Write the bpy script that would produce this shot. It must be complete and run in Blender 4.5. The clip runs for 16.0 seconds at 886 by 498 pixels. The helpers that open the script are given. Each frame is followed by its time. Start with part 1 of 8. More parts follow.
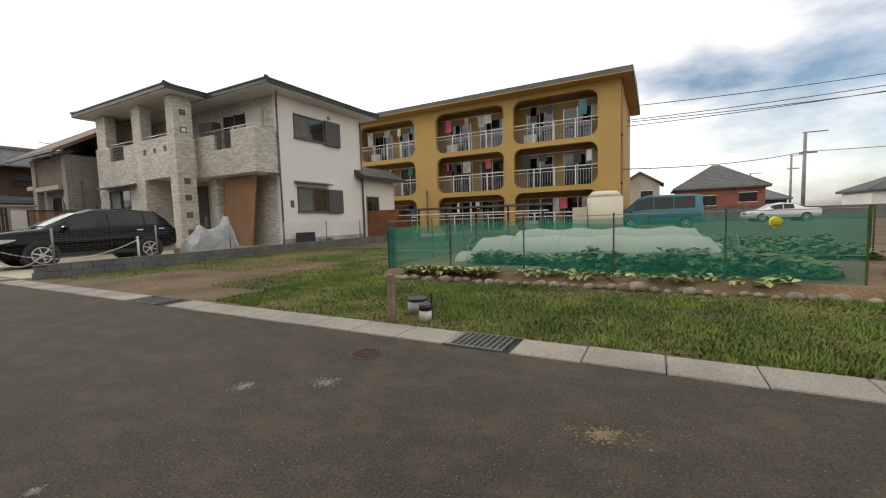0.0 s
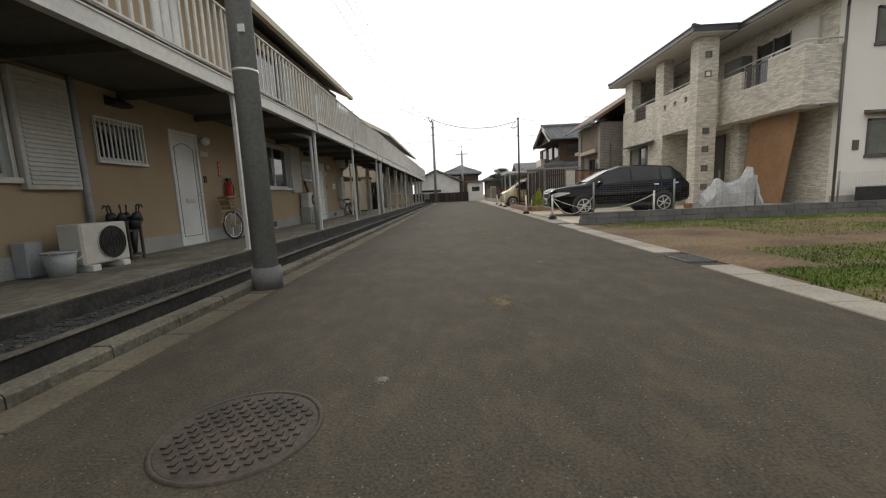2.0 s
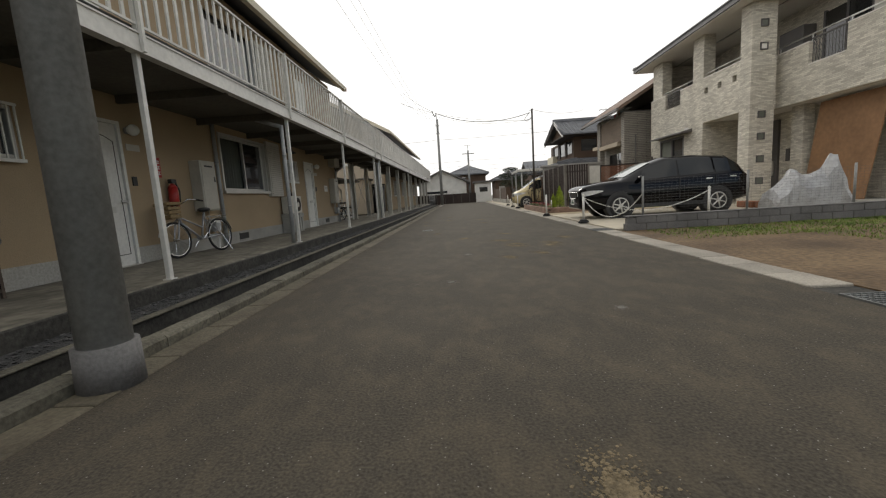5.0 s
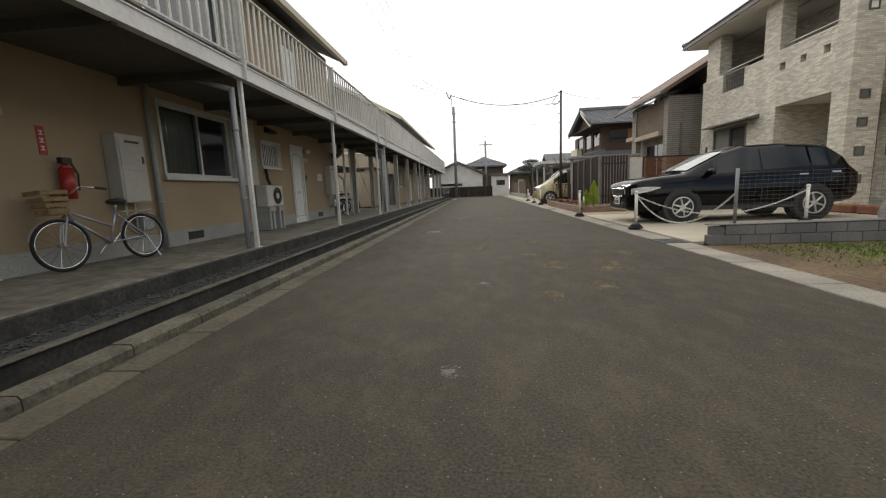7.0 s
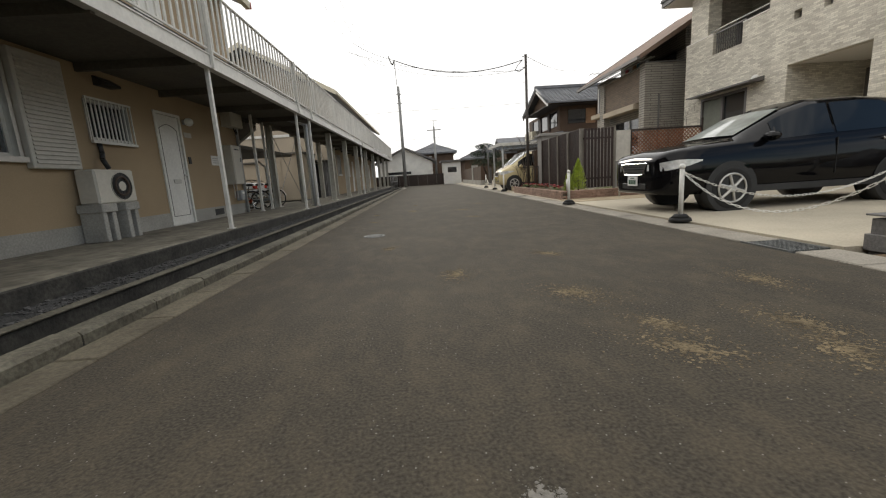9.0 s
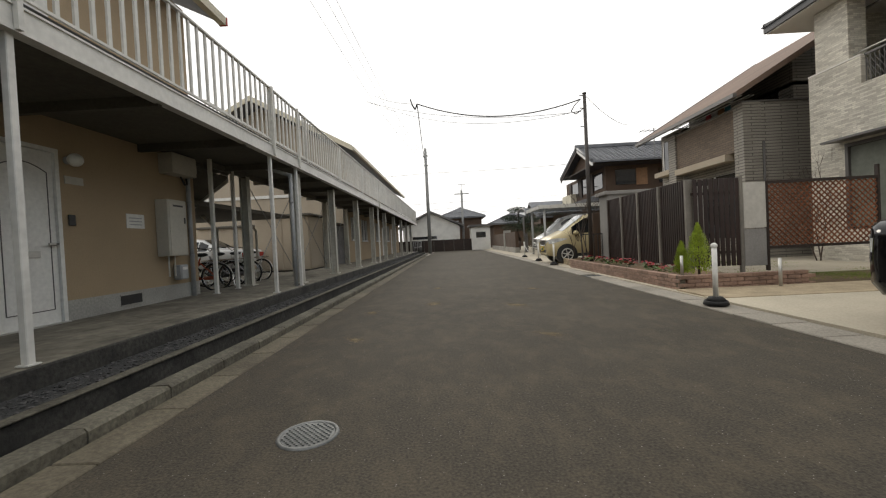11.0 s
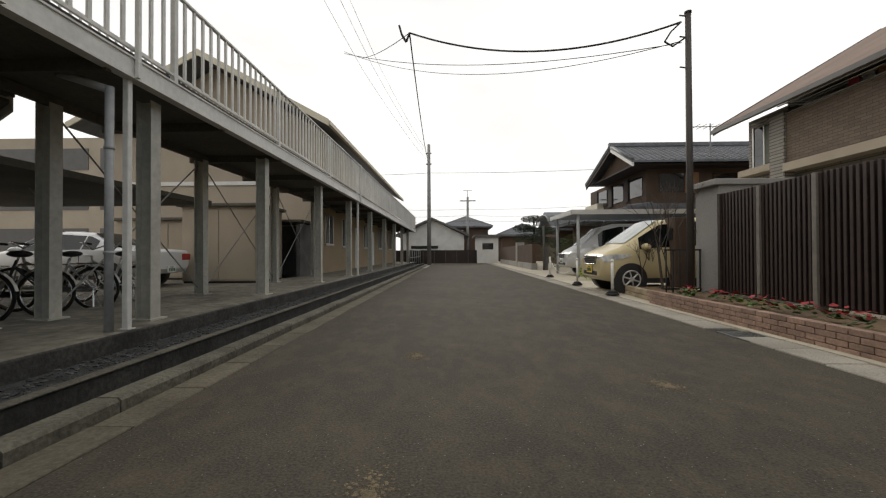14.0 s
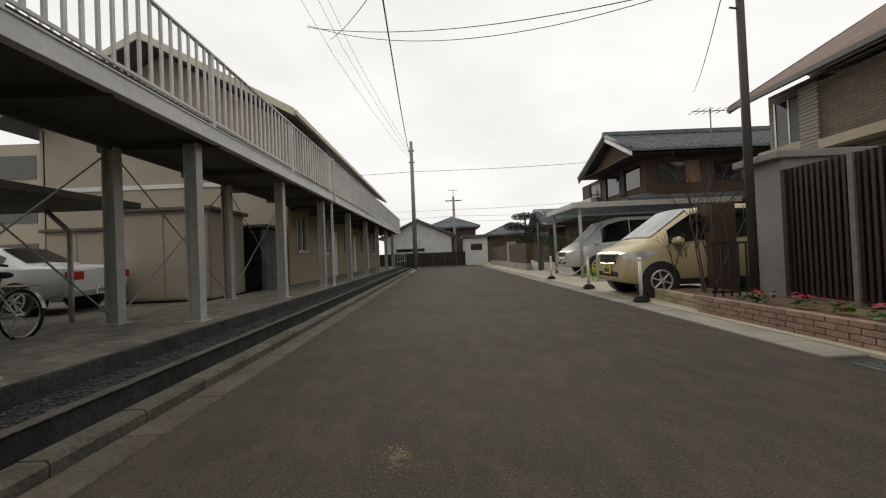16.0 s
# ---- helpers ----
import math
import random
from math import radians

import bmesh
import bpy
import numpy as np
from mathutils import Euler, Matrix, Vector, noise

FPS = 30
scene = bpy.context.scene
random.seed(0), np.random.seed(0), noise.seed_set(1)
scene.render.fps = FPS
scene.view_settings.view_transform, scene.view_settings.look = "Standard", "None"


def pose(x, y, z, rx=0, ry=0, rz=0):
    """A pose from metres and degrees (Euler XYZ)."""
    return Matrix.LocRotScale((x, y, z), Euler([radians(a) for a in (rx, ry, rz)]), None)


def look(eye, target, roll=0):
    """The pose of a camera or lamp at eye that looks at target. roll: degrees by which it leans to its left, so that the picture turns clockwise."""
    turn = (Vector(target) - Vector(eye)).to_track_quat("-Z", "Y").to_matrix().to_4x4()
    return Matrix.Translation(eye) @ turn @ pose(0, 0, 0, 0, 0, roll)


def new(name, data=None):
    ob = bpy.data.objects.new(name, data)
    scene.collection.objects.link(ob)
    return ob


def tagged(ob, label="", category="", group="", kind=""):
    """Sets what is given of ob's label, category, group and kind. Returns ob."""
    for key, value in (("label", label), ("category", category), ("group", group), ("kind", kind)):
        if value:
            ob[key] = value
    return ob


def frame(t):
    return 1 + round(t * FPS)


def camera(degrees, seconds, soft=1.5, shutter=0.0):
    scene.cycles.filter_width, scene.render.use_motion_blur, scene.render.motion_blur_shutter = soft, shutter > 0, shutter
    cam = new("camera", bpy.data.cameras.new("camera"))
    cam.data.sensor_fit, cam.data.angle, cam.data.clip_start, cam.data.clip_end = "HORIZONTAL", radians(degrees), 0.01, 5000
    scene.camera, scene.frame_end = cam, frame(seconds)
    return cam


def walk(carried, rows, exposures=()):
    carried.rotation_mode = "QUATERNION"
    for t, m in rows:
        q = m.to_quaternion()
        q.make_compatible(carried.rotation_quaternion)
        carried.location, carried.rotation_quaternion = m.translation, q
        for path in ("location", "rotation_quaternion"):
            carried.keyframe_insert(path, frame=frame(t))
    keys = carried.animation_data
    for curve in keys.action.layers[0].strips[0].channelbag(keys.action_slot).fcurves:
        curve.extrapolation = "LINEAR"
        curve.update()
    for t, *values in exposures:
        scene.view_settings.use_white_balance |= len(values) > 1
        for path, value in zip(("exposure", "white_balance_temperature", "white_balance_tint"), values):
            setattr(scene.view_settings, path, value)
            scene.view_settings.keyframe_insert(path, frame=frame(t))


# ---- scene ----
cam = camera(96.1, 16.0, soft=1.2)
ROWS = [
    (0, 0.696, 2.069, 0.989, -62.013, -4.345, 1.780),
    (0.5, 0.765, 2.412, 0.907, -30.020, -6.003, 0.985),
    (1, 0.678, 2.612, 0.888, -8.934, -6.802, 2.132),
    (1.5, 0.735, 2.856, 0.902, -1.812, -7.060, 3.225),
    (2, 0.729, 3.103, 0.910, 1.578, -7.742, 2.604),
    (2.5, 0.686, 3.444, 0.891, 3.413, -9.466, 1.714),
    (3, 0.667, 3.789, 0.879, 4.835, -9.888, 1.621),
    (3.5, 0.640, 4.193, 0.898, 2.560, -8.463, 0.820),
    (4, 0.639, 4.568, 0.904, 1.839, -8.551, 3.141),
    (6.5, 0.666, 6.761, 0.910, 3.919, -5.560, 2.763),
    (7, 0.662, 7.482, 0.923, 4.680, -8.461, 2.353),
    (7.5, 0.652, 8.099, 0.841, 1.619, -9.802, 3.260),
    (8, 0.702, 8.950, 0.858, 0.350, -12.100, 0.150),
    (8.5, 0.503, 9.769, 0.888, 1.659, -8.382, 4.010),
    (9, 0.479, 10.486, 0.780, -2.619, -10.284, 3.577),
    (9.5, 0.537, 11.562, 0.836, 0.994, -5.440, 1.171),
    (12, 0.395, 15.728, 0.931, 0.783, -0.697, 3.510),
    (12.5, 0.390, 16.511, 0.904, 1.594, -5.260, 1.346),
    (13, 0.396, 17.311, 0.875, 1.736, -7.058, 2.187),
    (13.5, 0.392, 18.092, 0.827, 0.784, -5.003, 2.874),
    (14, 0.478, 18.775, 0.897, 1.500, 0.587, 0.251),
    (14.5, 0.492, 19.284, 0.931, 1.004, 1.543, 2.240),
    (15, 0.459, 19.725, 0.926, 0.647, 2.514, 1.513),
    (15.5, 0.425, 20.084, 0.934, -0.796, 2.756, 2.456),
    (16, 0.389, 20.369, 0.937, -0.456, 0.824, 2.398),
]
walk(cam, [(t, pose(x, y, z, 90 + pitch, roll, yaw)) for t, x, y, z, yaw, pitch, roll in ROWS],
     exposures=[(0, 0.12), (0.5, -0.08), (1.0, -0.1), (1.5, 0.05), (2.5, 0.1), (4, 0.08), (6.5, -0.15), (7.0, 0.15), (7.3, 0.4), (8, 0.65), (9, 0.2), (9.5, 0.28), (12, 0.0), (13.5, -0.03), (14.5, -0.28), (16, -0.32)])

# ---- sky, sun ----
SUN_AZ, SUN_EL = radians(-14), radians(24)      # from +y, towards -x
world = bpy.data.worlds.new("sky")
scene.world = world
world.use_nodes = True
wn, wl = world.node_tree.nodes, world.node_tree.links
wn.clear()
w_out = wn.new("ShaderNodeOutputWorld")
w_bg = wn.new("ShaderNodeBackground")
w_sky = wn.new("ShaderNodeTexSky")
w_sky.sky_type = 'NISHITA'
w_sky.sun_disc = False
w_sky.sun_elevation, w_sky.sun_rotation = SUN_EL, SUN_AZ
w_sky.air_density, w_sky.dust_density = 1.0, 1.5
w_gain = wn.new("ShaderNodeMixRGB")
w_gain.blend_type = 'MULTIPLY'
w_gain.inputs[0].default_value = 1.0
w_gain.inputs[2].default_value = (0.13, 0.13, 0.13, 1)
w_tc = wn.new("ShaderNodeTexCoord")
w_map = wn.new("ShaderNodeMapping")
w_map.inputs["Scale"].default_value = (1.0, 1.0, 2.6)
w_n = wn.new("ShaderNodeTexNoise")
w_n.inputs["Scale"].default_value = 2.2
w_n.inputs["Detail"].default_value = 9
w_n.inputs["Roughness"].default_value = 0.55
w_side = wn.new("ShaderNodeVectorMath")           # cloud thins out on the south-east side
w_side.operation = 'DOT_PRODUCT'
w_side.inputs[1].default_value = (0.8, -0.6, 0.25)
w_cover = wn.new("ShaderNodeMapRange")
w_cover.inputs["From Min"].default_value, w_cover.inputs["From Max"].default_value = 0.45, 1.0
w_cover.inputs["To Min"].default_value, w_cover.inputs["To Max"].default_value = 0.60, -0.06
w_add = wn.new("ShaderNodeMath")
w_add.operation = 'ADD'
w_ramp = wn.new("ShaderNodeMapRange")
w_ramp.inputs["From Min"].default_value, w_ramp.inputs["From Max"].default_value = 0.42, 0.66
w_cloud = wn.new("ShaderNodeMixRGB")
w_cloud.inputs[1].default_value = (0.98, 0.97, 0.97, 1)
w_cloud.inputs[2].default_value = (1.42, 1.39, 1.32, 1)
w_n2 = wn.new("ShaderNodeTexNoise")
w_n2.inputs["Scale"].default_value, w_n2.inputs["Detail"].default_value = 3.0, 5
w_mix = wn.new("ShaderNodeMixRGB")
wl.new(w_tc.outputs["Generated"], w_map.inputs["Vector"])
wl.new(w_map.outputs["Vector"], w_n.inputs["Vector"])
wl.new(w_map.outputs["Vector"], w_n2.inputs["Vector"])
wl.new(w_tc.outputs["Generated"], w_side.inputs[0])
wl.new(w_side.outputs["Value"], w_cover.inputs["Value"])
wl.new(w_n.outputs["Fac"], w_add.inputs[0])
wl.new(w_cover.outputs[0], w_add.inputs[1])
wl.new(w_add.outputs[0], w_ramp.inputs["Value"])
wl.new(w_n2.outputs["Fac"], w_cloud.inputs[0])
wl.new(w_sky.outputs[0], w_gain.inputs[1])
wl.new(w_ramp.outputs[0], w_mix.inputs[0])
wl.new(w_gain.outputs[0], w_mix.inputs[1])
wl.new(w_cloud.outputs[0], w_mix.inputs[2])
wl.new(w_mix.outputs[0], w_bg.inputs["Color"])
w_bg.inputs["Strength"].default_value = 1.0
wl.new(w_bg.outputs[0], w_out.inputs["Surface"])

sun = new("sun", bpy.data.lights.new("sun", 'SUN'))
sun.data.energy, sun.data.angle, sun.data.color = 0.8, radians(14), (1.0, 0.93, 0.82)
sun.matrix_world = look((0, 0, 30), (30 * math.sin(-SUN_AZ) * math.cos(SUN_EL), -30 * math.cos(SUN_AZ) * math.cos(SUN_EL), 30 - 30 * math.sin(SUN_EL)))


# ---- materials ----
def mat(name, col, rough=0.7, metal=0.0, var=0.15, fine=40.0, coarse=2.0, bump=0.15, tint=None, spec=0.5, rand=0.0):
    """A surface with variation at two scales and a fine relief."""
    m = bpy.data.materials.new(name)
    m.use_nodes = True
    n, l = m.node_tree.nodes, m.node_tree.links
    b = n["Principled BSDF"]
    geo = n.new("ShaderNodeNewGeometry")
    n1, n2 = n.new("ShaderNodeTexNoise"), n.new("ShaderNodeTexNoise")
    n1.inputs["Scale"].default_value, n1.inputs["Detail"].default_value = fine, 6
    n2.inputs["Scale"].default_value, n2.inputs["Detail"].default_value = coarse, 5
    l.new(geo.outputs["Position"], n1.inputs["Vector"])
    l.new(geo.outputs["Position"], n2.inputs["Vector"])
    r1, r2 = n.new("ShaderNodeMapRange"), n.new("ShaderNodeMapRange")
    for r, k in ((r1, var * 0.8), (r2, var)):
        r.inputs["From Min"].default_value, r.inputs["From Max"].default_value = 0.3, 0.7
        r.inputs["To Min"].default_value, r.inputs["To Max"].default_value = 1 - k, 1 + k
    l.new(n1.outputs["Fac"], r1.inputs["Value"])
    l.new(n2.outputs["Fac"], r2.inputs["Value"])
    mu = n.new("ShaderNodeMath")
    mu.operation = 'MULTIPLY'
    l.new(r1.outputs[0], mu.inputs[0])
    l.new(r2.outputs[0], mu.inputs[1])
    val = mu.outputs[0]
    if rand:
        oi = n.new("ShaderNodeObjectInfo")
        rr = n.new("ShaderNodeMapRange")
        rr.inputs["To Min"].default_value, rr.inputs["To Max"].default_value = 1 - rand, 1 + rand
        l.new(oi.outputs["Random"], rr.inputs["Value"])
        m3 = n.new("ShaderNodeMath")
        m3.operation = 'MULTIPLY'
        l.new(val, m3.inputs[0])
        l.new(rr.outputs[0], m3.inputs[1])
        val = m3.outputs[0]
    base = n.new("ShaderNodeMixRGB")
    base.inputs[1].default_value = (*col, 1)
    base.inputs[2].default_value = (*(tint or col), 1)
    l.new(n2.outputs["Fac"], base.inputs[0])
    hs = n.new("ShaderNodeHueSaturation")
    l.new(base.outputs[0], hs.inputs["Color"])
    l.new(val, hs.inputs["Value"])
    l.new(hs.outputs[0], b.inputs["Base Color"])
    b.inputs["Roughness"].default_value, b.inputs["Metallic"].default_value = rough, metal
    b.inputs["Specular IOR Level"].default_value = spec
    if bump:
        bp = n.new("ShaderNodeBump")
        bp.inputs["Strength"].default_value, bp.inputs["Distance"].default_value = bump, 0.02
        l.new(n1.outputs["Fac"], bp.inputs["Height"])
        l.new(bp.outputs[0], b.inputs["Normal"])
    return m


def brick_mat(name, c1, c2, joint, bw, bh, gap, rough=0.8, axis="yz", bump=0.6):
    """Courses of thin cladding stones on an upright wall."""
    m = mat(name, c1, rough, var=0.1, fine=30, coarse=1.5, bump=0)
    n, l = m.node_tree.nodes, m.node_tree.links
    b = n["Principled BSDF"]
    geo, sep, com = n.new("ShaderNodeNewGeometry"), n.new("ShaderNodeSeparateXYZ"), n.new("ShaderNodeCombineXYZ")
    l.new(geo.outputs["Position"], sep.inputs[0])
    ad = n.new("ShaderNodeMath")
    ad.operation = 'ADD'
    l.new(sep.outputs["X"], ad.inputs[0])
    l.new(sep.outputs["Y"], ad.inputs[1])
    l.new(ad.outputs[0], com.inputs["X"])
    l.new(sep.outputs["Z"], com.inputs["Y"])
    br = n.new("ShaderNodeTexBrick")
    br.inputs["Scale"].default_value = 1.0
    br.inputs["Brick Width"].default_value, br.inputs["Row Height"].default_value = bw, bh
    br.inputs["Mortar Size"].default_value, br.inputs["Mortar Smooth"].default_value = gap, 0.3
    br.inputs["Color1"].default_value, br.inputs["Color2"].default_value, br.inputs["Mortar"].default_value = (*c1, 1), (*c2, 1), (*joint, 1)
    l.new(com.outputs[0], br.inputs["Vector"])
    hs = [x for x in n if x.type == 'HUE_SAT'][0]
    l.new(br.outputs["Color"], hs.inputs["Color"])
    nz = n.new("ShaderNodeTexNoise")
    nz.inputs["Scale"].default_value, nz.inputs["Detail"].default_value = 25, 4
    l.new(geo.outputs["Position"], nz.inputs["Vector"])
    h = n.new("ShaderNodeMath")
    h.operation = 'MULTIPLY_ADD'
    l.new(nz.outputs["Fac"], h.inputs[0])
    h.inputs[1].default_value = 0.7
    inv = n.new("ShaderNodeMath")
    inv.operation = 'SUBTRACT'
    inv.inputs[0].default_value = 1.0
    l.new(br.outputs["Fac"], inv.inputs[1])
    l.new(inv.outputs[0], h.inputs[2])
    bp = n.new("ShaderNodeBump")
    bp.inputs["Strength"].default_value, bp.inputs["Distance"].default_value = bump, 0.02
    l.new(h.outputs[0], bp.inputs["Height"])
    l.new(bp.outputs[0], b.inputs["Normal"])
    return m


def glass_mat(name, col=(0.02, 0.022, 0.025), rough=0.04):
    """Window glass before an unlit room: dark and mirror-like."""
    m = mat(name, col, rough, var=0.3, fine=1.5, coarse=0.6, bump=0.0, spec=0.9)
    return m


def clear_mat(name, col, alpha):
    m = bpy.data.materials.new(name)
    m.use_nodes = True
    n, l = m.node_tree.nodes, m.node_tree.links
    b = n["Principled BSDF"]
    b.inputs["Base Color"].default_value = (*col, 1)
    b.inputs["Roughness"].default_value = 0.6
    b.inputs["Alpha"].default_value = alpha
    return m


def asphalt_mat():
    m = mat("asphalt", (0.047, 0.0405, 0.0305), 0.88, var=0.6, fine=80, coarse=0.6, bump=0.3, tint=(0.060, 0.0515, 0.038), spec=0.26)
    n, l = m.node_tree.nodes, m.node_tree.links
    b = n["Principled BSDF"]
    geo = n.new("ShaderNodeNewGeometry")
    hs = [x for x in n if x.type == 'HUE_SAT'][0]
    wide = [x for x in n if x.type == 'MAP_RANGE'][1]
    wide.inputs["To Min"].default_value, wide.inputs["To Max"].default_value = 0.90, 1.10
    # pale grit in the surface
    vo = n.new("ShaderNodeTexVoronoi")
    vo.inputs["Scale"].default_value = 55
    l.new(geo.outputs["Position"], vo.inputs["Vector"])
    lt = n.new("ShaderNodeMapRange")
    lt.inputs["From Min"].default_value, lt.inputs["From Max"].default_value = 0.10, 0.18
    lt.inputs["To Min"].default_value, lt.inputs["To Max"].default_value = 1.0, 0.0
    l.new(vo.outputs["Distance"], lt.inputs["Value"])
    sepc = n.new("ShaderNodeSeparateColor")
    l.new(vo.outputs["Color"], sepc.inputs[0])
    few = n.new("ShaderNodeMath")
    few.operation = 'GREATER_THAN'
    few.inputs[1].default_value = 0.87
    l.new(sepc.outputs[0], few.inputs[0])
    gm = n.new("ShaderNodeMath")
    gm.operation = 'MULTIPLY'
    l.new(lt.outputs[0], gm.inputs[0])
    l.new(few.outputs[0], gm.inputs[1])
    mx = n.new("ShaderNodeMixRGB")
    mx.inputs[2].default_value = (0.26, 0.25, 0.23, 1)
    l.new(gm.outputs[0], mx.inputs[0])
    l.new(hs.outputs[0], mx.inputs[1])
    # sandy tracks of mud, drawn out across the road
    mp = n.new("ShaderNodeMapping")
    mp.inputs["Rotation"].default_value = (0, 0, radians(35))
    mp.inputs["Scale"].default_value = (1.2, 0.75, 1)
    l.new(geo.outputs["Position"], mp.inputs["Vector"])
    mn = n.new("ShaderNodeTexNoise")
    mn.inputs["Scale"].default_value, mn.inputs["Detail"].default_value, mn.inputs["Roughness"].default_value = 3.2, 12, 0.78
    l.new(mp.outputs[0], mn.inputs["Vector"])
    mr = n.new("ShaderNodeMapRange")
    mr.inputs["From Min"].default_value, mr.inputs["From Max"].default_value = 0.46, 0.78
    mr.inputs["To Max"].default_value = 0.52
    l.new(mn.outputs["Fac"], mr.inputs["Value"])
    mx2 = n.new("ShaderNodeMixRGB")
    mx2.inputs[2].default_value = (0.145, 0.116, 0.074, 1)
    l.new(mr.outputs[0], mx2.inputs[0])
    l.new(mx.outputs[0], mx2.inputs[1])
    l.new(mx2.outputs[0], b.inputs["Base Color"])
    return m


M = {}
M["asphalt"] = asphalt_mat()
M["concrete"] = mat("concrete", (0.30, 0.275, 0.23), 0.85, var=0.28, fine=60, coarse=1.6, bump=0.25, tint=(0.22, 0.20, 0.165), rand=0.1)
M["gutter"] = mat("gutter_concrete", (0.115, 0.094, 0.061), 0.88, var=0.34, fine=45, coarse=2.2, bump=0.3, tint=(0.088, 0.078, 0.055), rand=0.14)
M["kerbstone"] = mat("kerbstone", (0.135, 0.118, 0.085), 0.88, var=0.45, fine=38, coarse=5, bump=0.4, tint=(0.075, 0.072, 0.055), rand=0.15)
M["pad"] = mat("pale_concrete", (0.42, 0.375, 0.29), 0.85, var=0.14, fine=50, coarse=0.9, bump=0.15)
M["walkway"] = mat("walkway_concrete", (0.20, 0.178, 0.135), 0.88, var=0.45, fine=9, coarse=2.2, bump=0.2, tint=(0.10, 0.095, 0.075))
M["ditch"] = mat("dark_ditch_concrete", (0.034, 0.032, 0.027), 0.95, var=0.5, fine=30, coarse=3, bump=0.4)
M["gravel"] = mat("gravel", (0.035, 0.035, 0.034), 0.9, var=0.5, fine=60, coarse=6, bump=1.0)
M["pebble"] = mat("pebble", (0.058, 0.056, 0.054), 0.85, var=0.75, fine=12, coarse=30, bump=0.2)
M["soil"] = mat("soil", (0.115, 0.075, 0.045), 0.95, var=0.35, fine=35, coarse=1.3, bump=0.6, tint=(0.17, 0.115, 0.06))
M["lot"] = mat("lot_ground", (0.125, 0.074, 0.036), 0.95, var=0.5, fine=18, coarse=0.8, bump=0.8, tint=(0.105, 0.075, 0.040))
M["farground"] = mat("far_ground", (0.10, 0.095, 0.08), 0.95, var=0.3, fine=3, coarse=0.3, bump=0.1)
M["grass"] = mat("grass", (0.080, 0.19, 0.015), 0.7, var=0.4, fine=2.6, coarse=0.9, bump=0, tint=(0.165, 0.165, 0.032))
M["beige"] = mat("beige_render", (0.355, 0.268, 0.168), 0.9, var=0.09, fine=90, coarse=0.8, bump=0.3)
M["beige2"] = mat("pale_beige_render", (0.40, 0.34, 0.26), 0.9, var=0.09, fine=90, coarse=0.8, bump=0.3)
M["plinth"] = mat("plinth_concrete", (0.33, 0.32, 0.29), 0.9, var=0.2, fine=40, coarse=1.2, bump=0.2)
M["white"] = mat("white_paint", (0.66, 0.65, 0.61), 0.5, var=0.10, fine=20, coarse=1.5, bump=0.05)
M["rail"] = mat("railing_paint", (0.60, 0.585, 0.54), 0.5, var=0.10, fine=15, coarse=2, bump=0.05, rand=0.06)
M["column"] = mat("steel_column_paint", (0.40, 0.385, 0.33), 0.5, var=0.15, fine=15, coarse=1.6, bump=0.06)
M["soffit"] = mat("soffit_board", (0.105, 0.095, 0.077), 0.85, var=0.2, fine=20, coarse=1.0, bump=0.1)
M["alu"] = mat("aluminium", (0.55, 0.54, 0.51), 0.4, 0.6, var=0.08, fine=15, coarse=2, bump=0.03)
M["shutter"] = mat("shutter_grey", (0.50, 0.48, 0.43), 0.6, var=0.1, fine=15, coarse=1.2, bump=0.05)
M["glass"] = glass_mat("window_glass")
M["curtain"] = mat("net_curtain", (0.14, 0.15, 0.125), 0.85, var=0.12, fine=14, coarse=3, bump=0.2)
M["black"] = mat("black_plastic", (0.02, 0.02, 0.02), 0.5, var=0.2, fine=20, coarse=2, bump=0.05)
M["rubber"] = mat("rubber", (0.013, 0.013, 0.013), 0.8, var=0.25, fine=40, coarse=4, bump=0.1)
M["galv"] = mat("weathered_pole", (0.235, 0.235, 0.225), 0.65, 0.1, var=0.2, fine=30, coarse=1.4, bump=0.12)
M["darkpole"] = mat("dark_painted_pole", (0.05, 0.042, 0.036), 0.6, var=0.2, fine=30, coarse=2, bump=0.1)
M["iron"] = mat("cast_iron", (0.052, 0.045, 0.038), 0.75, 0.3, var=0.35, fine=45, coarse=5, bump=0.3, tint=(0.066, 0.050, 0.038))
M["rustiron"] = mat("rusty_iron", (0.095, 0.050, 0.038), 0.8, 0.2, var=0.35, fine=45, coarse=6, bump=0.3, tint=(0.075, 0.055, 0.045))
M["grate"] = mat("galvanised_grate", (0.16, 0.165, 0.16), 0.6, 0.5, var=0.2, fine=40, coarse=5, bump=0.1)
M["bluegrey"] = mat("blue_grey_board", (0.20, 0.22, 0.235), 0.7, var=0.15, fine=30, coarse=2, bump=0.1)
M["stoneclad"] = brick_mat("stone_cladding", (0.72, 0.68, 0.58), (0.46, 0.425, 0.355), (0.42, 0.39, 0.33), 0.17, 0.042, 0.003, bump=1.0)
M["h1white"] = mat("white_render", (0.74, 0.71, 0.655), 0.9, var=0.05, fine=70, coarse=0.7, bump=0.25)
M["h1frame"] = mat("dark_grey_frame", (0.10, 0.093, 0.088), 0.5, var=0.1, fine=20, coarse=2, bump=0.03)
M["roofdark"] = mat("dark_roof_tile", (0.045, 0.046, 0.05), 0.55, var=0.25, fine=25, coarse=2, bump=0.15)
M["rooftile"] = mat("grey_clay_tile", (0.12, 0.125, 0.135), 0.5, var=0.25, fine=15, coarse=2.5, bump=0.15, rand=0.12)
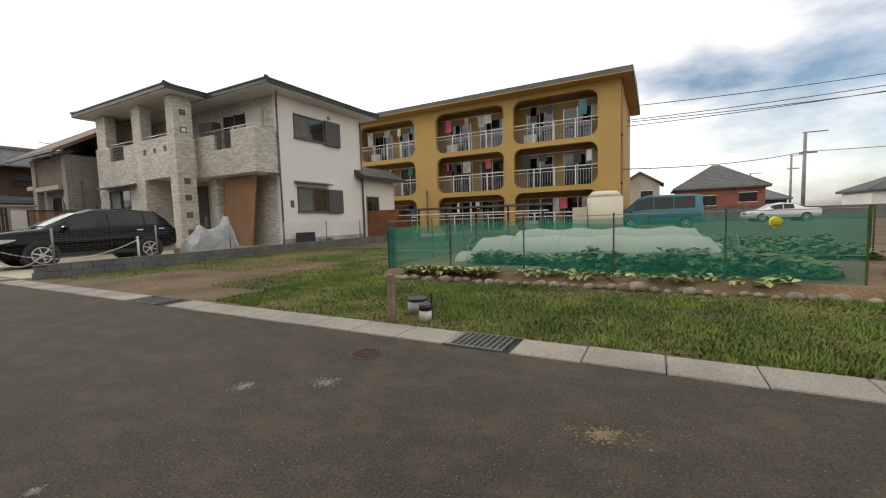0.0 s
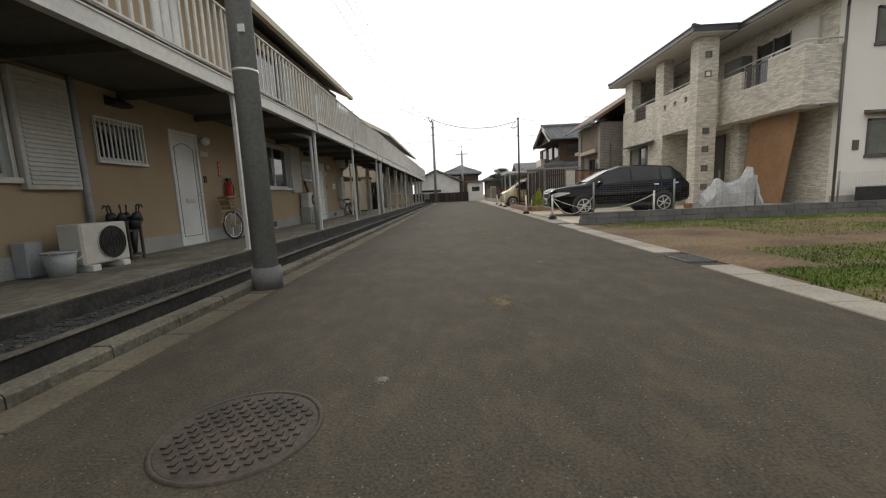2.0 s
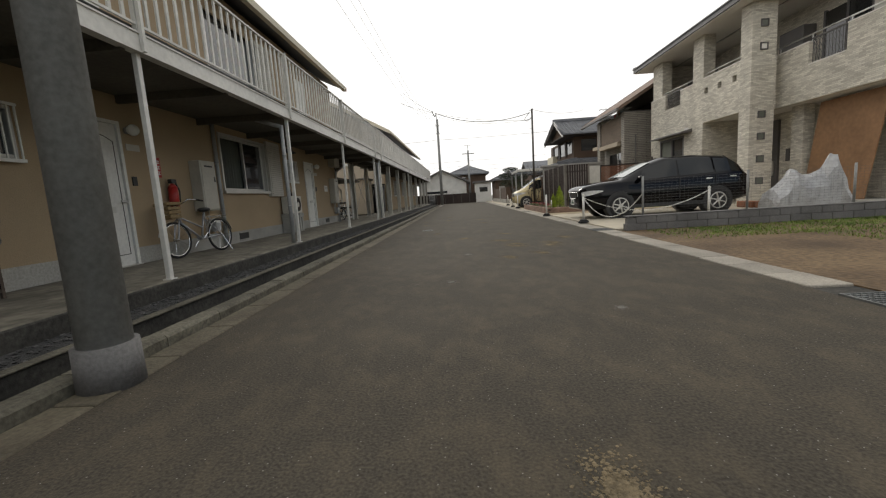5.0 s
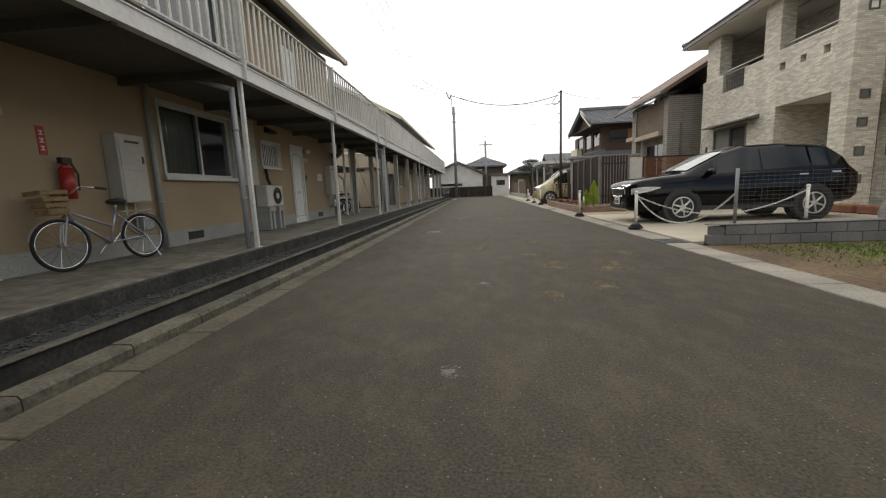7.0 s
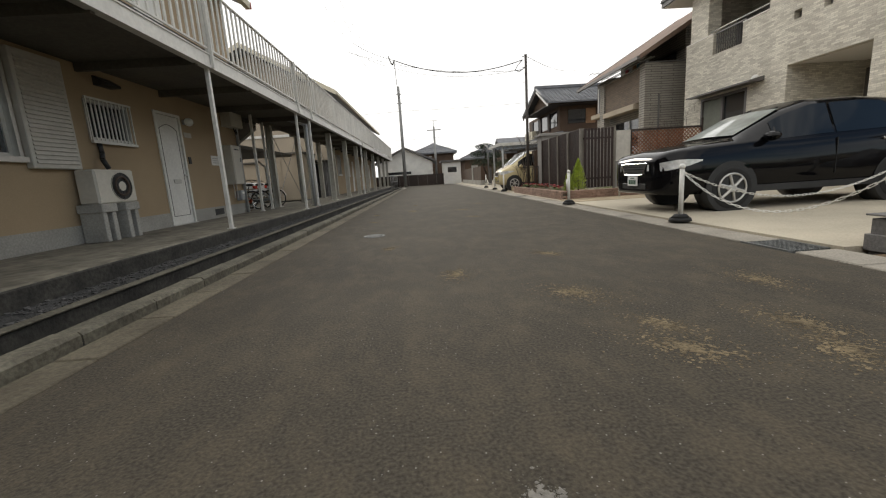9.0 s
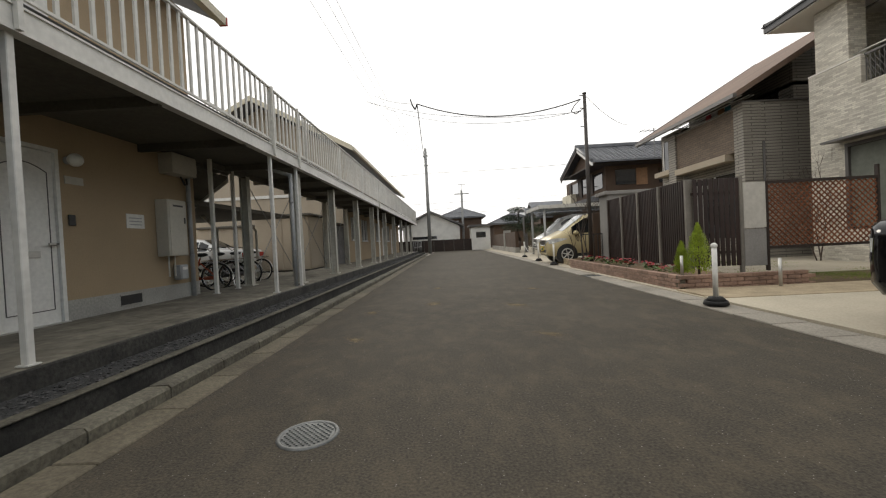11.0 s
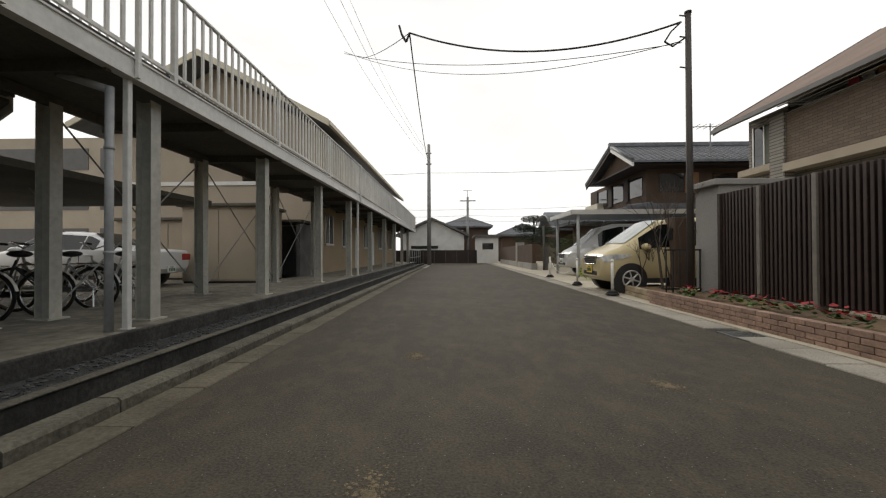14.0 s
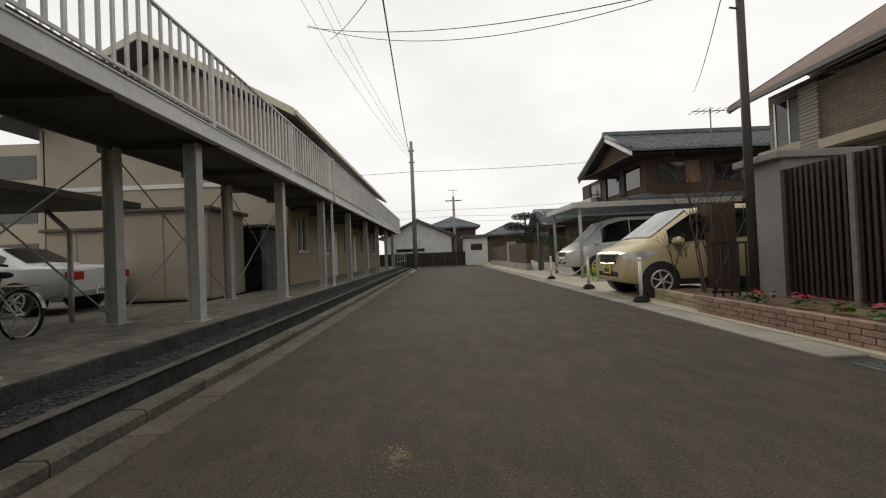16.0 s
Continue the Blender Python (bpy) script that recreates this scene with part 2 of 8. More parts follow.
M["roofbrown"] = mat("brown_slate", (0.17, 0.115, 0.085), 0.8, var=0.15, fine=25, coarse=1.2, bump=0.2)
M["tanwood"] = mat("tan_board", (0.27, 0.15, 0.075), 0.7, var=0.15, fine=10, coarse=2, bump=0.1)
M["brownwall"] = mat("brown_stucco", (0.082, 0.052, 0.034), 0.9, var=0.15, fine=40, coarse=1.5, bump=0.2)
M["darkwood"] = mat("dark_wood", (0.030, 0.019, 0.014), 0.75, var=0.25, fine=12, coarse=3, bump=0.2, rand=0.25)
M["slat"] = mat("dark_brown_slat", (0.024, 0.012, 0.009), 0.6, var=0.2, fine=14, coarse=3, bump=0.12, rand=0.15)
M["h2brick"] = brick_mat("brown_split_tile", (0.165, 0.122, 0.086), (0.125, 0.094, 0.068), (0.07, 0.053, 0.04), 0.24, 0.07, 0.006)
M["h2tile"] = brick_mat("grey_ribbed_tile", (0.29, 0.268, 0.23), (0.25, 0.23, 0.20), (0.10, 0.092, 0.08), 0.9, 0.085, 0.012)
M["wallgrey"] = mat("grey_wall_render", (0.25, 0.24, 0.225), 0.85, var=0.14, fine=40, coarse=1.2, bump=0.15)
M["bed"] = mat("pink_brick", (0.27, 0.175, 0.13), 0.85, var=0.2, fine=40, coarse=5, bump=0.3, rand=0.2)
M["bedbeige"] = mat("beige_block", (0.36, 0.29, 0.19), 0.85, var=0.2, fine=40, coarse=4, bump=0.3, rand=0.12)
M["block"] = mat("grey_block", (0.14, 0.135, 0.13), 0.9, var=0.22, fine=50, coarse=2, bump=0.25, rand=0.1)
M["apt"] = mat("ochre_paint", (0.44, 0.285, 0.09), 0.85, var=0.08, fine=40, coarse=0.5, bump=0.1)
# Darker ochre copy: the shade inside the balcony recesses is in the colour.
M["aptshade"] = mat("ochre_paint_shaded", (0.30, 0.20, 0.075), 0.9, var=0.12, fine=30, coarse=0.7, bump=0.1)
M["aptroof"] = mat("grey_roof_edge", (0.11, 0.11, 0.105), 0.8, var=0.15, fine=20, coarse=1, bump=0.1)
M["tank"] = mat("cream_tank", (0.60, 0.55, 0.42), 0.6, var=0.08, fine=20, coarse=0.8, bump=0.05)
M["redbrick"] = brick_mat("red_brick", (0.29, 0.10, 0.055), (0.24, 0.08, 0.045), (0.2, 0.12, 0.09), 0.4, 0.12, 0.012)
M["rust"] = mat("rusty_sheet", (0.22, 0.085, 0.04), 0.8, var=0.3, fine=15, coarse=2, bump=0.2)
M["carblack"] = mat("black_car_paint", (0.003, 0.003, 0.004), 0.08, var=0.1, fine=5, coarse=1, bump=0, spec=0.24)
M["caryellow"] = mat("cream_yellow_car_paint", (0.56, 0.47, 0.27), 0.22, 0.1, var=0.05, fine=5, coarse=1, bump=0)
M["carwhite"] = mat("white_car_paint", (0.66, 0.66, 0.65), 0.2, var=0.04, fine=5, coarse=1, bump=0)
M["carsilver"] = mat("silver_car_paint", (0.55, 0.55, 0.54), 0.28, 0.3, var=0.04, fine=5, coarse=1, bump=0)
M["carblue"] = mat("teal_car_paint", (0.03, 0.16, 0.20), 0.3, var=0.05, fine=5, coarse=1, bump=0)
M["carglass"] = mat("car_glass", (0.004, 0.006, 0.007), 0.04, var=0.2, fine=3, coarse=1, bump=0, spec=0.45)
# Pale base colour paints a sky reflection into the windscreen.
M["windscreen"] = mat("windscreen_sky_tint", (0.27, 0.29, 0.275), 0.06, var=0.3, fine=3, coarse=1.2, bump=0, spec=1.0)
M["chrome"] = mat("chrome", (0.75, 0.75, 0.74), 0.18, 1.0, var=0.05, fine=10, coarse=2, bump=0)
M["lamp"] = mat("headlamp_lens", (0.72, 0.73, 0.73), 0.15, 0.3, var=0.25, fine=18, coarse=6, bump=0.05)
M["redlamp"] = mat("tail_lamp_lens", (0.35, 0.02, 0.015), 0.15, var=0.2, fine=18, coarse=6, bump=0.05)
M["plate"] = mat("number_plate", (0.72, 0.72, 0.70), 0.5, var=0.05, fine=20, coarse=5, bump=0)
M["plateyellow"] = mat("yellow_number_plate", (0.65, 0.45, 0.05), 0.5, var=0.05, fine=20, coarse=5, bump=0)
M["plateink"] = mat("plate_ink", (0.03, 0.09, 0.05), 0.5, var=0.05, fine=20, coarse=5, bump=0)
M["red"] = mat("red_paint", (0.38, 0.025, 0.02), 0.4, var=0.1, fine=20, coarse=3, bump=0.03)
M["sheet"] = mat("silver_cover_sheet", (0.36, 0.36, 0.36), 0.55, 0.2, var=0.15, fine=12, coarse=4, bump=0.3)
M["net"] = clear_mat("green_net", (0.025, 0.27, 0.19), 0.42)
M["whitenet"] = clear_mat("white_net", (0.62, 0.66, 0.58), 0.62)
M["polycarb"] = clear_mat("smoked_panel", (0.14, 0.16, 0.18), 0.6)
M["leaf"] = mat("vegetable_leaf", (0.055, 0.11, 0.025), 0.5, var=0.4, fine=6, coarse=1.2, bump=0.1, tint=(0.10, 0.16, 0.035))
M["paleleaf"] = mat("pale_leaf", (0.30, 0.33, 0.12), 0.6, var=0.3, fine=9, coarse=2, bump=0.1)
M["conifer"] = mat("conifer_leaf", (0.26, 0.36, 0.03), 0.7, var=0.35, fine=25, coarse=6, bump=0.1, tint=(0.34, 0.42, 0.045))
M["pine"] = mat("pine_needles", (0.022, 0.038, 0.016), 0.8, var=0.4, fine=9, coarse=2, bump=0.1)
M["hedge"] = mat("hedge_leaf", (0.05, 0.07, 0.018), 0.8, var=0.4, fine=9, coarse=2, bump=0.1)
M["bark"] = mat("bark", (0.075, 0.055, 0.042), 0.9, var=0.3, fine=30, coarse=5, bump=0.4)
M["petal"] = mat("red_petal", (0.26, 0.010, 0.015), 0.6, var=0.25, fine=30, coarse=9, bump=0)
M["rock"] = mat("garden_rock", (0.23, 0.19, 0.145), 0.9, var=0.3, fine=12, coarse=3, bump=0.4, rand=0.25)
M["stake"] = mat("weathered_wood", (0.22, 0.165, 0.11), 0.85, var=0.25, fine=20, coarse=4, bump=0.3)
M["yellow"] = mat("yellow_plastic", (0.60, 0.55, 0.03), 0.6, var=0.1, fine=20, coarse=3, bump=0.05)
M["wicker"] = mat("wicker", (0.26, 0.18, 0.085), 0.8, var=0.3, fine=60, coarse=8, bump=0.5)
M["bikesilver"] = mat("bike_frame_paint", (0.36, 0.36, 0.37), 0.35, 0.5, var=0.1, fine=20, coarse=4, bump=0)
M["orange"] = mat("orange_red_paint", (0.35, 0.06, 0.02), 0.4, var=0.1, fine=20, coarse=4, bump=0)
M["plasticgrey"] = mat("grey_plastic", (0.33, 0.335, 0.33), 0.6, var=0.1, fine=20, coarse=4, bump=0.03)
M["acwhite"] = mat("ivory_enamel", (0.56, 0.53, 0.46), 0.5, var=0.07, fine=20, coarse=3, bump=0.03)
M["meter"] = mat("beige_enamel", (0.44, 0.415, 0.35), 0.5, var=0.07, fine=20, coarse=3, bump=0.03)
M["cloth"] = mat("hung_cloth", (0.6, 0.6, 0.6), 0.9, var=0.3, fine=3, coarse=1.1, bump=0.2, rand=0.5)
M["clothred"] = mat("hung_red_cloth", (0.45, 0.08, 0.10), 0.9, var=0.3, fine=3, coarse=1.1, bump=0.2)
M["wire"] = mat("cable", (0.02, 0.02, 0.02), 0.6, var=0.1, fine=10, coarse=2, bump=0)


# ---- building blocks ----
ORG = {}


def box(bm, x0, x1, y0, y1, z0, z1, bev=0.0):
    vs = [bm.verts.new(p) for p in ((x0, y0, z0), (x1, y0, z0), (x1, y1, z0), (x0, y1, z0), (x0, y0, z1), (x1, y0, z1), (x1, y1, z1), (x0, y1, z1))]
    fs = [bm.faces.new([vs[i] for i in f]) for f in ((3, 2, 1, 0), (4, 5, 6, 7), (0, 1, 5, 4), (1, 2, 6, 5), (2, 3, 7, 6), (3, 0, 4, 7))]
    if bev:
        es = list({e for f in fs for e in f.edges})
        bmesh.ops.bevel(bm, geom=es, offset=bev, segments=1, affect='EDGES')
    return bm


def tube(bm, p0, p1, r0, r1=None, seg=10, caps=True):
    p0, p1 = Vector(p0), Vector(p1)
    r1 = r0 if r1 is None else r1
    q = (p1 - p0).to_track_quat("Z", "Y").to_matrix()
    rings = []
    for p, r in ((p0, r0), (p1, r1)):
        rings.append([bm.verts.new(p + q @ Vector((r * math.cos(2 * math.pi * i / seg), r * math.sin(2 * math.pi * i / seg), 0))) for i in range(seg)])
    for i in range(seg):
        f = bm.faces.new((rings[0][i], rings[0][(i + 1) % seg], rings[1][(i + 1) % seg], rings[1][i]))
        f.smooth = seg > 6
    if caps:
        bm.faces.new(rings[0][::-1])
        bm.faces.new(rings[1])
    return bm


def path_tube(bm, pts, r, seg=8):
    for a, b in zip(pts[:-1], pts[1:]):
        tube(bm, a, b, r, r, seg)
    return bm


def prism(bm, poly, axis, a, b):
    """Extrudes a closed outline of (u, v) along an axis from a to b."""
    def P(u, v, w):
        return {"x": (w, u, v), "y": (u, w, v), "z": (u, v, w)}[axis]
    A = [bm.verts.new(P(u, v, a)) for u, v in poly]
    B = [bm.verts.new(P(u, v, b)) for u, v in poly]
    bm.faces.new(A)
    bm.faces.new(B[::-1])
    for i in range(len(poly)):
        j = (i + 1) % len(poly)
        bm.faces.new((A[j], A[i], B[i], B[j]))
    bmesh.ops.recalc_face_normals(bm, faces=bm.faces[:])
    return bm


def ring(bm, c, R, r, axis, seg=28, sub=8):
    """A torus round c in the plane across the axis."""
    ax = {"x": (Vector((0, 1, 0)), Vector((0, 0, 1)), Vector((1, 0, 0))), "y": (Vector((1, 0, 0)), Vector((0, 0, 1)), Vector((0, 1, 0))), "z": (Vector((1, 0, 0)), Vector((0, 1, 0)), Vector((0, 0, 1)))}[axis]
    c = Vector(c)
    V = []
    for i in range(seg):
        a = 2 * math.pi * i / seg
        d = ax[0] * math.cos(a) + ax[1] * math.sin(a)
        V.append([bm.verts.new(c + d * (R + r * math.cos(2 * math.pi * k / sub)) + ax[2] * r * math.sin(2 * math.pi * k / sub)) for k in range(sub)])
    for i in range(seg):
        for k in range(sub):
            f = bm.faces.new((V[i][k], V[(i + 1) % seg][k], V[(i + 1) % seg][(k + 1) % sub], V[i][(k + 1) % sub]))
            f.smooth = True
    return bm


def thing(name, loc, label, category, group="", kind=""):
    ob = new(name)
    ob.location = loc
    ORG[ob.name] = Vector(loc)
    return tagged(ob, label, category, group, kind)


def root(ob):
    while ob.parent:
        ob = ob.parent
    return ob


def mesh_of(name, bm, material, shift=None):
    if shift is not None:
        bmesh.ops.translate(bm, verts=bm.verts[:], vec=shift)
    me = bpy.data.meshes.new(name)
    bm.to_mesh(me)
    bm.free()
    me.materials.append(material)
    return me


def part(name, bm, material, parent, label=""):
    """One mesh under a thing or a part; the mesh is given in the world's metres."""
    ob = new(name, mesh_of(name, bm, material, -ORG[root(parent).name]))
    ob.parent = parent
    return tagged(ob, label)


def solid(name, bm, material, label, category, group="", kind=""):
    """A thing of one mesh, its origin at the middle of its base."""
    cs = [v.co for v in bm.verts]
    o = Vector(((min(c.x for c in cs) + max(c.x for c in cs)) / 2, (min(c.y for c in cs) + max(c.y for c in cs)) / 2, min(c.z for c in cs)))
    ob = new(name, mesh_of(name, bm, material, -o))
    ob.location = o
    ORG[ob.name] = o
    return tagged(ob, label, category, group, kind)


def setting(name, bm, material, label, category):
    return solid(name, bm, material, label, category, kind="structure")


def piece(name, me, parent, loc, rot=(0, 0, 0), scale=(1, 1, 1)):
    """One of many alike pieces: an object on a shared mesh."""
    ob = new(name, me)
    ob.parent = parent
    ob.location = Vector(loc) - ORG[root(parent).name]
    ob.rotation_euler, ob.scale = rot, scale
    return ob


def B():
    return bmesh.new()


# ---- ground, road, gutters ----
Y0, Y1 = -22.0, 53.0
gm = B()
box(gm, -400, 400, -400, 400, -0.62, -0.60)
setting("ground", gm, M["farground"], "bare grey-brown ground that reaches the horizon", "ground")
road_bm = box(B(), -1.18, 3.39, Y0, Y1 + 1, -0.4, 0.0)
road = setting("road", road_bm, M["asphalt"], "worn grey asphalt lane with sandy mud tracks", "road")


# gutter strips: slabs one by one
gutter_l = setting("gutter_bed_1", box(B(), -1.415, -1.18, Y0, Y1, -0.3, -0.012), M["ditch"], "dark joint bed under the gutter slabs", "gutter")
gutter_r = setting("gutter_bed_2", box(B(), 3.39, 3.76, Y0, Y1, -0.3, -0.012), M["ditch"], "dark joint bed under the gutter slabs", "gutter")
kerb_bed = setting("kerb_bed", box(B(), -1.56, -1.42, Y0, Y1, -0.3, 0.03), M["ditch"], "dark bed under the kerb stones", "kerb")
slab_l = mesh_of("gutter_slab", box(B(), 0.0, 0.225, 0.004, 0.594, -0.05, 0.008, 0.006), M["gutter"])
slab_r = mesh_of("gutter_slab", box(B(), 0.005, 0.355, 0.003, 0.497, -0.05, 0.012, 0.008), M["concrete"])
kerb_me = mesh_of("kerb_stone", prism(B(), [(0.0, -0.05), (0.145, -0.05), (0.145, 0.062), (0.128, 0.08), (0.0, 0.08)], "y", 0.004, 0.594), M["kerbstone"])
n = int((42 - -2) / 0.6)
for i in range(n):
    y = -2 + i * 0.6
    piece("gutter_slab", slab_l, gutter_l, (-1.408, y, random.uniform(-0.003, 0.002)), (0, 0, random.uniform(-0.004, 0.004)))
    piece("kerb_stone", kerb_me, kerb_bed, (-1.56, y + 0.2, random.uniform(-0.004, 0.004)), (0, 0, random.uniform(-0.006, 0.006)))
GRATES = (3.05, 7.75, 13.55, 22.8)
for i in range(int(44 / 0.5)):
    y = -2 + i * 0.5
    if any(abs(y + 0.25 - g - 0.25) < 0.3 for g in GRATES):
        continue
    piece("gutter_slab", slab_r, gutter_r, (3.395, y, random.uniform(-0.004, 0.003)), (0, 0, random.uniform(-0.006, 0.006)))
for nm, x, w, pr in (("gutter_far_1", -1.408, 0.225, gutter_l), ("gutter_far_2", 3.40, 0.35, gutter_r)):
    bm = B()
    for a in list(np.arange(-22, -2.6, 0.6)) + list(np.arange(42.4, 52.4, 0.6)):
        box(bm, x, x + w, a, a + 0.59, -0.05, 0.008)
    o = part("gutter_slab", bm, M["concrete"], pr)
    o["kind"] = "stuff"
bm = B()
for a in list(np.arange(-22, -2.6, 0.6)) + list(np.arange(42.4, 52.4, 0.6)):
    box(bm, -1.56, -1.415, a, a + 0.59, -0.05, 0.08)
part("kerb_stone", bm, M["kerbstone"], kerb_bed)["kind"] = "stuff"


def grate(y, name="drain_grate"):
    t = thing(name, (3.57, y, 0), "galvanised steel drain grate set in the gutter", "drain grate", "gutter grates")
    part("frame_bar", box(B(), 3.395, 3.415, y, y + 0.5, -0.03, 0.014), M["grate"], t)
    part("frame_bar", box(B(), 3.735, 3.755, y, y + 0.5, -0.03, 0.014), M["grate"], t)
    for k in range(11):
        part("bar", box(B(), 3.415, 3.735, y + 0.01 + k * 0.047, y + 0.022 + k * 0.047, -0.02, 0.012), M["grate"], t)
    bm = B()
    for k in range(7):
        box(bm, 3.45 + k * 0.042, 3.458 + k * 0.042, y, y + 0.5, -0.018, 0.008)
    part("cross_rods", bm, M["grate"], t)


for g in GRATES:
    grate(g)

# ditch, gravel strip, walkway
setting("ditch_bottom", box(B(), -2.05, -1.56, Y0, Y1, -0.5, -0.26), M["ditch"], "dark bottom of the open ditch", "ditch")
setting("ditch_wall", box(B(), -2.12, -2.05, Y0, Y1, -0.5, 0.035, 0.008), M["ditch"], "dark concrete ditch wall", "ditch")
setting("ditch_coping", box(B(), -2.125, -2.03, Y0, Y1, 0.035, 0.05, 0.005), M["kerbstone"], "pale top edge of the ditch wall", "ditch")
setting("gravel_strip", box(B(), -2.64, -2.12, Y0, Y1, -0.5, -0.01), M["gravel"], "strip of dark gravel beside the ditch", "gravel")
setting("walkway_edge", box(B(), -2.70, -2.655, Y0, Y1, -0.4, 0.148, 0.01), M["ditch"], "dark edge of the walkway", "walkway")
setting("walkway", box(B(), -4.60, -2.70, Y0, Y1, -0.4, 0.16, 0.012), M["walkway"], "stained pale concrete walkway with a dark edge", "walkway")
setting("yard_left", box(B(), -60, -4.60, Y0 - 20, Y1, -0.4, 0.06), M["walkway"], "grey concrete yard behind the flats", "yard")
peb = []
for k in range(6):
    bm = B()
    bmesh.ops.create_icosphere(bm, subdivisions=1, radius=1)
    for v in bm.verts:
        v.co = Vector((v.co.x, v.co.y * 0.8, v.co.z * 0.6)) * random.uniform(0.75, 1.25)
    peb.append(([v.co.copy() for v in bm.verts], [[v.index for v in f.verts] for f in bm.faces]))
    bm.free()
vs, fs = [], []
for i in range(5200):
    y = -1 + 36 * (i / 5200) + random.uniform(-.3, .3)
    P, F = random.choice(peb)
    s, c, x = random.uniform(0.009, 0.026), random.uniform(0, 6.28), random.uniform(-2.63, -2.13)
    o = len(vs)
    for p in P:
        vs.append((x + s * (p.x * math.cos(c) - p.y * math.sin(c)), y + s * (p.x * math.sin(c) + p.y * math.cos(c)), -0.005 + s * p.z * 0.8))
    fs += [[a + o for a in f] for f in F]
me = bpy.data.meshes.new("gravel_stones")
me.from_pydata(vs, [], fs)
me.materials.append(M["pebble"])
tagged(new("gravel_stones", me), "loose grey gravel stones along the ditch", "gravel", kind="stuff")

# right side: lot, car pad, yards
setting("lot", box(B(), 3.76, 40, Y0, 13.28, -0.5, 0.0), M["lot"], "empty lot of brown soil with patches of grass", "ground")
setting("car_pad", box(B(), 3.76, 30, 13.45, 19.55, -0.5, 0.035), M["pad"], "pale concrete parking pad before the stone-clad house", "driveway")
setting("yard_right", box(B(), 3.76, 30, 19.55, 60, -0.5, 0.02), M["pad"], "pale concrete forecourts", "driveway")
setting("field_right", box(B(), 40, 140, -80, 60, -0.5, -0.02), M["farground"], "far plots beyond the flats", "ground")


def grass_patch(name, cells, n, hmin, hmax, label):
    vs, fs = [], []
    k = 0
    while k < n:
        x0, x1, y0, y1 = random.choice(cells)
        x, y = random.uniform(x0, x1), random.uniform(y0, y1)
        d = noise.noise(Vector((x * 0.55, y * 0.55, 3))) + 0.5 * noise.noise(Vector((x * 1.9, y * 1.9, 7)))
        if d < random.uniform(-0.75, 0.35):
            k += 0.3
            continue
        h, a = random.uniform(hmin, hmax) * (1 + 0.6 * d), random.uniform(0, 6.28)
        w = random.uniform(0.004, 0.010)
        lx, ly = math.cos(a) * h * random.uniform(0.2, 0.8), math.sin(a) * h * random.uniform(0.2, 0.8)
        o = len(vs)
        vs += [(x - w * math.sin(a), y + w * math.cos(a), 0.0), (x + w * math.sin(a), y - w * math.cos(a), 0.0), (x + lx, y + ly, h)]
        fs.append((o, o + 1, o + 2))
        k += 1
    me = bpy.data.meshes.new(name)
    me.from_pydata(vs, [], fs)
    me.materials.append(M["grass"])
    return tagged(new(name, me), label, "grass", kind="stuff")


grass_patch("grass", [(3.78, 6.3, -3, 6.6)] * 7 + [(4.6, 9.0, 6.4, 8.6), (3.85, 6.5, 6.4, 7.2)] + [(8.0, 13, 8.0, 11)], 150000, 0.012, 0.04, "short green and straw-coloured grass on the lot")
grass_patch("weeds", [(4.2, 12, 11.6, 13.2), (5, 12, 12.2, 13.2), (6, 12, 9.5, 12.5)], 22000, 0.012, 0.04, "thin dry weeds on bare soil")
grass_patch("lawn", [(4.95, 8.5, 20.36, 21.66)] * 3 + [(5.05, 8.6, 21.8, 25.4)], 26000, 0.02, 0.05, "small lawn behind the slatted fence")

# manholes
def manhole(x, y, r, label, col="iron"):
    t = thing("manhole_cover", (x, y, 0), label, "manhole cover", "road covers")
    part("rim", ring(B(), (x, y, -0.004), r, 0.014, "z", 40, 6), M[col], t)
    part("lid", tube(B(), (x, y, -0.02), (x, y, 0.004), r - 0.012, seg=40), M[col], t)
    bm = B()
    st = r / 9
    for i in range(-8, 9):
        for j in range(-8, 9):
            cx, cy = i * st, j * st
            if (i + j) % 2 == 0 and cx * cx + cy * cy < (r * 0.86) ** 2:
                box(bm, x + cx - st * .36, x + cx + st * .36, y + cy - st * .36, y + cy + st * .36, 0.003, 0.010)
    part("tread", bm, M[col], t)


manhole(-0.17, 4.58, 0.31, "round rusty cast-iron manhole cover in the asphalt")
manhole(2.98, 3.96, 0.115, "small reddish iron valve cover in the asphalt", "rustiron")
manhole(-0.3, 16.2, 0.14, "small worn pale valve cover in the asphalt", "grate")

# ---- left flats: two-storey block with outside gallery ----
FX, GX = -4.44, -2.66          # facade, gallery edge
EY = 21.85                      # end of the first block
WALK_Z, FAS0, FAS1 = 0.16, 2.64, 2.82


def wall_with_holes(name, x, y0, y1, z0, z1, holes, thick, material, label, sign=-1):
    """A wall in the plane x with rectangular openings (y0, y1, z0, z1) that go through it."""
    ys = sorted({y0, y1, *[h[0] for h in holes], *[h[1] for h in holes]})
    zs = sorted({z0, z1, *[h[2] for h in holes], *[h[3] for h in holes]})
    bm = B()
    for a, b in zip(ys[:-1], ys[1:]):
        run = None
        for c, d in zip(zs[:-1], zs[1:]):
            inside = any(h[0] <= a and b <= h[1] and h[2] <= c and d <= h[3] for h in holes)
            if inside:
                if run:
                    box(bm, *sorted((x, x + sign * thick)), a, b, run[0], run[1])
                run = None
            else:
                run = (run[0] if run else c, d)
        if run:
            box(bm, *sorted((x, x + sign * thick)), a, b, run[0], run[1])
    return setting(name, bm, material, label, "wall")


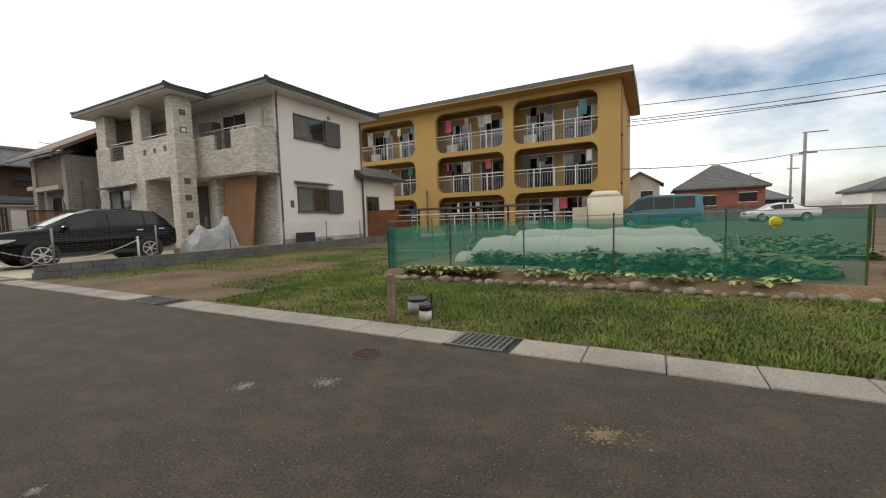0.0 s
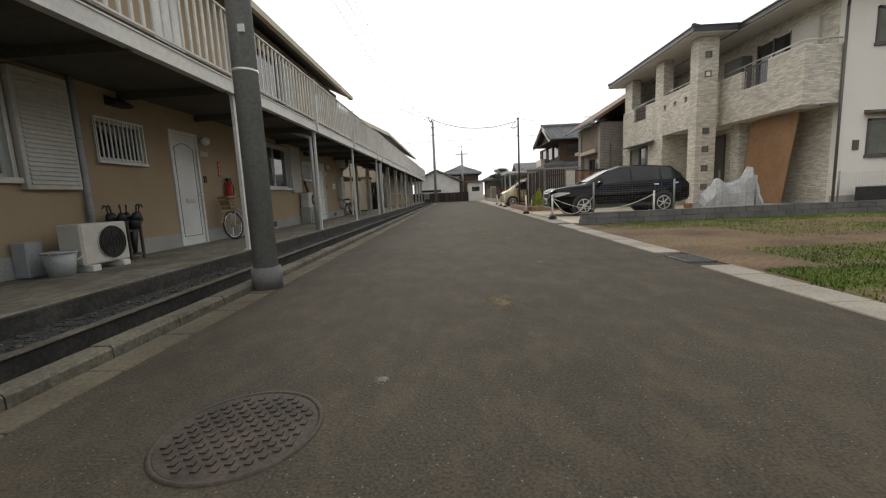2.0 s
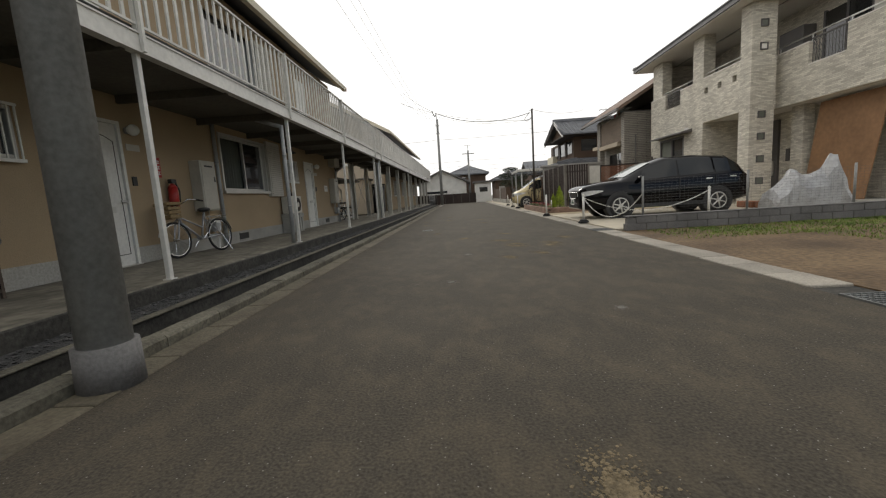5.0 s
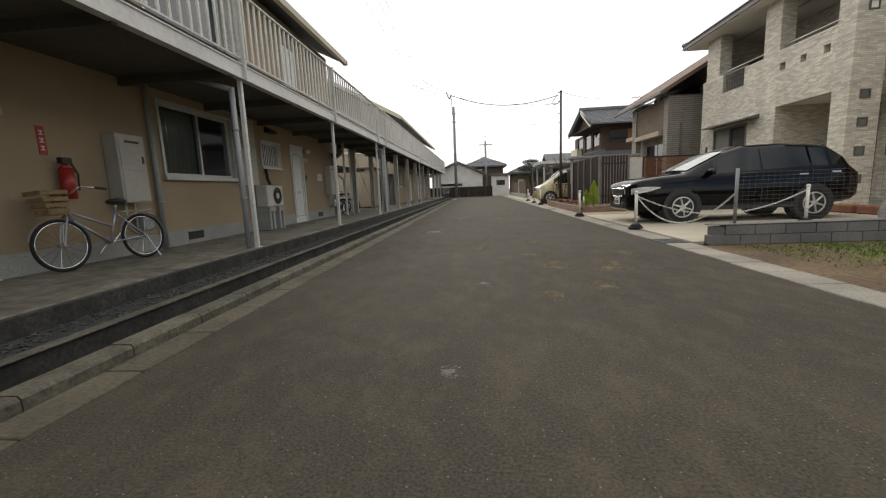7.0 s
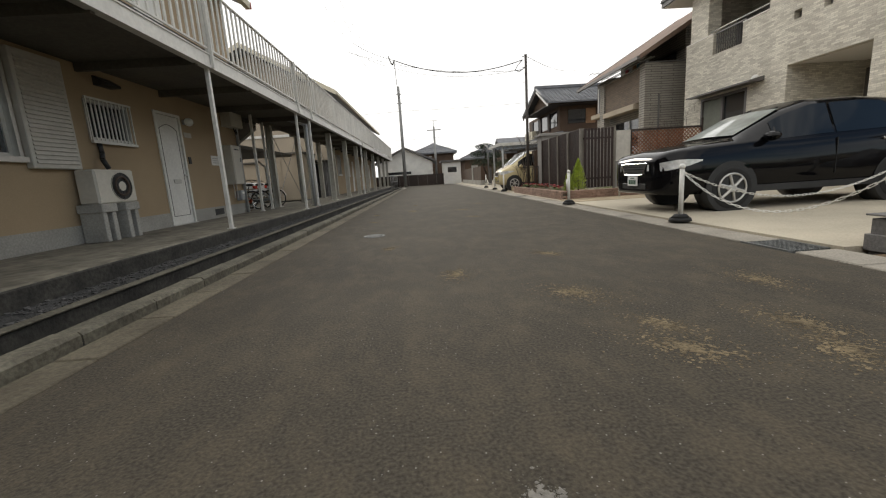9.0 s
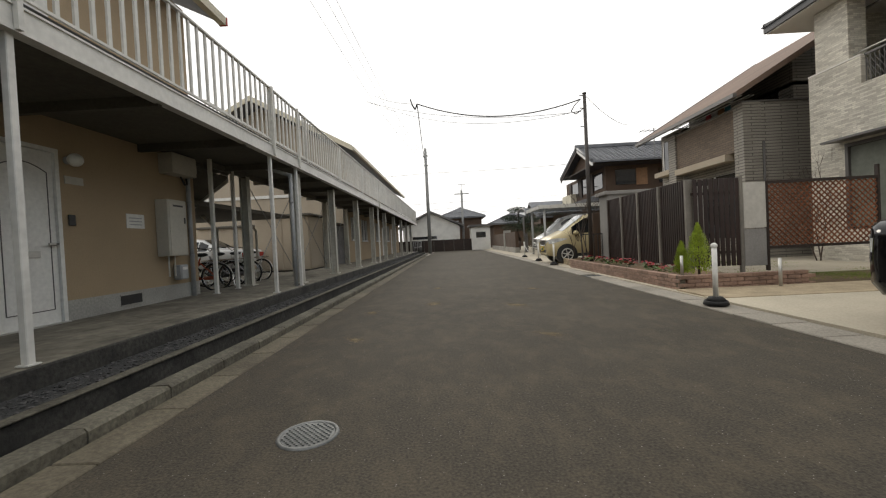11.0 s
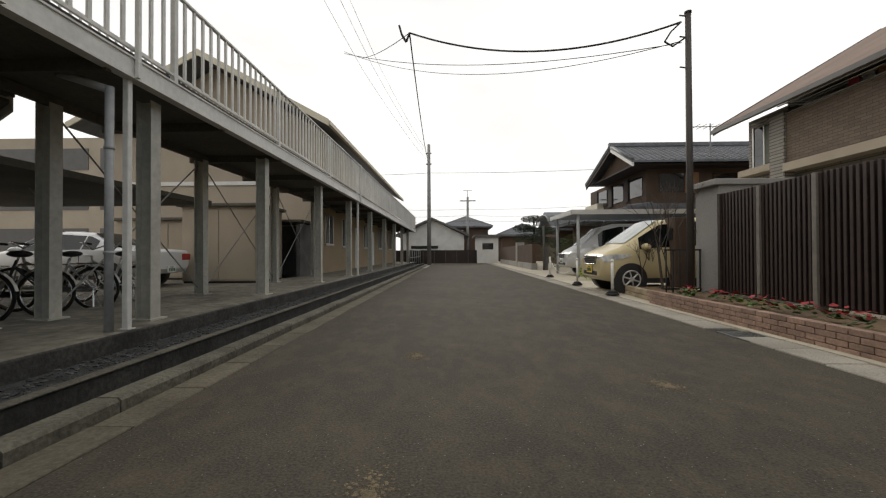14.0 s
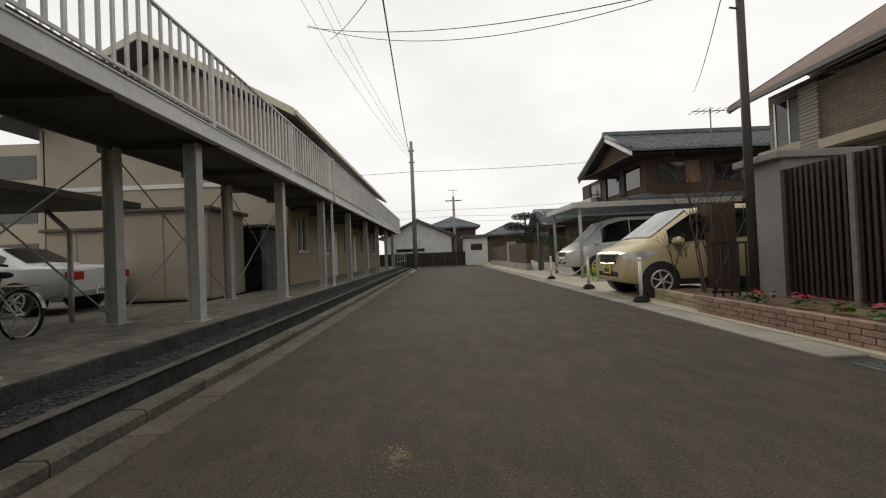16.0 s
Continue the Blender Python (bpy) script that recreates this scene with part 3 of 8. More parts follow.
DOORS = [10.43, 18.38, 2.5, -5.5]        # near jamb of each door
holes, holes2 = [], []
for d in DOORS:
    holes.append((d, d + 0.80, WALK_Z, 2.33))
    holes.append((d - 1.55, d - 0.68, 1.65, 2.24))          # barred window
WINS = [13.74, 5.75, -2.2]
for w in WINS:
    holes.append((w, w + 2.0, 1.30, 2.57))
wall_with_holes("wall_flats_front", FX, Y0, EY, 0.42, 5.6, holes + [(d, d + 0.8, 2.9, 4.95) for d in DOORS] + [(w, w + 2.0, 3.9, 5.1) for w in WINS], 0.15, M["beige"], "beige rendered front wall of the flats")
bm = B()
a = Y0
for d in sorted(DOORS):
    box(bm, FX - 0.12, FX + 0.012, a, d, 0.0, 0.42)
    a = d + 0.8
box(bm, FX - 0.12, FX + 0.012, a, EY, 0.0, 0.42)
setting("plinth_flats", bm, M["plinth"], "grey concrete plinth of the flats", "plinth")
setting("wall_flats_end", box(B(), -13.2, FX - 0.15, EY - 0.15, EY, 0.0, 5.6), M["beige"], "beige rendered end wall of the flats", "wall")
setting("wall_flats_back", box(B(), -13.3, -13.15, Y0, EY, 0.0, 5.6), M["beige"], "beige rendered back wall of the flats", "wall")
# Unseen dark sheet, added to stand in for the unlit rooms.
setting("dark_sheet_flats", box(B(), FX - 1.6, FX - 1.5, Y0, EY - 0.16, 0.1, 5.5), M["soffit"], "added dark sheet behind the windows for unlit rooms", "wall")
# gable roof of the first block
bm = prism(B(), [(-3.9, 5.50), (-8.8, 7.9), (-13.8, 5.5), (-13.8, 5.62), (-8.8, 8.05), (-3.9, 5.62)], "y", Y0, EY + 0.3)
setting("roof_flats", bm, M["rooftile"], "low grey gable roof of the flats", "roof")
setting("gable_flats", prism(B(), [(-4.44, 5.6), (-8.8, 7.85), (-13.2, 5.6)], "y", EY - 0.14, EY - 0.01), M["beige"], "beige gable of the flats", "wall")
gut = thing("roof_gutter", (-3.86, 10, 5.5), "pale yellowish roof gutter with a rusty end", "gutter")
part("trough", prism(B(), [(-3.93, 5.46), (-3.80, 5.46), (-3.78, 5.60), (-3.93, 5.60)], "y", Y0, EY + 0.33), M["tank"], gut)
part("end_cap", box(B(), -3.935, -3.775, EY + 0.33, EY + 0.36, 5.45, 5.61), M["red"], gut, "rusty red end cap")
# gallery floor with fascia, runs on as a bridge to the second block
GY1 = 52.0
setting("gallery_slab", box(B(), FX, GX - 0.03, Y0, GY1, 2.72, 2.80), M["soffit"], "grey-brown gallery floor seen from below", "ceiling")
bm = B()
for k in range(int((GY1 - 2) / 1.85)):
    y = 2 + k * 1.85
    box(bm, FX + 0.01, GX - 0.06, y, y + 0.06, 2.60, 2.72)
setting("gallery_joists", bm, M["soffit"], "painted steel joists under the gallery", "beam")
fas = thing("gallery_fascia", (GX, 10, FAS0), "white painted steel edge beam of the gallery", "beam", kind="structure")
part("web", box(B(), GX - 0.03, GX, Y0, GY1, FAS0 + 0.01, FAS1), M["rail"], fas)
part("lower_flange", box(B(), GX - 0.10, GX + 0.012, Y0, GY1, FAS0 - 0.012, FAS0 + 0.008), M["rail"], fas)
part("upper_flange", box(B(), GX - 0.10, GX + 0.015, Y0, GY1, FAS1, FAS1 + 0.018), M["rail"], fas)
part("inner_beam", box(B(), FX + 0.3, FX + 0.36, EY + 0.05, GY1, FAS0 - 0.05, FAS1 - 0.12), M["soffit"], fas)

bar_me = mesh_of("baluster", box(B(), -0.012, 0.012, -0.019, 0.019, 0.10, 1.03), M["rail"])
POSTS = [2.1, 5.8, 9.62, 13.35, 17.15, 21.42, 23.2, 25.9, 28.9, 31.85, 35.2, 38.6]


def railing(y0, y1, loose):
    t = thing("gallery_railing", (GX, y0, FAS1), "white painted steel railing panel with upright bars", "railing", "gallery railings")
    part("top_rail", box(B(), GX - 0.045, GX + 0.005, y0, y1, 3.85, 3.885, 0.006), M["rail"], t)
    part("bottom_rail", box(B(), GX - 0.035, GX - 0.005, y0, y1, 2.91, 2.935), M["rail"], t)
    part("end_post", box(B(), GX - 0.05, GX, y0 - 0.03, y0 + 0.03, FAS1, 3.86), M["rail"], t)
    part("kick_plate", box(B(), GX - 0.09, GX - 0.075, y0, y1, FAS1 + 0.02, FAS1 + 0.10), M["black"], t, "dark kick board")
    k = max(1, int((y1 - y0) / 0.165))
    if loose:
        for i in range(1, k):
            piece("baluster", bar_me, t, (GX - 0.02, y0 + (y1 - y0) * i / k, FAS1))
    else:
        bm = B()
        for i in range(1, k):
            y = y0 + (y1 - y0) * i / k
            box(bm, GX - 0.031, GX - 0.009, y - 0.017, y + 0.017, 2.92, 3.85)
        o = part("balusters", bm, M["rail"], t)
        o["kind"] = "stuff"


ends = [-6, -1.7] + POSTS + [43, 46.6, 49.5, 52]
for a, b in zip(ends[:-1], ends[1:]):
    railing(a, b, True)
# inner railing of the bridge, between the blocks
t = thing("bridge_railing", (FX + 0.3, 26, FAS1), "white painted steel railing on the far side of the bridge", "railing", "gallery railings")
part("top_rail", box(B(), FX + 0.30, FX + 0.34, EY, 34, 3.85, 3.885), M["rail"], t)
part("bottom_rail", box(B(), FX + 0.31, FX + 0.33, EY, 34, 2.91, 2.935), M["rail"], t)
inner_bar = mesh_of("baluster", box(B(), -0.01, 0.01, 0, 0.024, 2.795, 3.86), M["rail"])
for i in range(90):
    piece("baluster", inner_bar, t, (FX + 0.32, EY + 0.13 * i, 0))

# slim posts before the first block, steel columns under the bridge
for y in (2.1, 5.8, 9.62, 13.35, 17.15, 21.42, 22.62, 32.1):
    t = thing("gallery_post", (GX - 0.08, y, WALK_Z), "slim white steel post that holds the gallery", "post", "gallery posts")
    part("shaft", box(B(), GX - 0.11, GX - 0.05, y - 0.03, y + 0.03, WALK_Z, FAS0, 0.006), M["rail"], t)
    part("foot", box(B(), GX - 0.13, GX - 0.03, y - 0.05, y + 0.05, WALK_Z, WALK_Z + 0.012), M["rail"], t)
    part("upper_shaft", box(B(), GX + 0.005, GX + 0.045, y - 0.02, y + 0.02, FAS0, 3.88), M["rail"], t)


def column(x, y):
    t = thing("steel_column", (x, y, WALK_Z), "grey-beige painted steel column under the bridge", "column", "bridge columns")
    part("web", box(B(), x - 0.075, x + 0.075, y - 0.008, y + 0.008, WALK_Z, 2.62), M["column"], t)
    for s in (-1, 1):
        part("flange", box(B(), x + s * 0.079 - 0.007, x + s * 0.079 + 0.007, y - 0.075, y + 0.075, WALK_Z, 2.62), M["column"], t)
    part("base_plate", box(B(), x - 0.13, x + 0.13, y - 0.13, y + 0.13, WALK_Z, WALK_Z + 0.02), M["column"], t)


for y in (23.2, 25.9, 28.9, 31.85, 35.2, 38.6, 42.0, 45.4, 48.8):
    column(GX - 0.32, y)
for y in (23.2, 25.95, 28.95, 31.85):
    column(FX + 0.30, y)
for a, b in ((23.2, 25.95), (25.95, 28.95), (28.95, 31.85)):
    for p, q in ((0.3, 2.5), (2.5, 0.3)):
        solid("brace_rod", tube(B(), (FX + 0.30, a + 0.1, p), (FX + 0.30, b - 0.1, q), 0.011, seg=6), M["galv"], "thin steel cross brace between the columns", "brace", "bridge braces")
# down pipes
def downpipe(x, y, z1, bend=True):
    t = thing("down_pipe", (x, y, WALK_Z), "grey plastic down pipe", "pipe", "down pipes")
    part("pipe", tube(B(), (x, y, WALK_Z), (x, y, z1), 0.038, seg=12), M["plasticgrey"], t)
    if bend:
        part("elbow", tube(B(), (x, y, z1 - 0.03), (x - 0.5, y, z1 + 0.14), 0.038, seg=12), M["plasticgrey"], t)
    for z in (0.9, 1.9):
        part("clip", tube(B(), (x, y, z), (x, y, z + 0.03), 0.046, seg=12), M["plasticgrey"], t)


for x, y in ((FX + 0.4, 21.75), (FX + 0.35, 22.6)):
    t = thing("inner_post", (x, y, WALK_Z), "slim white steel post at the inner edge", "post", "gallery posts")
    part("shaft", box(B(), x - 0.03, x + 0.03, y - 0.03, y + 0.03, WALK_Z, 2.72), M["rail"], t)
    part("foot", box(B(), x - 0.05, x + 0.05, y - 0.05, y + 0.05, WALK_Z, WALK_Z + 0.012), M["rail"], t)
for y in (13.22, 22.48, 5.70):
    downpipe(GX - 0.14, y, 2.5)
for y in (13.52, 8.58, 5.3, 21.6):
    downpipe(FX + 0.06, y, 2.72, False)


def flat_door(y):
    t = thing("door", (FX, y, WALK_Z), "white panelled steel entrance door with a thin arched groove", "door", "flat doors", "structure")
    x = FX
    part("frame", box(box(box(B(), x - 0.1, x + 0.025, y, y + 0.05, WALK_Z, 2.33), x - 0.1, x + 0.025, y + 0.75, y + 0.80, WALK_Z, 2.33), x - 0.1, x + 0.025, y + 0.05, y + 0.75, 2.28, 2.33), M["white"], t)
    leaf = part("leaf", box(B(), x - 0.05, x - 0.01, y + 0.055, y + 0.745, WALK_Z + 0.01, 2.275), M["white"], t)
    # grooved outline with an arched head
    pts = [(y + 0.13, 0.34), (y + 0.13, 2.02)]
    pts += [(y + 0.13 + 0.54 * k / 8, 2.02 + 0.09 * math.sin(math.pi * k / 8)) for k in range(1, 8)]
    pts += [(y + 0.67, 2.02), (y + 0.67, 0.34), (y + 0.13, 0.34)]
    part("groove", path_tube(B(), [(x - 0.009, a, b) for a, b in pts], 0.0065, 6), M["h1frame"], leaf, "dark grey outline groove")
    part("handle", box(box(B(), x - 0.01, x + 0.05, y + 0.685, y + 0.72, 1.12, 1.16), x + 0.03, x + 0.05, y + 0.60, y + 0.72, 1.13, 1.155), M["alu"], leaf, "metal lever handle")
    part("letter_slot", box(B(), x - 0.01, x + 0.006, y + 0.30, y + 0.53, 0.98, 1.06, 0.004), M["alu"], leaf, "metal letter flap")
    part("threshold", box(B(), x - 0.08, x + 0.06, y, y + 0.8, WALK_Z, WALK_Z + 0.015), M["alu"], t)


def barred_window(y):
    t = thing("window", (FX, y, 1.65), "small window behind white upright security bars", "window", "barred windows", "structure")
    x = FX
    y1 = y + 0.87
    part("frame", box(box(box(box(B(), x - 0.1, x + 0.02, y, y + 0.04, 1.65, 2.24), x - 0.1, x + 0.02, y1 - 0.04, y1, 1.65, 2.24), x - 0.1, x + 0.02, y + 0.04, y1 - 0.04, 2.2, 2.24), x - 0.1, x + 0.03, y + 0.04, y1 - 0.04, 1.65, 1.69), M["alu"], t)
    part("pane", box(B(), x - 0.06, x - 0.05, y + 0.04, y1 - 0.04, 1.69, 2.2), M["glass"], t)
    part("grille_rail", box(B(), x + 0.05, x + 0.07, y - 0.03, y1 + 0.03, 2.24, 2.27), M["white"], t)
    part("grille_rail", box(B(), x + 0.04, x + 0.08, y - 0.03, y1 + 0.03, 1.60, 1.64), M["white"], t)
    for k in range(12):
        yy = y - 0.01 + k * (0.87 + 0.02) / 11
        part("bar", box(B(), x + 0.05, x + 0.066, yy - 0.009, yy + 0.009, 1.63, 2.25), M["white"], t)
    v = thing("vent_hood", (FX, y + 0.45, 2.5), "small dark metal vent hood on the wall", "vent", "vent hoods")
    part("hood", prism(B(), [(FX, 2.62), (FX + 0.02, 2.62), (FX + 0.17, 2.52), (FX + 0.17, 2.48), (FX, 2.48)], "y", y + 0.28, y + 0.62), M["black"], v)


def sliding_window(y, z0=1.30, z1=2.57, open_side=True):
    t = thing("window", (FX, y, z0), "aluminium sliding window with a drawn net curtain", "window", "flat windows", "structure")
    x, y1, ym = FX, y + 2.0, y + 1.0
    bm = box(box(B(), x - 0.1, x + 0.03, y, y + 0.05, z0, z1), x - 0.1, x + 0.03, y1 - 0.05, y1, z0, z1)
    box(bm, x - 0.1, x + 0.03, y + 0.05, y1 - 0.05, z1 - 0.05, z1)
    part("frame", bm, M["alu"], t)
    part("sill", box(B(), x - 0.1, x + 0.07, y - 0.02, y1 + 0.02, z0 - 0.03, z0 + 0.04, 0.004), M["alu"], t)
    for a, b, dx in ((y + 0.05, ym + 0.03, -0.02), (ym - 0.03, y1 - 0.05, -0.05)):
        bm = box(box(B(), x + dx - 0.02, x + dx, a, a + 0.045, z0 + 0.04, z1 - 0.05), x + dx - 0.02, x + dx, b - 0.045, b, z0 + 0.04, z1 - 0.05)
        box(bm, x + dx - 0.02, x + dx, a + 0.045, b - 0.045, z0 + 0.04, z0 + 0.09)
        box(bm, x + dx - 0.02, x + dx, a + 0.045, b - 0.045, z1 - 0.1, z1 - 0.05)
        part("sash", bm, M["alu"], t)
    part("pane", box(B(), x - 0.075, x - 0.07, ym, y1 - 0.09, z0 + 0.09, z1 - 0.1), M["glass"], t, "dark glass pane")
    bm = B()
    k = 28
    for i in range(k):
        a = y + 0.09 + (ym - y - 0.1) * i / k
        b = y + 0.09 + (ym - y - 0.1) * (i + 1) / k
        da, db = 0.018 * math.sin(i * 1.9), 0.018 * math.sin((i + 1) * 1.9)
        q = [bm.verts.new(p) for p in ((x - 0.12 + da, a, z0 + 0.06), (x - 0.12 + db, b, z0 + 0.06), (x - 0.12 + db, b, z1 - 0.08), (x - 0.12 + da, a, z1 - 0.08))]
        bm.faces.new(q)
    part("curtain", bm, M["curtain"], t, "pale pleated net curtain")
    part("pane_front", box(B(), x - 0.036, x - 0.032, y + 0.09, ym, z0 + 0.09, z1 - 0.1), clear_glass, t)


def shutter(y0, y1, z0=1.2, z1=2.62):
    t = thing("window_shutter", (FX, y0, z0), "closed grey louvred shutter box beside the window", "shutter", "flat shutters")
    part("case", box(B(), FX, FX + 0.09, y0, y1, z0, z1, 0.008), M["shutter"], t)
    for i in range(int((z1 - z0 - 0.1) / 0.055)):
        z = z0 + 0.06 + i * 0.055
        part("slat", prism(B(), [(FX + 0.088, z), (FX + 0.112, z + 0.004), (FX + 0.09, z + 0.045)], "y", y0 + 0.05, y1 - 0.05), M["shutter"], t)


clear_glass = bpy.data.materials.new("clear_glass")
clear_glass.use_nodes = True
_b = clear_glass.node_tree.nodes["Principled BSDF"]
_b.inputs["Base Color"].default_value = (0.05, 0.06, 0.055, 1)
_b.inputs["Roughness"].default_value, _b.inputs["Alpha"].default_value = 0.03, 0.18

for d in DOORS:
    flat_door(d)
    barred_window(d - 1.55)
for w in WINS:
    sliding_window(w)
    shutter(w + 2.03, w + 2.75, 1.2, 2.64)

# upper storey: doors and windows seen through the railing
for d in DOORS[:2]:
    t = thing("upper_door", (FX, d, 2.82), "white upper flat door behind the railing", "door", "upper doors", "structure")
    part("leaf", box(B(), FX - 0.08, FX + 0.02, d + 0.003, d + 0.797, 2.903, 4.947), M["white"], t)
    part("handle", box(B(), FX + 0.02, FX + 0.06, d + 0.66, d + 0.70, 3.8, 3.86), M["alu"], t)
for w in WINS[:2]:
    t = thing("upper_window", (FX, w, 3.9), "upper sliding window behind the railing", "window", "upper windows", "structure")
    part("frame", box(box(B(), FX - 0.08, FX + 0.03, w, w + 0.05, 3.9, 5.1), FX - 0.08, FX + 0.03, w + 1.95, w + 2.0, 3.9, 5.1), M["alu"], t)
    part("pane", box(B(), FX - 0.06, FX - 0.05, w + 0.05, w + 1.95, 3.9, 5.1), M["glass"], t)
    shutter(w + 2.03, w + 2.8, 3.85, 5.15)


def ac_unit(y, z, w=0.80, h=0.56, blocks=0.0):
    x0, x1 = FX + 0.04, FX + 0.32
    if not blocks:
        x0, x1 = FX + 0.30, FX + 0.61
    t = thing("air_conditioner", (x1 - 0.15, y + w / 2, z), "ivory outdoor air-conditioner unit with a round fan grille", "air conditioner", "outdoor units")
    body = part("body", box(B(), x0, x1, y, y + w, z, z + h, 0.02), M["acwhite"], t)
    cy, cz, r = y + w * 0.62, z + h * 0.5, h * 0.42
    part("fan_hole", tube(B(), (x1 - 0.01, cy, cz), (x1 + 0.004, cy, cz), r, seg=28), M["black"], body, "dark fan opening")
    for k in range(4):
        part("guard_ring", ring(B(), (x1 + 0.010, cy, cz), r * (0.28 + 0.24 * k), 0.005, "x", 28, 5), M["acwhite"] if k == 3 else M["black"], body)
    for k in range(8):
        a = k * math.pi / 4
        part("guard_wire", tube(B(), (x1 + 0.010, cy, cz), (x1 + 0.010, cy + r * math.cos(a), cz + r * math.sin(a)), 0.004, seg=5), M["black"], body)
    if blocks:
        part("hub", tube(B(), (x1, cy, cz), (x1 + 0.016, cy, cz), r * 0.34, seg=16), M["acwhite"], body)
        part("fan_ring", ring(B(), (x1 + 0.006, cy, cz), r * 0.66, 0.02, "x", 28, 6), M["bark"], body, "brownish fan ring")
    part("side_panel", box(B(), x1 - 0.004, x1 + 0.004, y + 0.02, y + 0.16, z + 0.03, z + h - 0.03), M["acwhite"], t)
    return t


a1 = ac_unit(7.80, 0.235, 0.70, 0.52)
for y in (7.86, 8.32):
    part("foot", box(B(), FX + 0.27, FX + 0.65, y, y + 0.12, WALK_Z, 0.235, 0.008), M["white"], a1, "white plastic foot block")
a2 = ac_unit(16.36, 0.70, 0.76, 0.49, 1)
for y in (16.32, 16.78):
    t = thing("unit_stand", (FX + 0.2, y, WALK_Z), "grey concrete block stand under the outdoor unit", "stand", "unit stands")
    for yy in (y, y + 0.17):
        part("leg", box(B(), FX + 0.03, FX + 0.36, yy, yy + 0.08, WALK_Z, 0.58, 0.008), M["plinth"], t)
    part("cap", box(B(), FX + 0.02, FX + 0.38, y - 0.02, y + 0.27, 0.58, 0.70, 0.01), M["plinth"], t)
solid("refrigerant_pipe", path_tube(B(), [(FX + 0.03, 16.95, 1.62), (FX + 0.06, 16.93, 1.45), (FX + 0.10, 16.86, 1.36), (FX + 0.12, 16.92, 1.22)], 0.035, 8), M["black"], "taped dark refrigerant pipe at the outdoor unit", "pipe")
solid("unit_cover_box", box(B(), FX + 0.02, FX + 0.20, 7.52, 7.72, 0.165, 0.58, 0.01), M["plasticgrey"], "grey plastic box beside the outdoor unit", "box")


def meter_box(y, z0=0.92, z1=1.88):
    t = thing("water_heater", (FX, y, z0), "beige wall-hung gas water heater cabinet", "water heater", "water heaters")
    part("cabinet", box(B(), FX, FX + 0.22, y, y + 0.47, z0, z1, 0.012), M["meter"], t)
    part("door", box(B(), FX + 0.22, FX + 0.228, y + 0.03, y + 0.44, z0 + 0.46, z1 - 0.05), M["meter"], t)
    part("lower_door", box(B(), FX + 0.22, FX + 0.228, y + 0.03, y + 0.44, z0 + 0.03, z0 + 0.44), M["meter"], t)
    part("slot", box(B(), FX + 0.228, FX + 0.232, y + 0.12, y + 0.36, z1 - 0.12, z1 - 0.09), M["black"], t)
    part("latch", box(B(), FX + 0.228, FX + 0.236, y + 0.38, y + 0.41, z1 - 0.4, z1 - 0.3), M["black"], t)
    part("pipes", path_tube(path_tube(B(), [(FX + 0.08, y + 0.15, z0), (FX + 0.08, y + 0.15, z0 - 0.35)], 0.014, 6), [(FX + 0.08, y + 0.3, z0), (FX + 0.08, y + 0.3, z0 - 0.35)], 0.014, 6), M["alu"], t)
    g = thing("gas_meter", (FX + 0.1, y + 0.55, z0 - 0.35), "small grey gas meter on the wall", "gas meter", "gas meters")
    part("case", box(B(), FX + 0.02, FX + 0.17, y + 0.32, y + 0.52, z0 - 0.42, z0 - 0.16, 0.02), M["plasticgrey"], g)
    part("dial", box(B(), FX + 0.17, FX + 0.175, y + 0.36, y + 0.48, z0 - 0.25, z0 - 0.2), M["white"], g)


meter_box(12.70)
meter_box(20.80)
meter_box(4.8)
# lamps, switch plates, sign, extinguisher
for d in DOORS[:3]:
    t = thing("porch_lamp", (FX, d + 0.98, 2.2), "round white glass porch lamp on the wall", "lamp", "porch lamps")
    bm = B()
    bmesh.ops.create_uvsphere(bm, u_segments=16, v_segments=10, radius=0.085, matrix=Matrix.Translation((FX + 0.12, d + 0.93, 2.22)))
    part("globe", bm, M["white"], t)
    part("base", tube(B(), (FX, d + 0.93, 2.22), (FX + 0.05, d + 0.93, 2.22), 0.05), M["plasticgrey"], t)
    solid("doorbell_plate", box(B(), FX, FX + 0.02, d + 0.90, d + 0.99, 1.38, 1.52, 0.004), M["black"], "small dark intercom plate beside the door", "intercom", "intercoms")
    solid("name_plate", box(B(), FX, FX + 0.012, d + 0.88, d + 1.14, 1.92, 2.02), M["meter"], "blank pale plate beside the door", "plate", "door plates")
t = thing("red_sign", (FX, 11.9, 1.56), "narrow red sign with white marks above the extinguisher", "sign")
part("plate", box(B(), FX, FX + 0.008, 11.88, 11.97, 1.53, 1.86), M["red"], t)
for k in range(3):
    z = 1.58 + k * 0.09
    bm = box(box(B(), FX + 0.008, FX + 0.010, 11.90, 11.95, z, z + 0.012), FX + 0.008, FX + 0.010, 11.90, 11.95, z + 0.04, z + 0.052)
    box(bm, FX + 0.008, FX + 0.010, 11.918, 11.932, z + 0.012, z + 0.04)
    part("mark", bm, M["white"], t, "white painted mark")
t = thing("fire_extinguisher", (FX + 0.1, 12.06, 0.98), "red fire extinguisher hung on the wall", "fire extinguisher")
part("cylinder", tube(B(), (FX + 0.1, 12.06, 1.0), (FX + 0.1, 12.06, 1.36), 0.075, seg=18), M["red"], t)
part("shoulder", tube(B(), (FX + 0.1, 12.06, 1.36), (FX + 0.1, 12.06, 1.43), 0.075, 0.025, 18), M["red"], t)
part("valve", box(B(), FX + 0.07, FX + 0.14, 12.0, 12.12, 1.43, 1.50), M["black"], t)
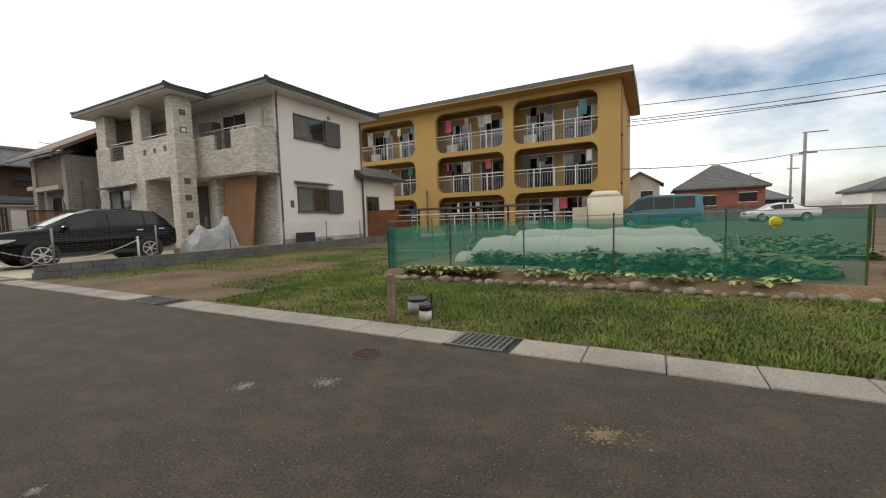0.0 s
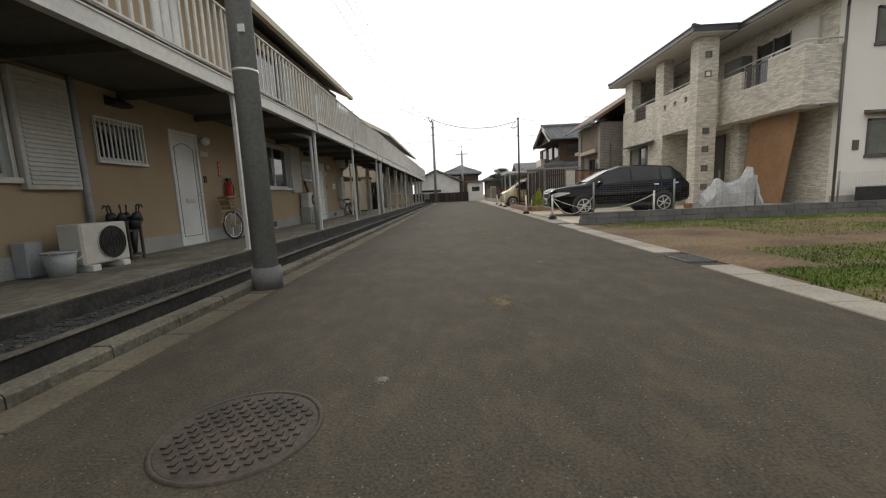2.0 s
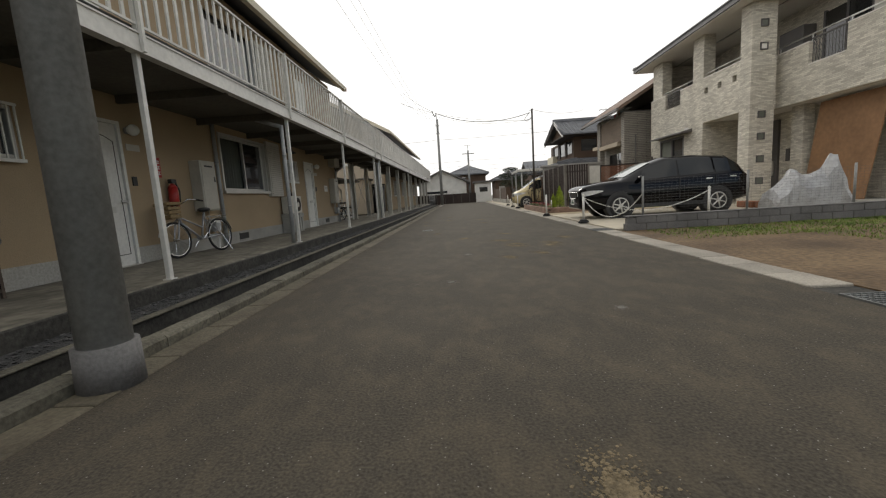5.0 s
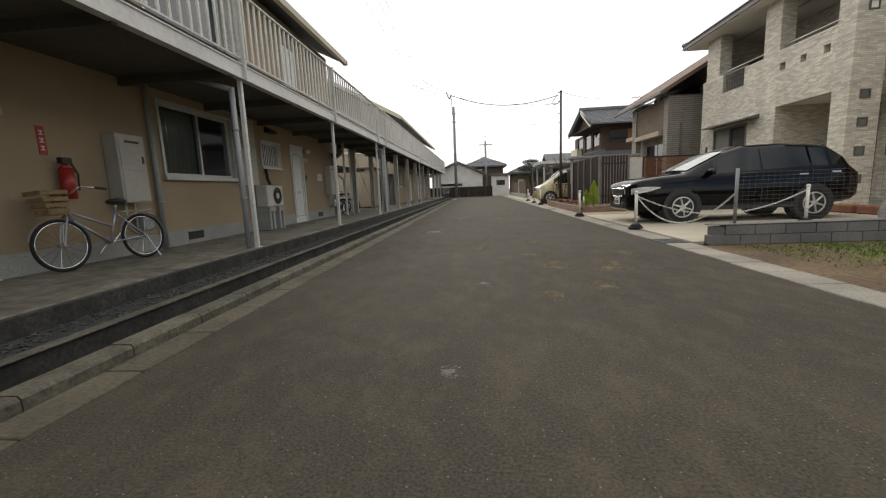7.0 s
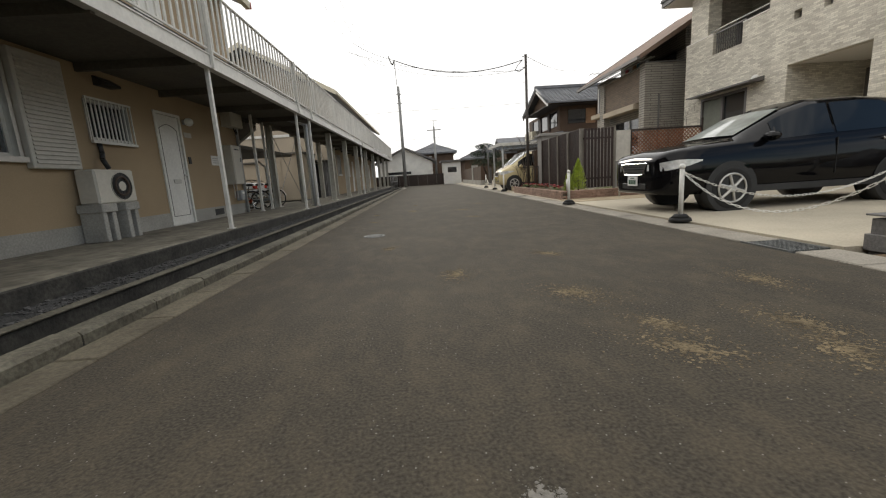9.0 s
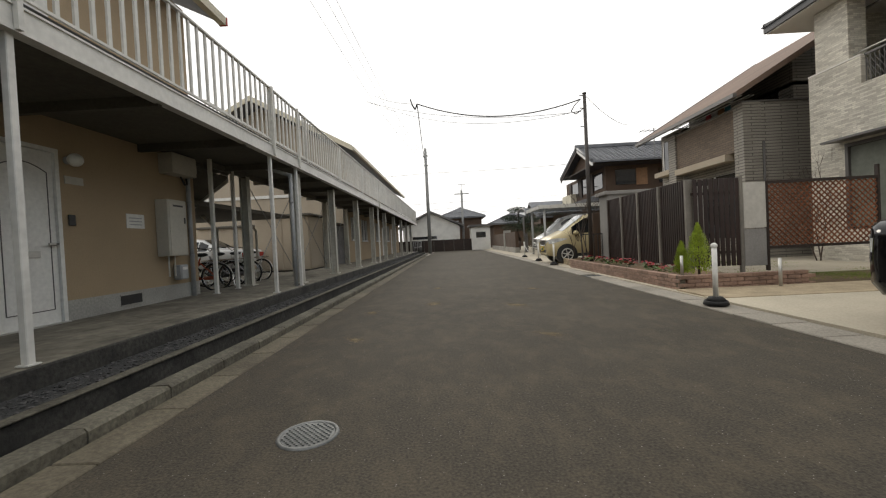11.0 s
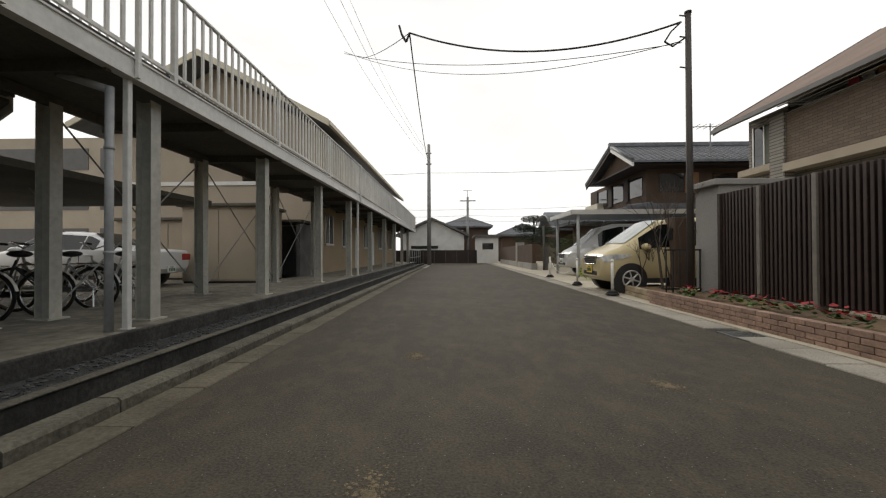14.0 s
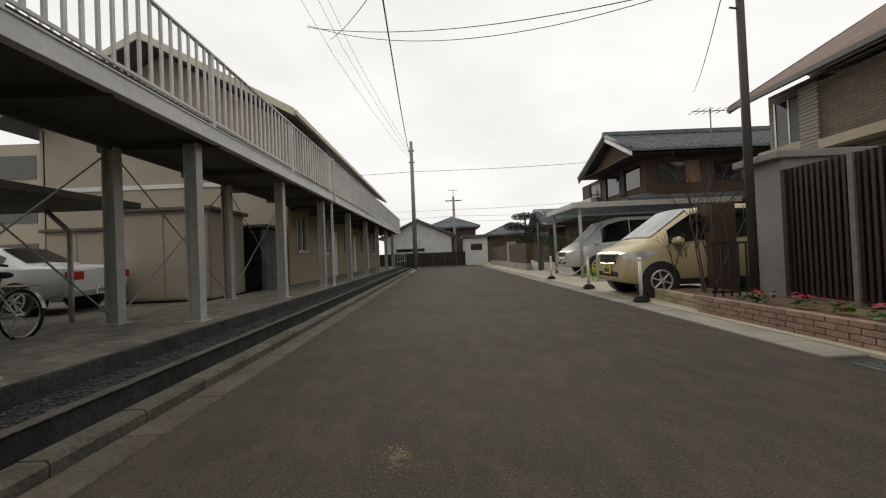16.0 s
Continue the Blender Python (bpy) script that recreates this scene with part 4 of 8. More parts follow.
part("hose", path_tube(B(), [(FX + 0.12, 12.12, 1.44), (FX + 0.14, 12.17, 1.3), (FX + 0.13, 12.16, 1.1)], 0.012, 6), M["black"], t)
for y in (6.1, 14.1, 20.0):
    t = thing("underfloor_vent", (FX, y, 0.24), "underfloor vent with a black plate for its shaded recess", "vent", "underfloor vents")
    # Black plate on the plinth stands in for the shade in the recess.
    part("opening", box(B(), FX + 0.010, FX + 0.016, y, y + 0.40, 0.23, 0.37), M["black"], t)
    for z in (0.215, 0.37):
        part("rim", box(B(), FX + 0.010, FX + 0.03, y - 0.015, y + 0.415, z, z + 0.015), M["plinth"], t)
t = thing("notice_plate", (FX, 20.2, 1.38), "white notice plate with faint grey lines", "notice")
part("plate", box(B(), FX, FX + 0.008, 20.2, 20.55, 1.38, 1.60), M["white"], t)
for k in range(3):
    part("line", box(B(), FX + 0.008, FX + 0.009, 20.25, 20.5, 1.43 + 0.05 * k, 1.445 + 0.05 * k), M["plasticgrey"], t)
t = thing("meter_duct", (FX, 21.0, 2.35), "beige electric meter cabinet under the gallery", "cabinet")
part("case", box(B(), FX, FX + 0.25, 20.94, 21.58, 2.34, 2.69, 0.01), M["meter"], t)
part("cable", path_tube(B(), [(FX + 0.1, 21.35, 2.34), (FX + 0.12, 21.42, 2.2), (FX + 0.1, 21.52, 2.22), (FX + 0.06, 21.56, 2.34)], 0.015, 6), M["wire"], t)
# bucket, umbrella stand
t = thing("bucket", (-3.95, 7.62, WALK_Z), "pale plastic bucket with a handle beside the outdoor unit", "bucket")
part("pail", tube(B(), (-3.95, 7.62, WALK_Z), (-3.95, 7.62, WALK_Z + 0.28), 0.12, 0.16, 22), M["plasticgrey"], t)
part("rim", ring(B(), (-3.95, 7.62, WALK_Z + 0.28), 0.16, 0.012, "z", 24, 6), M["plasticgrey"], t)
part("handle", path_tube(B(), [(-3.95 + 0.16 * math.cos(k * math.pi / 8) * 0.3 + 0.1, 7.62 + 0.165 * math.cos(k * math.pi / 8), WALK_Z + 0.28 - 0.12 * math.sin(k * math.pi / 8)) for k in range(9)], 0.005, 5), M["alu"], t)
t = thing("umbrella_stand", (-4.18, 8.9, WALK_Z), "brown wooden umbrella stand full of dark folded umbrellas", "umbrella stand")
for dx, dy in ((-.12, -.12), (.12, -.12), (-.12, .12), (.12, .12)):
    part("leg", box(B(), -4.18 + dx - .015, -4.18 + dx + .015, 8.9 + dy - .015, 8.9 + dy + .015, WALK_Z, WALK_Z + 0.55), M["bark"], t)
part("tray", box(B(), -4.31, -4.05, 8.77, 9.03, WALK_Z + 0.06, WALK_Z + 0.09), M["bark"], t)
part("top_frame", box(B(), -4.31, -4.05, 8.77, 9.03, WALK_Z + 0.42, WALK_Z + 0.45), M["bark"], t)
for k in range(6):
    a = k * 1.05
    px, py = -4.18 + 0.08 * math.cos(a), 8.9 + 0.08 * math.sin(a)
    ca, sa = math.cos(a), math.sin(a)
    bm = tube(B(), (px, py, WALK_Z + 0.1), (px + 0.03 * ca, py + 0.03 * sa, WALK_Z + 0.46), 0.02, 0.045, 8)
    tube(bm, (px + 0.03 * ca, py + 0.03 * sa, WALK_Z + 0.46), (px + 0.08 * ca, py + 0.08 * sa, WALK_Z + 0.60), 0.045, 0.085, 8)
    tube(bm, (px + 0.08 * ca, py + 0.08 * sa, WALK_Z + 0.60), (px + 0.11 * ca, py + 0.11 * sa, WALK_Z + 0.70), 0.085, 0.03, 8)
    path_tube(bm, [(px + 0.11 * ca, py + 0.11 * sa, WALK_Z + 0.69), (px + 0.12 * ca, py + 0.12 * sa, WALK_Z + 0.80), (px + 0.15 * ca, py + 0.15 * sa, WALK_Z + 0.82), (px + 0.17 * ca, py + 0.17 * sa, WALK_Z + 0.77)], 0.010, 6)
    solid("umbrella", bm, M["black"], "folded dark umbrella standing in the stand", "umbrella", "umbrellas")

# utility pole at the kerb
t = thing("utility_pole", (-1.31, 7.24, 0), "thick grey weathered utility pole in a collar at the kerb", "utility pole")
part("shaft", tube(B(), (-1.31, 7.24, 0.0), (-1.31, 7.24, 9.5), 0.125, 0.10, 28), M["galv"], t)
part("collar", tube(B(), (-1.31, 7.24, 0.0), (-1.31, 7.24, 0.24), 0.155, 0.15, 28), M["block"], t)
part("band", tube(B(), (-1.31, 7.24, 2.2), (-1.31, 7.24, 2.23), 0.122, seg=28), M["alu"], t)
part("tag", box(B(), -1.28, -1.22, 7.115, 7.135, 2.55, 2.62), M["white"], t, "small round-cornered white tag")


def bicycle(m, frame_mat, label, basket=True):
    """A city bicycle, built along +x with the front wheel ahead, then set by m."""
    t = new("bicycle")
    ORG[t.name] = Vector((0, 0, 0))
    tagged(t, label, "bicycle", "parked bicycles")
    R = 0.325
    for nm, x in (("front_wheel", 0.53), ("rear_wheel", -0.53)):
        w = part(nm, ring(B(), (x, 0, R), R - 0.018, 0.019, "y", 36, 8), M["rubber"], t)
        part("rim", ring(B(), (x, 0, R), R - 0.045, 0.010, "y", 36, 6), M["chrome"], w)
        bm = B()
        for k in range(14):
            a = k * math.pi / 7
            tube(bm, (x, 0.02 * (-1) ** k, R), (x + (R - 0.045) * math.cos(a), 0, R + (R - 0.045) * math.sin(a)), 0.0022, seg=4, caps=False)
        part("spokes", bm, M["chrome"], w)
        part("hub", tube(B(), (x, -0.05, R), (x, 0.05, R), 0.025, seg=12), M["chrome"], w)
        bm = B()
        pts = [(x + (R + 0.018) * math.cos(a), 0, R + (R + 0.018) * math.sin(a)) for a in np.linspace(0.25, 2.9, 12)]
        for a, b in zip(pts[:-1], pts[1:]):
            q = [bm.verts.new(p) for p in ((a[0], -.025, a[2]), (a[0], .025, a[2]), (b[0], .025, b[2]), (b[0], -.025, b[2]))]
            bm.faces.new(q)
        part("mudguard", bm, M["alu"], t)
    bm = B()
    path_tube(bm, [(0.40, 0, 0.80), (0.36, 0, 0.62), (-0.05, 0, 0.29)], 0.020, 8)
    path_tube(bm, [(-0.05, 0, 0.29), (-0.20, 0, 0.76)], 0.018, 8)
    path_tube(bm, [(0.37, 0, 0.72), (-0.12, 0, 0.50)], 0.017, 8)
    for s in (-0.05, 0.05):
        path_tube(bm, [(-0.05, s * .5, 0.29), (-0.53, s, R), (-0.17, s * .4, 0.68)], 0.010, 6)
    part("frame", bm, frame_mat, t)
    bm = B()
    for s in (-0.045, 0.045):
        path_tube(bm, [(0.53, s, R), (0.44, s, 0.66), (0.42, 0, 0.70)], 0.012, 6)
    part("fork", bm, frame_mat, t)
    part("handlebar", path_tube(B(), [(0.20, -0.28, 1.0), (0.36, -0.24, 1.02), (0.38, 0, 0.92), (0.36, 0.24, 1.02), (0.20, 0.28, 1.0)], 0.012, 8), M["chrome"], t)
    for s in (-0.28, 0.28):
        part("grip", tube(B(), (0.20, s, 1.0), (0.09, s * 1.04, 0.985), 0.017, seg=8), M["black"], t)
    bm = B()
    bmesh.ops.create_uvsphere(bm, u_segments=12, v_segments=8, radius=1.0, matrix=Matrix.Translation((-0.23, 0, 0.84)) @ Matrix.Diagonal((0.14, 0.09, 0.045, 1)))
    part("saddle", bm, M["black"], t)
    part("seat_post", tube(B(), (-0.20, 0, 0.74), (-0.225, 0, 0.83), 0.013, seg=8), M["chrome"], t)
    part("carrier", box(box(box(B(), -0.72, -0.25, -0.07, -0.055, 0.69, 0.705), -0.72, -0.25, 0.055, 0.07, 0.69, 0.705), -0.72, -0.70, -0.07, 0.07, 0.69, 0.705), M["chrome"], t)
    part("crank", path_tube(B(), [(0.06, -0.08, 0.15), (0.04, -0.08, 0.18), (-0.05, -0.05, 0.29), (-0.05, 0.05, 0.29), (-0.14, 0.08, 0.40)], 0.009, 6), M["chrome"], t)
    part("chain_guard", box(B(), -0.50, 0.02, -0.05, -0.04, 0.27, 0.35, 0.004), frame_mat, t)
    part("kick_stand", path_tube(B(), [(-0.53, 0.05, R), (-0.60, 0.16, 0.0)], 0.009, 6), M["chrome"], t)
    if basket:
        bm = B()
        for z, w in ((0.72, 0.11), (0.79, 0.12), (0.86, 0.13), (0.94, 0.14)):
            for k in range(2):
                box(bm, 0.44, 0.44 + 2 * w, -w - 0.005 + k * 2 * w, -w + 0.005 + k * 2 * w, z, z + 0.05)
                box(bm, 0.44 + k * 2 * w - .005, 0.44 + k * 2 * w + .005, -w, w, z, z + 0.05)
        box(bm, 0.44, 0.66, -0.11, 0.11, 0.70, 0.715)
        part("basket", bm, M["wicker"], t, "brown wicker front basket")
    t.matrix_basis = m
    return t


bicycle(pose(-4.02, 12.15, WALK_Z, 4, 0, -98) @ Matrix.Scale(0.94, 4), M["bikesilver"], "silver city bicycle with a wicker basket leaning by the wall")
bicycle(pose(-5.40, 23.05, 0.07, 3, 0, -168), M["orange"], "orange-red city bicycle parked under the bridge")
bicycle(pose(-5.42, 23.75, 0.07, 3, 0, -163), M["black"], "dark city bicycle parked under the bridge")
bicycle(pose(-5.38, 24.5, 0.07, -3, 0, -170), M["bikesilver"], "silver city bicycle parked under the bridge", False)
bicycle(pose(-5.48, 25.5, 0.07, 4, 0, 174), M["carwhite"], "white city bicycle parked under the bridge", False)


# outside stair behind the end wall
st = thing("outside_stair", (-6.2, 22.5, 0.06), "steel outside stair with dark underside behind the end wall", "stair", kind="structure")
for k in range(14):
    x, z = FX - 0.05 - k * 0.25, 2.74 - k * 0.19
    part("step", box(B(), x - 0.28, x, 21.98, 23.05, z - 0.04, z), M["soffit"], st)
for y in (21.95, 23.06):
    part("stringer", prism(B(), [(FX, 2.80), (FX, 2.50), (FX - 3.55, -0.02 + 0.08), (FX - 3.75, 0.08), (FX - 3.75, 0.2)], "y", y, y + 0.03), M["column"], st)
part("landing", box(B(), FX - 0.05, FX + 0.02, 21.95, 23.09, 2.66, 2.74), M["soffit"], st)
part("underside", prism(B(), [(FX, 2.62), (FX, 2.58), (FX - 3.5, 0.08), (FX - 3.6, 0.12)], "y", 21.985, 23.05), M["soffit"], st)
part("handrail", tube(B(), (FX, 23.07, 3.7), (FX - 3.6, 23.07, 1.0), 0.02, seg=8), M["rail"], st)
for k in range(5):
    part("rail_post", tube(B(), (FX - 0.1 - k * 0.85, 23.07, 2.66 - k * 0.64), (FX - 0.1 - k * 0.85, 23.07, 3.63 - k * 0.64), 0.014, seg=6), M["rail"], st)

# dried mud and paint spots on the asphalt
M["mud"] = mat("dried_mud", (0.16, 0.124, 0.072), 0.95, var=0.4, fine=60, coarse=9, bump=0.3)
M["palespot"] = mat("pale_spot", (0.17, 0.16, 0.14), 0.9, var=0.3, fine=40, coarse=9, bump=0.1)


def spot(x, y, r, m, label, seed, stretch=1.8):
    rg = random.Random(seed)
    a0 = rg.uniform(-0.9, 0.3)
    vs, fs = [], []
    for k in range(int(420 * r / 0.1) + 60):
        d, a = r * abs(rg.gauss(0, 0.55)), rg.uniform(0, 6.28)
        u, v = d * math.cos(a) * stretch, d * math.sin(a)
        cx, cy = x + u * math.sin(a0) + v * math.cos(a0), y + u * math.cos(a0) - v * math.sin(a0)
        s = (0.003 + 0.012 * rg.random() ** 3) * math.exp(-0.6 * d / r)
        o = len(vs)
        n = 5
        vs.append((cx, cy, 0.0034))
        for j in range(n):
            q = rg.uniform(0.5, 1.3) * s
            vs.append((cx + q * math.cos(6.283 * j / n), cy + q * math.sin(6.283 * j / n), 0.0012))
        fs += [(o, o + 1 + j, o + 1 + (j + 1) % n) for j in range(n)]
    me = bpy.data.meshes.new("mud_spot")
    me.from_pydata(vs, [], fs)
    me.materials.append(M[m])
    tagged(new("mud_spot", me), label, "mud", "road spots", "stuff")


for i, (x, y, r) in enumerate(((0.68, 13.6, .16), (1.39, 12.9, .22), (0.02, 15.05, .10), (1.59, 14.18, .14), (-0.54, 18.16, .09), (-0.67, 19.7, .10), (0.16, 20.25, .15), (1.32, 19.8, .16), (1.6, 12.3, .14), (1.1, 6.35, .14), (0.15, 22.25, .10), (2.2, 12.2, .18), (2.54, 2.26, .12), (1.9, 21.5, .12), (1.55, 12.03, .2), (2.12, 11.9, .22), (1.3, 10.85, .15), (1.8, 11.1, .16), (1.36, 18.05, .11), (2.6, 12.9, .2), (1.07, 6.38, .14))):
    spot(x, y, r, "mud", "patch of dried sandy mud on the asphalt", i)
for i, (x, y, r) in enumerate(((0.72, 11.3, .08), (0.33, 5.0, .035), (2.46, 3.88, .09), (2.2, 4.3, .07), (1.22, 4.15, .03), (0.5, 9.4, .06), (1.8, 8.2, .05))):
    spot(x, y, r, "palespot", "small pale scuffed spot on the asphalt", i + 40, 1.2)

# ---- vehicles ----
def vehicle(name, m, sec, paint, label, wheels, r, track, side, screen, rear=None, plate="plate", lamp_z=0.72, grille=True, tail=False, scale=1.0):
    """A car lofted along +x (rear at 0). sec rows: s, bottom, belt, roof, half width at belt, half width at roof.
    side: window stretches (s0, s1); screen: (s0, s1) of the windscreen."""
    t = new(name)
    ORG[t.name] = Vector((0, 0, 0))
    tagged(t, label, "car", "parked cars")
    S = np.array(sec)

    def at(s):
        return [float(np.interp(s, S[:, 0], S[:, k])) for k in range(1, 6)]

    def half(s):
        zb, zl, zt, wl, wt = at(s)
        return [(wl * 0.86, zb), (wl * 0.985, zb + 0.10), (wl * 1.0, zb + (zl - zb) * 0.55), (wl * 0.975, zl - 0.02), (wl * 0.955, zl + 0.01 * (zt > zl + .05)),
                (wt + 0.02, zl + (zt - zl) * 0.90), (wt * 0.80, zt + 0.005), (0, zt + 0.03)]
    bm = B()
    rows = []
    ss = sorted(set([s[0] for s in sec] + list(np.linspace(S[0, 0], S[-1, 0], 34))))
    for s in ss:
        h = half(s)
        pts = [(s, -y, z) for y, z in h] + [(s, y, z) for y, z in h[-2::-1]]
        rows.append([bm.verts.new(p) for p in pts])
    for a, b in zip(rows[:-1], rows[1:]):
        for i in range(len(a) - 1):
            f = bm.faces.new((a[i], a[i + 1], b[i + 1], b[i]))
            f.smooth = True
        bm.faces.new((a[-1], a[0], b[0], b[-1]))
    bm.faces.new(rows[0][::-1])
    bm.faces.new(rows[-1])
    bmesh.ops.recalc_face_normals(bm, faces=bm.faces[:])
    body = part("body", bm, paint, t)

    def band(s0, s1, f0, f1, off, sd, n=8):
        bm = B()
        pr = []
        for k in range(n + 1):
            s = s0 + (s1 - s0) * k / n
            zb, zl, zt, wl, wt = at(s)
            q = []
            for fz in (f0, f1):
                z = zl + (zt - zl) * fz
                y = wl * 0.955 + (wt + 0.02 - wl * 0.955) * min(1, fz / 0.90) + off
                q.append(bm.verts.new((s, sd * y, z)))
            pr.append(q)
        for a, b in zip(pr[:-1], pr[1:]):
            f = bm.faces.new((a[0], a[1], b[1], b[0]))
            f.smooth = True
        bmesh.ops.recalc_face_normals(bm, faces=bm.faces[:])
        return bm
    for sd in (-1, 1):
        for s0, s1 in side:
            part("side_window", band(s0, s1, 0.08, 0.86, 0.010, sd), M["carglass"], body, "dark tinted side window")
    def top(s0, s1, k, off, n=8):
        bm = B()
        pr = []
        for i in range(n + 1):
            s = s0 + (s1 - s0) * i / n
            zb, zl, zt, wl, wt = at(s)
            pr.append([bm.verts.new((s, y * wt * k, zt + off + 0.03 - 0.03 * abs(y) * k * k)) for y in (-1, -0.5, 0, 0.5, 1)])
        for a, b in zip(pr[:-1], pr[1:]):
            for j in range(4):
                f = bm.faces.new((a[j], b[j], b[j + 1], a[j + 1]))
                f.smooth = True
        bmesh.ops.recalc_face_normals(bm, faces=bm.faces[:])
        return bm
    part("windscreen", top(screen[0], screen[1], 0.86, 0.014), M["windscreen"], body, "windscreen with the sky reflection painted in pale grey")
    if rear:
        part("rear_window", top(rear[0], rear[1], 0.84, 0.014), M["carglass"], body)
    for k, s in enumerate(wheels):
        for sd in (-1, 1):
            wl_ = at(s)[3]
            y = sd * (wl_ - 0.062)
            # Black disc flush with the body stands in for the shaded arch gap.
            arch = tube(B(), (s, y - sd * 0.25, r + 0.01), (s, sd * (wl_ + 0.004), r + 0.01), r * 1.14, seg=28)
            part("wheel_arch", arch, M["black"], body)
            w = part("wheel", tube(B(), (s, y - sd * 0.13, r), (s, y + sd * 0.055, r), r * 0.97, seg=32), M["rubber"], t)
            part("tyre", ring(B(), (s, y + sd * 0.01, r), r * 0.80, r * 0.20, "y", 32, 8), M["rubber"], w)
            bm = ring(B(), (s, y + sd * 0.078, r), r * 0.62, 0.016, "y", 28, 6)
            for j in range(6):
                a = j * math.pi / 3 + 0.3
                c, sn = math.cos(a), math.sin(a)
                tube(bm, (s + c * r * .1, y + sd * 0.085, r + sn * r * .1), (s + c * r * .62, y + sd * 0.075, r + sn * r * .62), r * 0.062, r * 0.052, 6)
            tube(bm, (s, y + sd * 0.06, r), (s, y + sd * 0.095, r), r * 0.17, seg=14)
            part("rim", bm, M["alu"], w, "bright alloy rim")
    L = S[-1, 0]
    for sd in (-1, 1):
        # swept-back lens that wraps round the front corner
        bm = B()
        strip = [(L - d, sd * (at(L - d)[3] + 0.007), lamp_z + c, h) for d, c, h in ((0.60, 0.075, 0.010), (0.42, 0.055, 0.045), (0.24, 0.035, 0.066), (0.12, 0.015, 0.070), (0.05, 0.005, 0.064))]
        strip.append((L + 0.008, sd * at(L)[3] * 0.78, lamp_z, 0.050))
        pr = [[bm.verts.new((x, y, z - h)), bm.verts.new((x, y, z + h))] for x, y, z, h in strip]
        for p, q in zip(pr[:-1], pr[1:]):
            bm.faces.new((p[0], q[0], q[1], p[1])).smooth = True
        bmesh.ops.recalc_face_normals(bm, faces=bm.faces[:])
        part("headlight", bm, M["lamp"], body, "clear swept-back headlight")
        zb2, zl2, zt2, wl2, wt2 = at(screen[1] - 0.35)
        bm = B()
        bmesh.ops.create_uvsphere(bm, u_segments=12, v_segments=8, radius=1, matrix=Matrix.Translation((screen[1] - 0.35, sd * (wl2 + 0.05), zl2 + 0.07)) @ Matrix.Diagonal((0.08, 0.15, 0.075, 1)))
        part("wing_mirror", bm, paint, body)
        for s0, s1 in side[:2]:
            zb3, zl3, zt3, wl3, wt3 = at(s0 + 0.15)
            part("door_handle", box(B(), s0 + 0.06, s0 + 0.24, *sorted((sd * (wl3 * 0.975 - .01), sd * (wl3 * 0.985 + 0.03))), zl3 - 0.13, zl3 - 0.095, 0.008), M["chrome"] if paint.name == "black_car_paint" else paint, body)
            zb3, zl3, zt3, wl3, wt3 = at(s1)
            part("door_seam", box(B(), s1 + 0.015, s1 + 0.022, *sorted((sd * (wl3 * 0.97), sd * (wl3 * 1.0 + 0.003))), zb3 + 0.2, zl3 - 0.03), M["black"], body)
        if tail:
            zb4, zl4, zt4, wl4, wt4 = at(0.05)
            part("tail_light", box(B(), -0.015, 0.10, *sorted((sd * wl4 * 0.55, sd * (wl4 * 0.99 + .012))), zl4 - 0.22, zl4 - 0.05, 0.015), M["redlamp"], body, "red tail light")
    zb, zl, zt, wl, wt = at(L)
    if grille:
        bm = B()
        for k in range(4):
            box(bm, L - 0.05, L + 0.010, -0.36, 0.36, lamp_z - 0.10 + k * 0.042, lamp_z - 0.066 + k * 0.042)
        part("grille", bm, M["black"], body)
        part("grille_trim", path_tube(B(), [(L + 0.008, -0.42, lamp_z + 0.075), (L + 0.014, 0, lamp_z + 0.082), (L + 0.008, 0.42, lamp_z + 0.075), (L + 0.008, 0.30, lamp_z - 0.105), (L + 0.012, 0, lamp_z - 0.115), (L + 0.008, -0.30, lamp_z - 0.105), (L + 0.008, -0.42, lamp_z + 0.075)], 0.011, 6), M["chrome"], body, "chrome grille bar")
    part("lower_intake", box(B(), L - 0.06, L + 0.006, -wl * 0.7, wl * 0.7, zb + 0.03, zb + 0.13, 0.01), M["black"], body)
    e = -0.02 if tail else L + 0.012
    pl = part("number_plate", box(B(), e, e + 0.012, -0.165, 0.165, lamp_z - 0.30, lamp_z - 0.135, 0.003), M[plate], body)
    ex = e - 0.003 if tail else e + 0.012
    bm = box(B(), ex, ex + 0.003, -0.06, 0.06, lamp_z - 0.175, lamp_z - 0.155)
    for k in range(4):
        box(bm, ex, ex + 0.003, -0.12 + k * 0.062, -0.075 + k * 0.062, lamp_z - 0.27, lamp_z - 0.195)
    part("plate_marks", bm, M["plateink"], pl, "plain dark bars")
    for sd in (-1, 1):
        bm = box(B(), wheels[0] + r * 1.1, wheels[1] - r * 1.1, *sorted((sd * (wl0 := at(2.0)[3]) * 0.9, sd * wl0 * 0.995)), at(2.0)[0] - 0.01, at(2.0)[0] + 0.09)
        part("sill", bm, M["black"], body)
    t.matrix_basis = m @ Matrix.Scale(scale, 4)
    return t


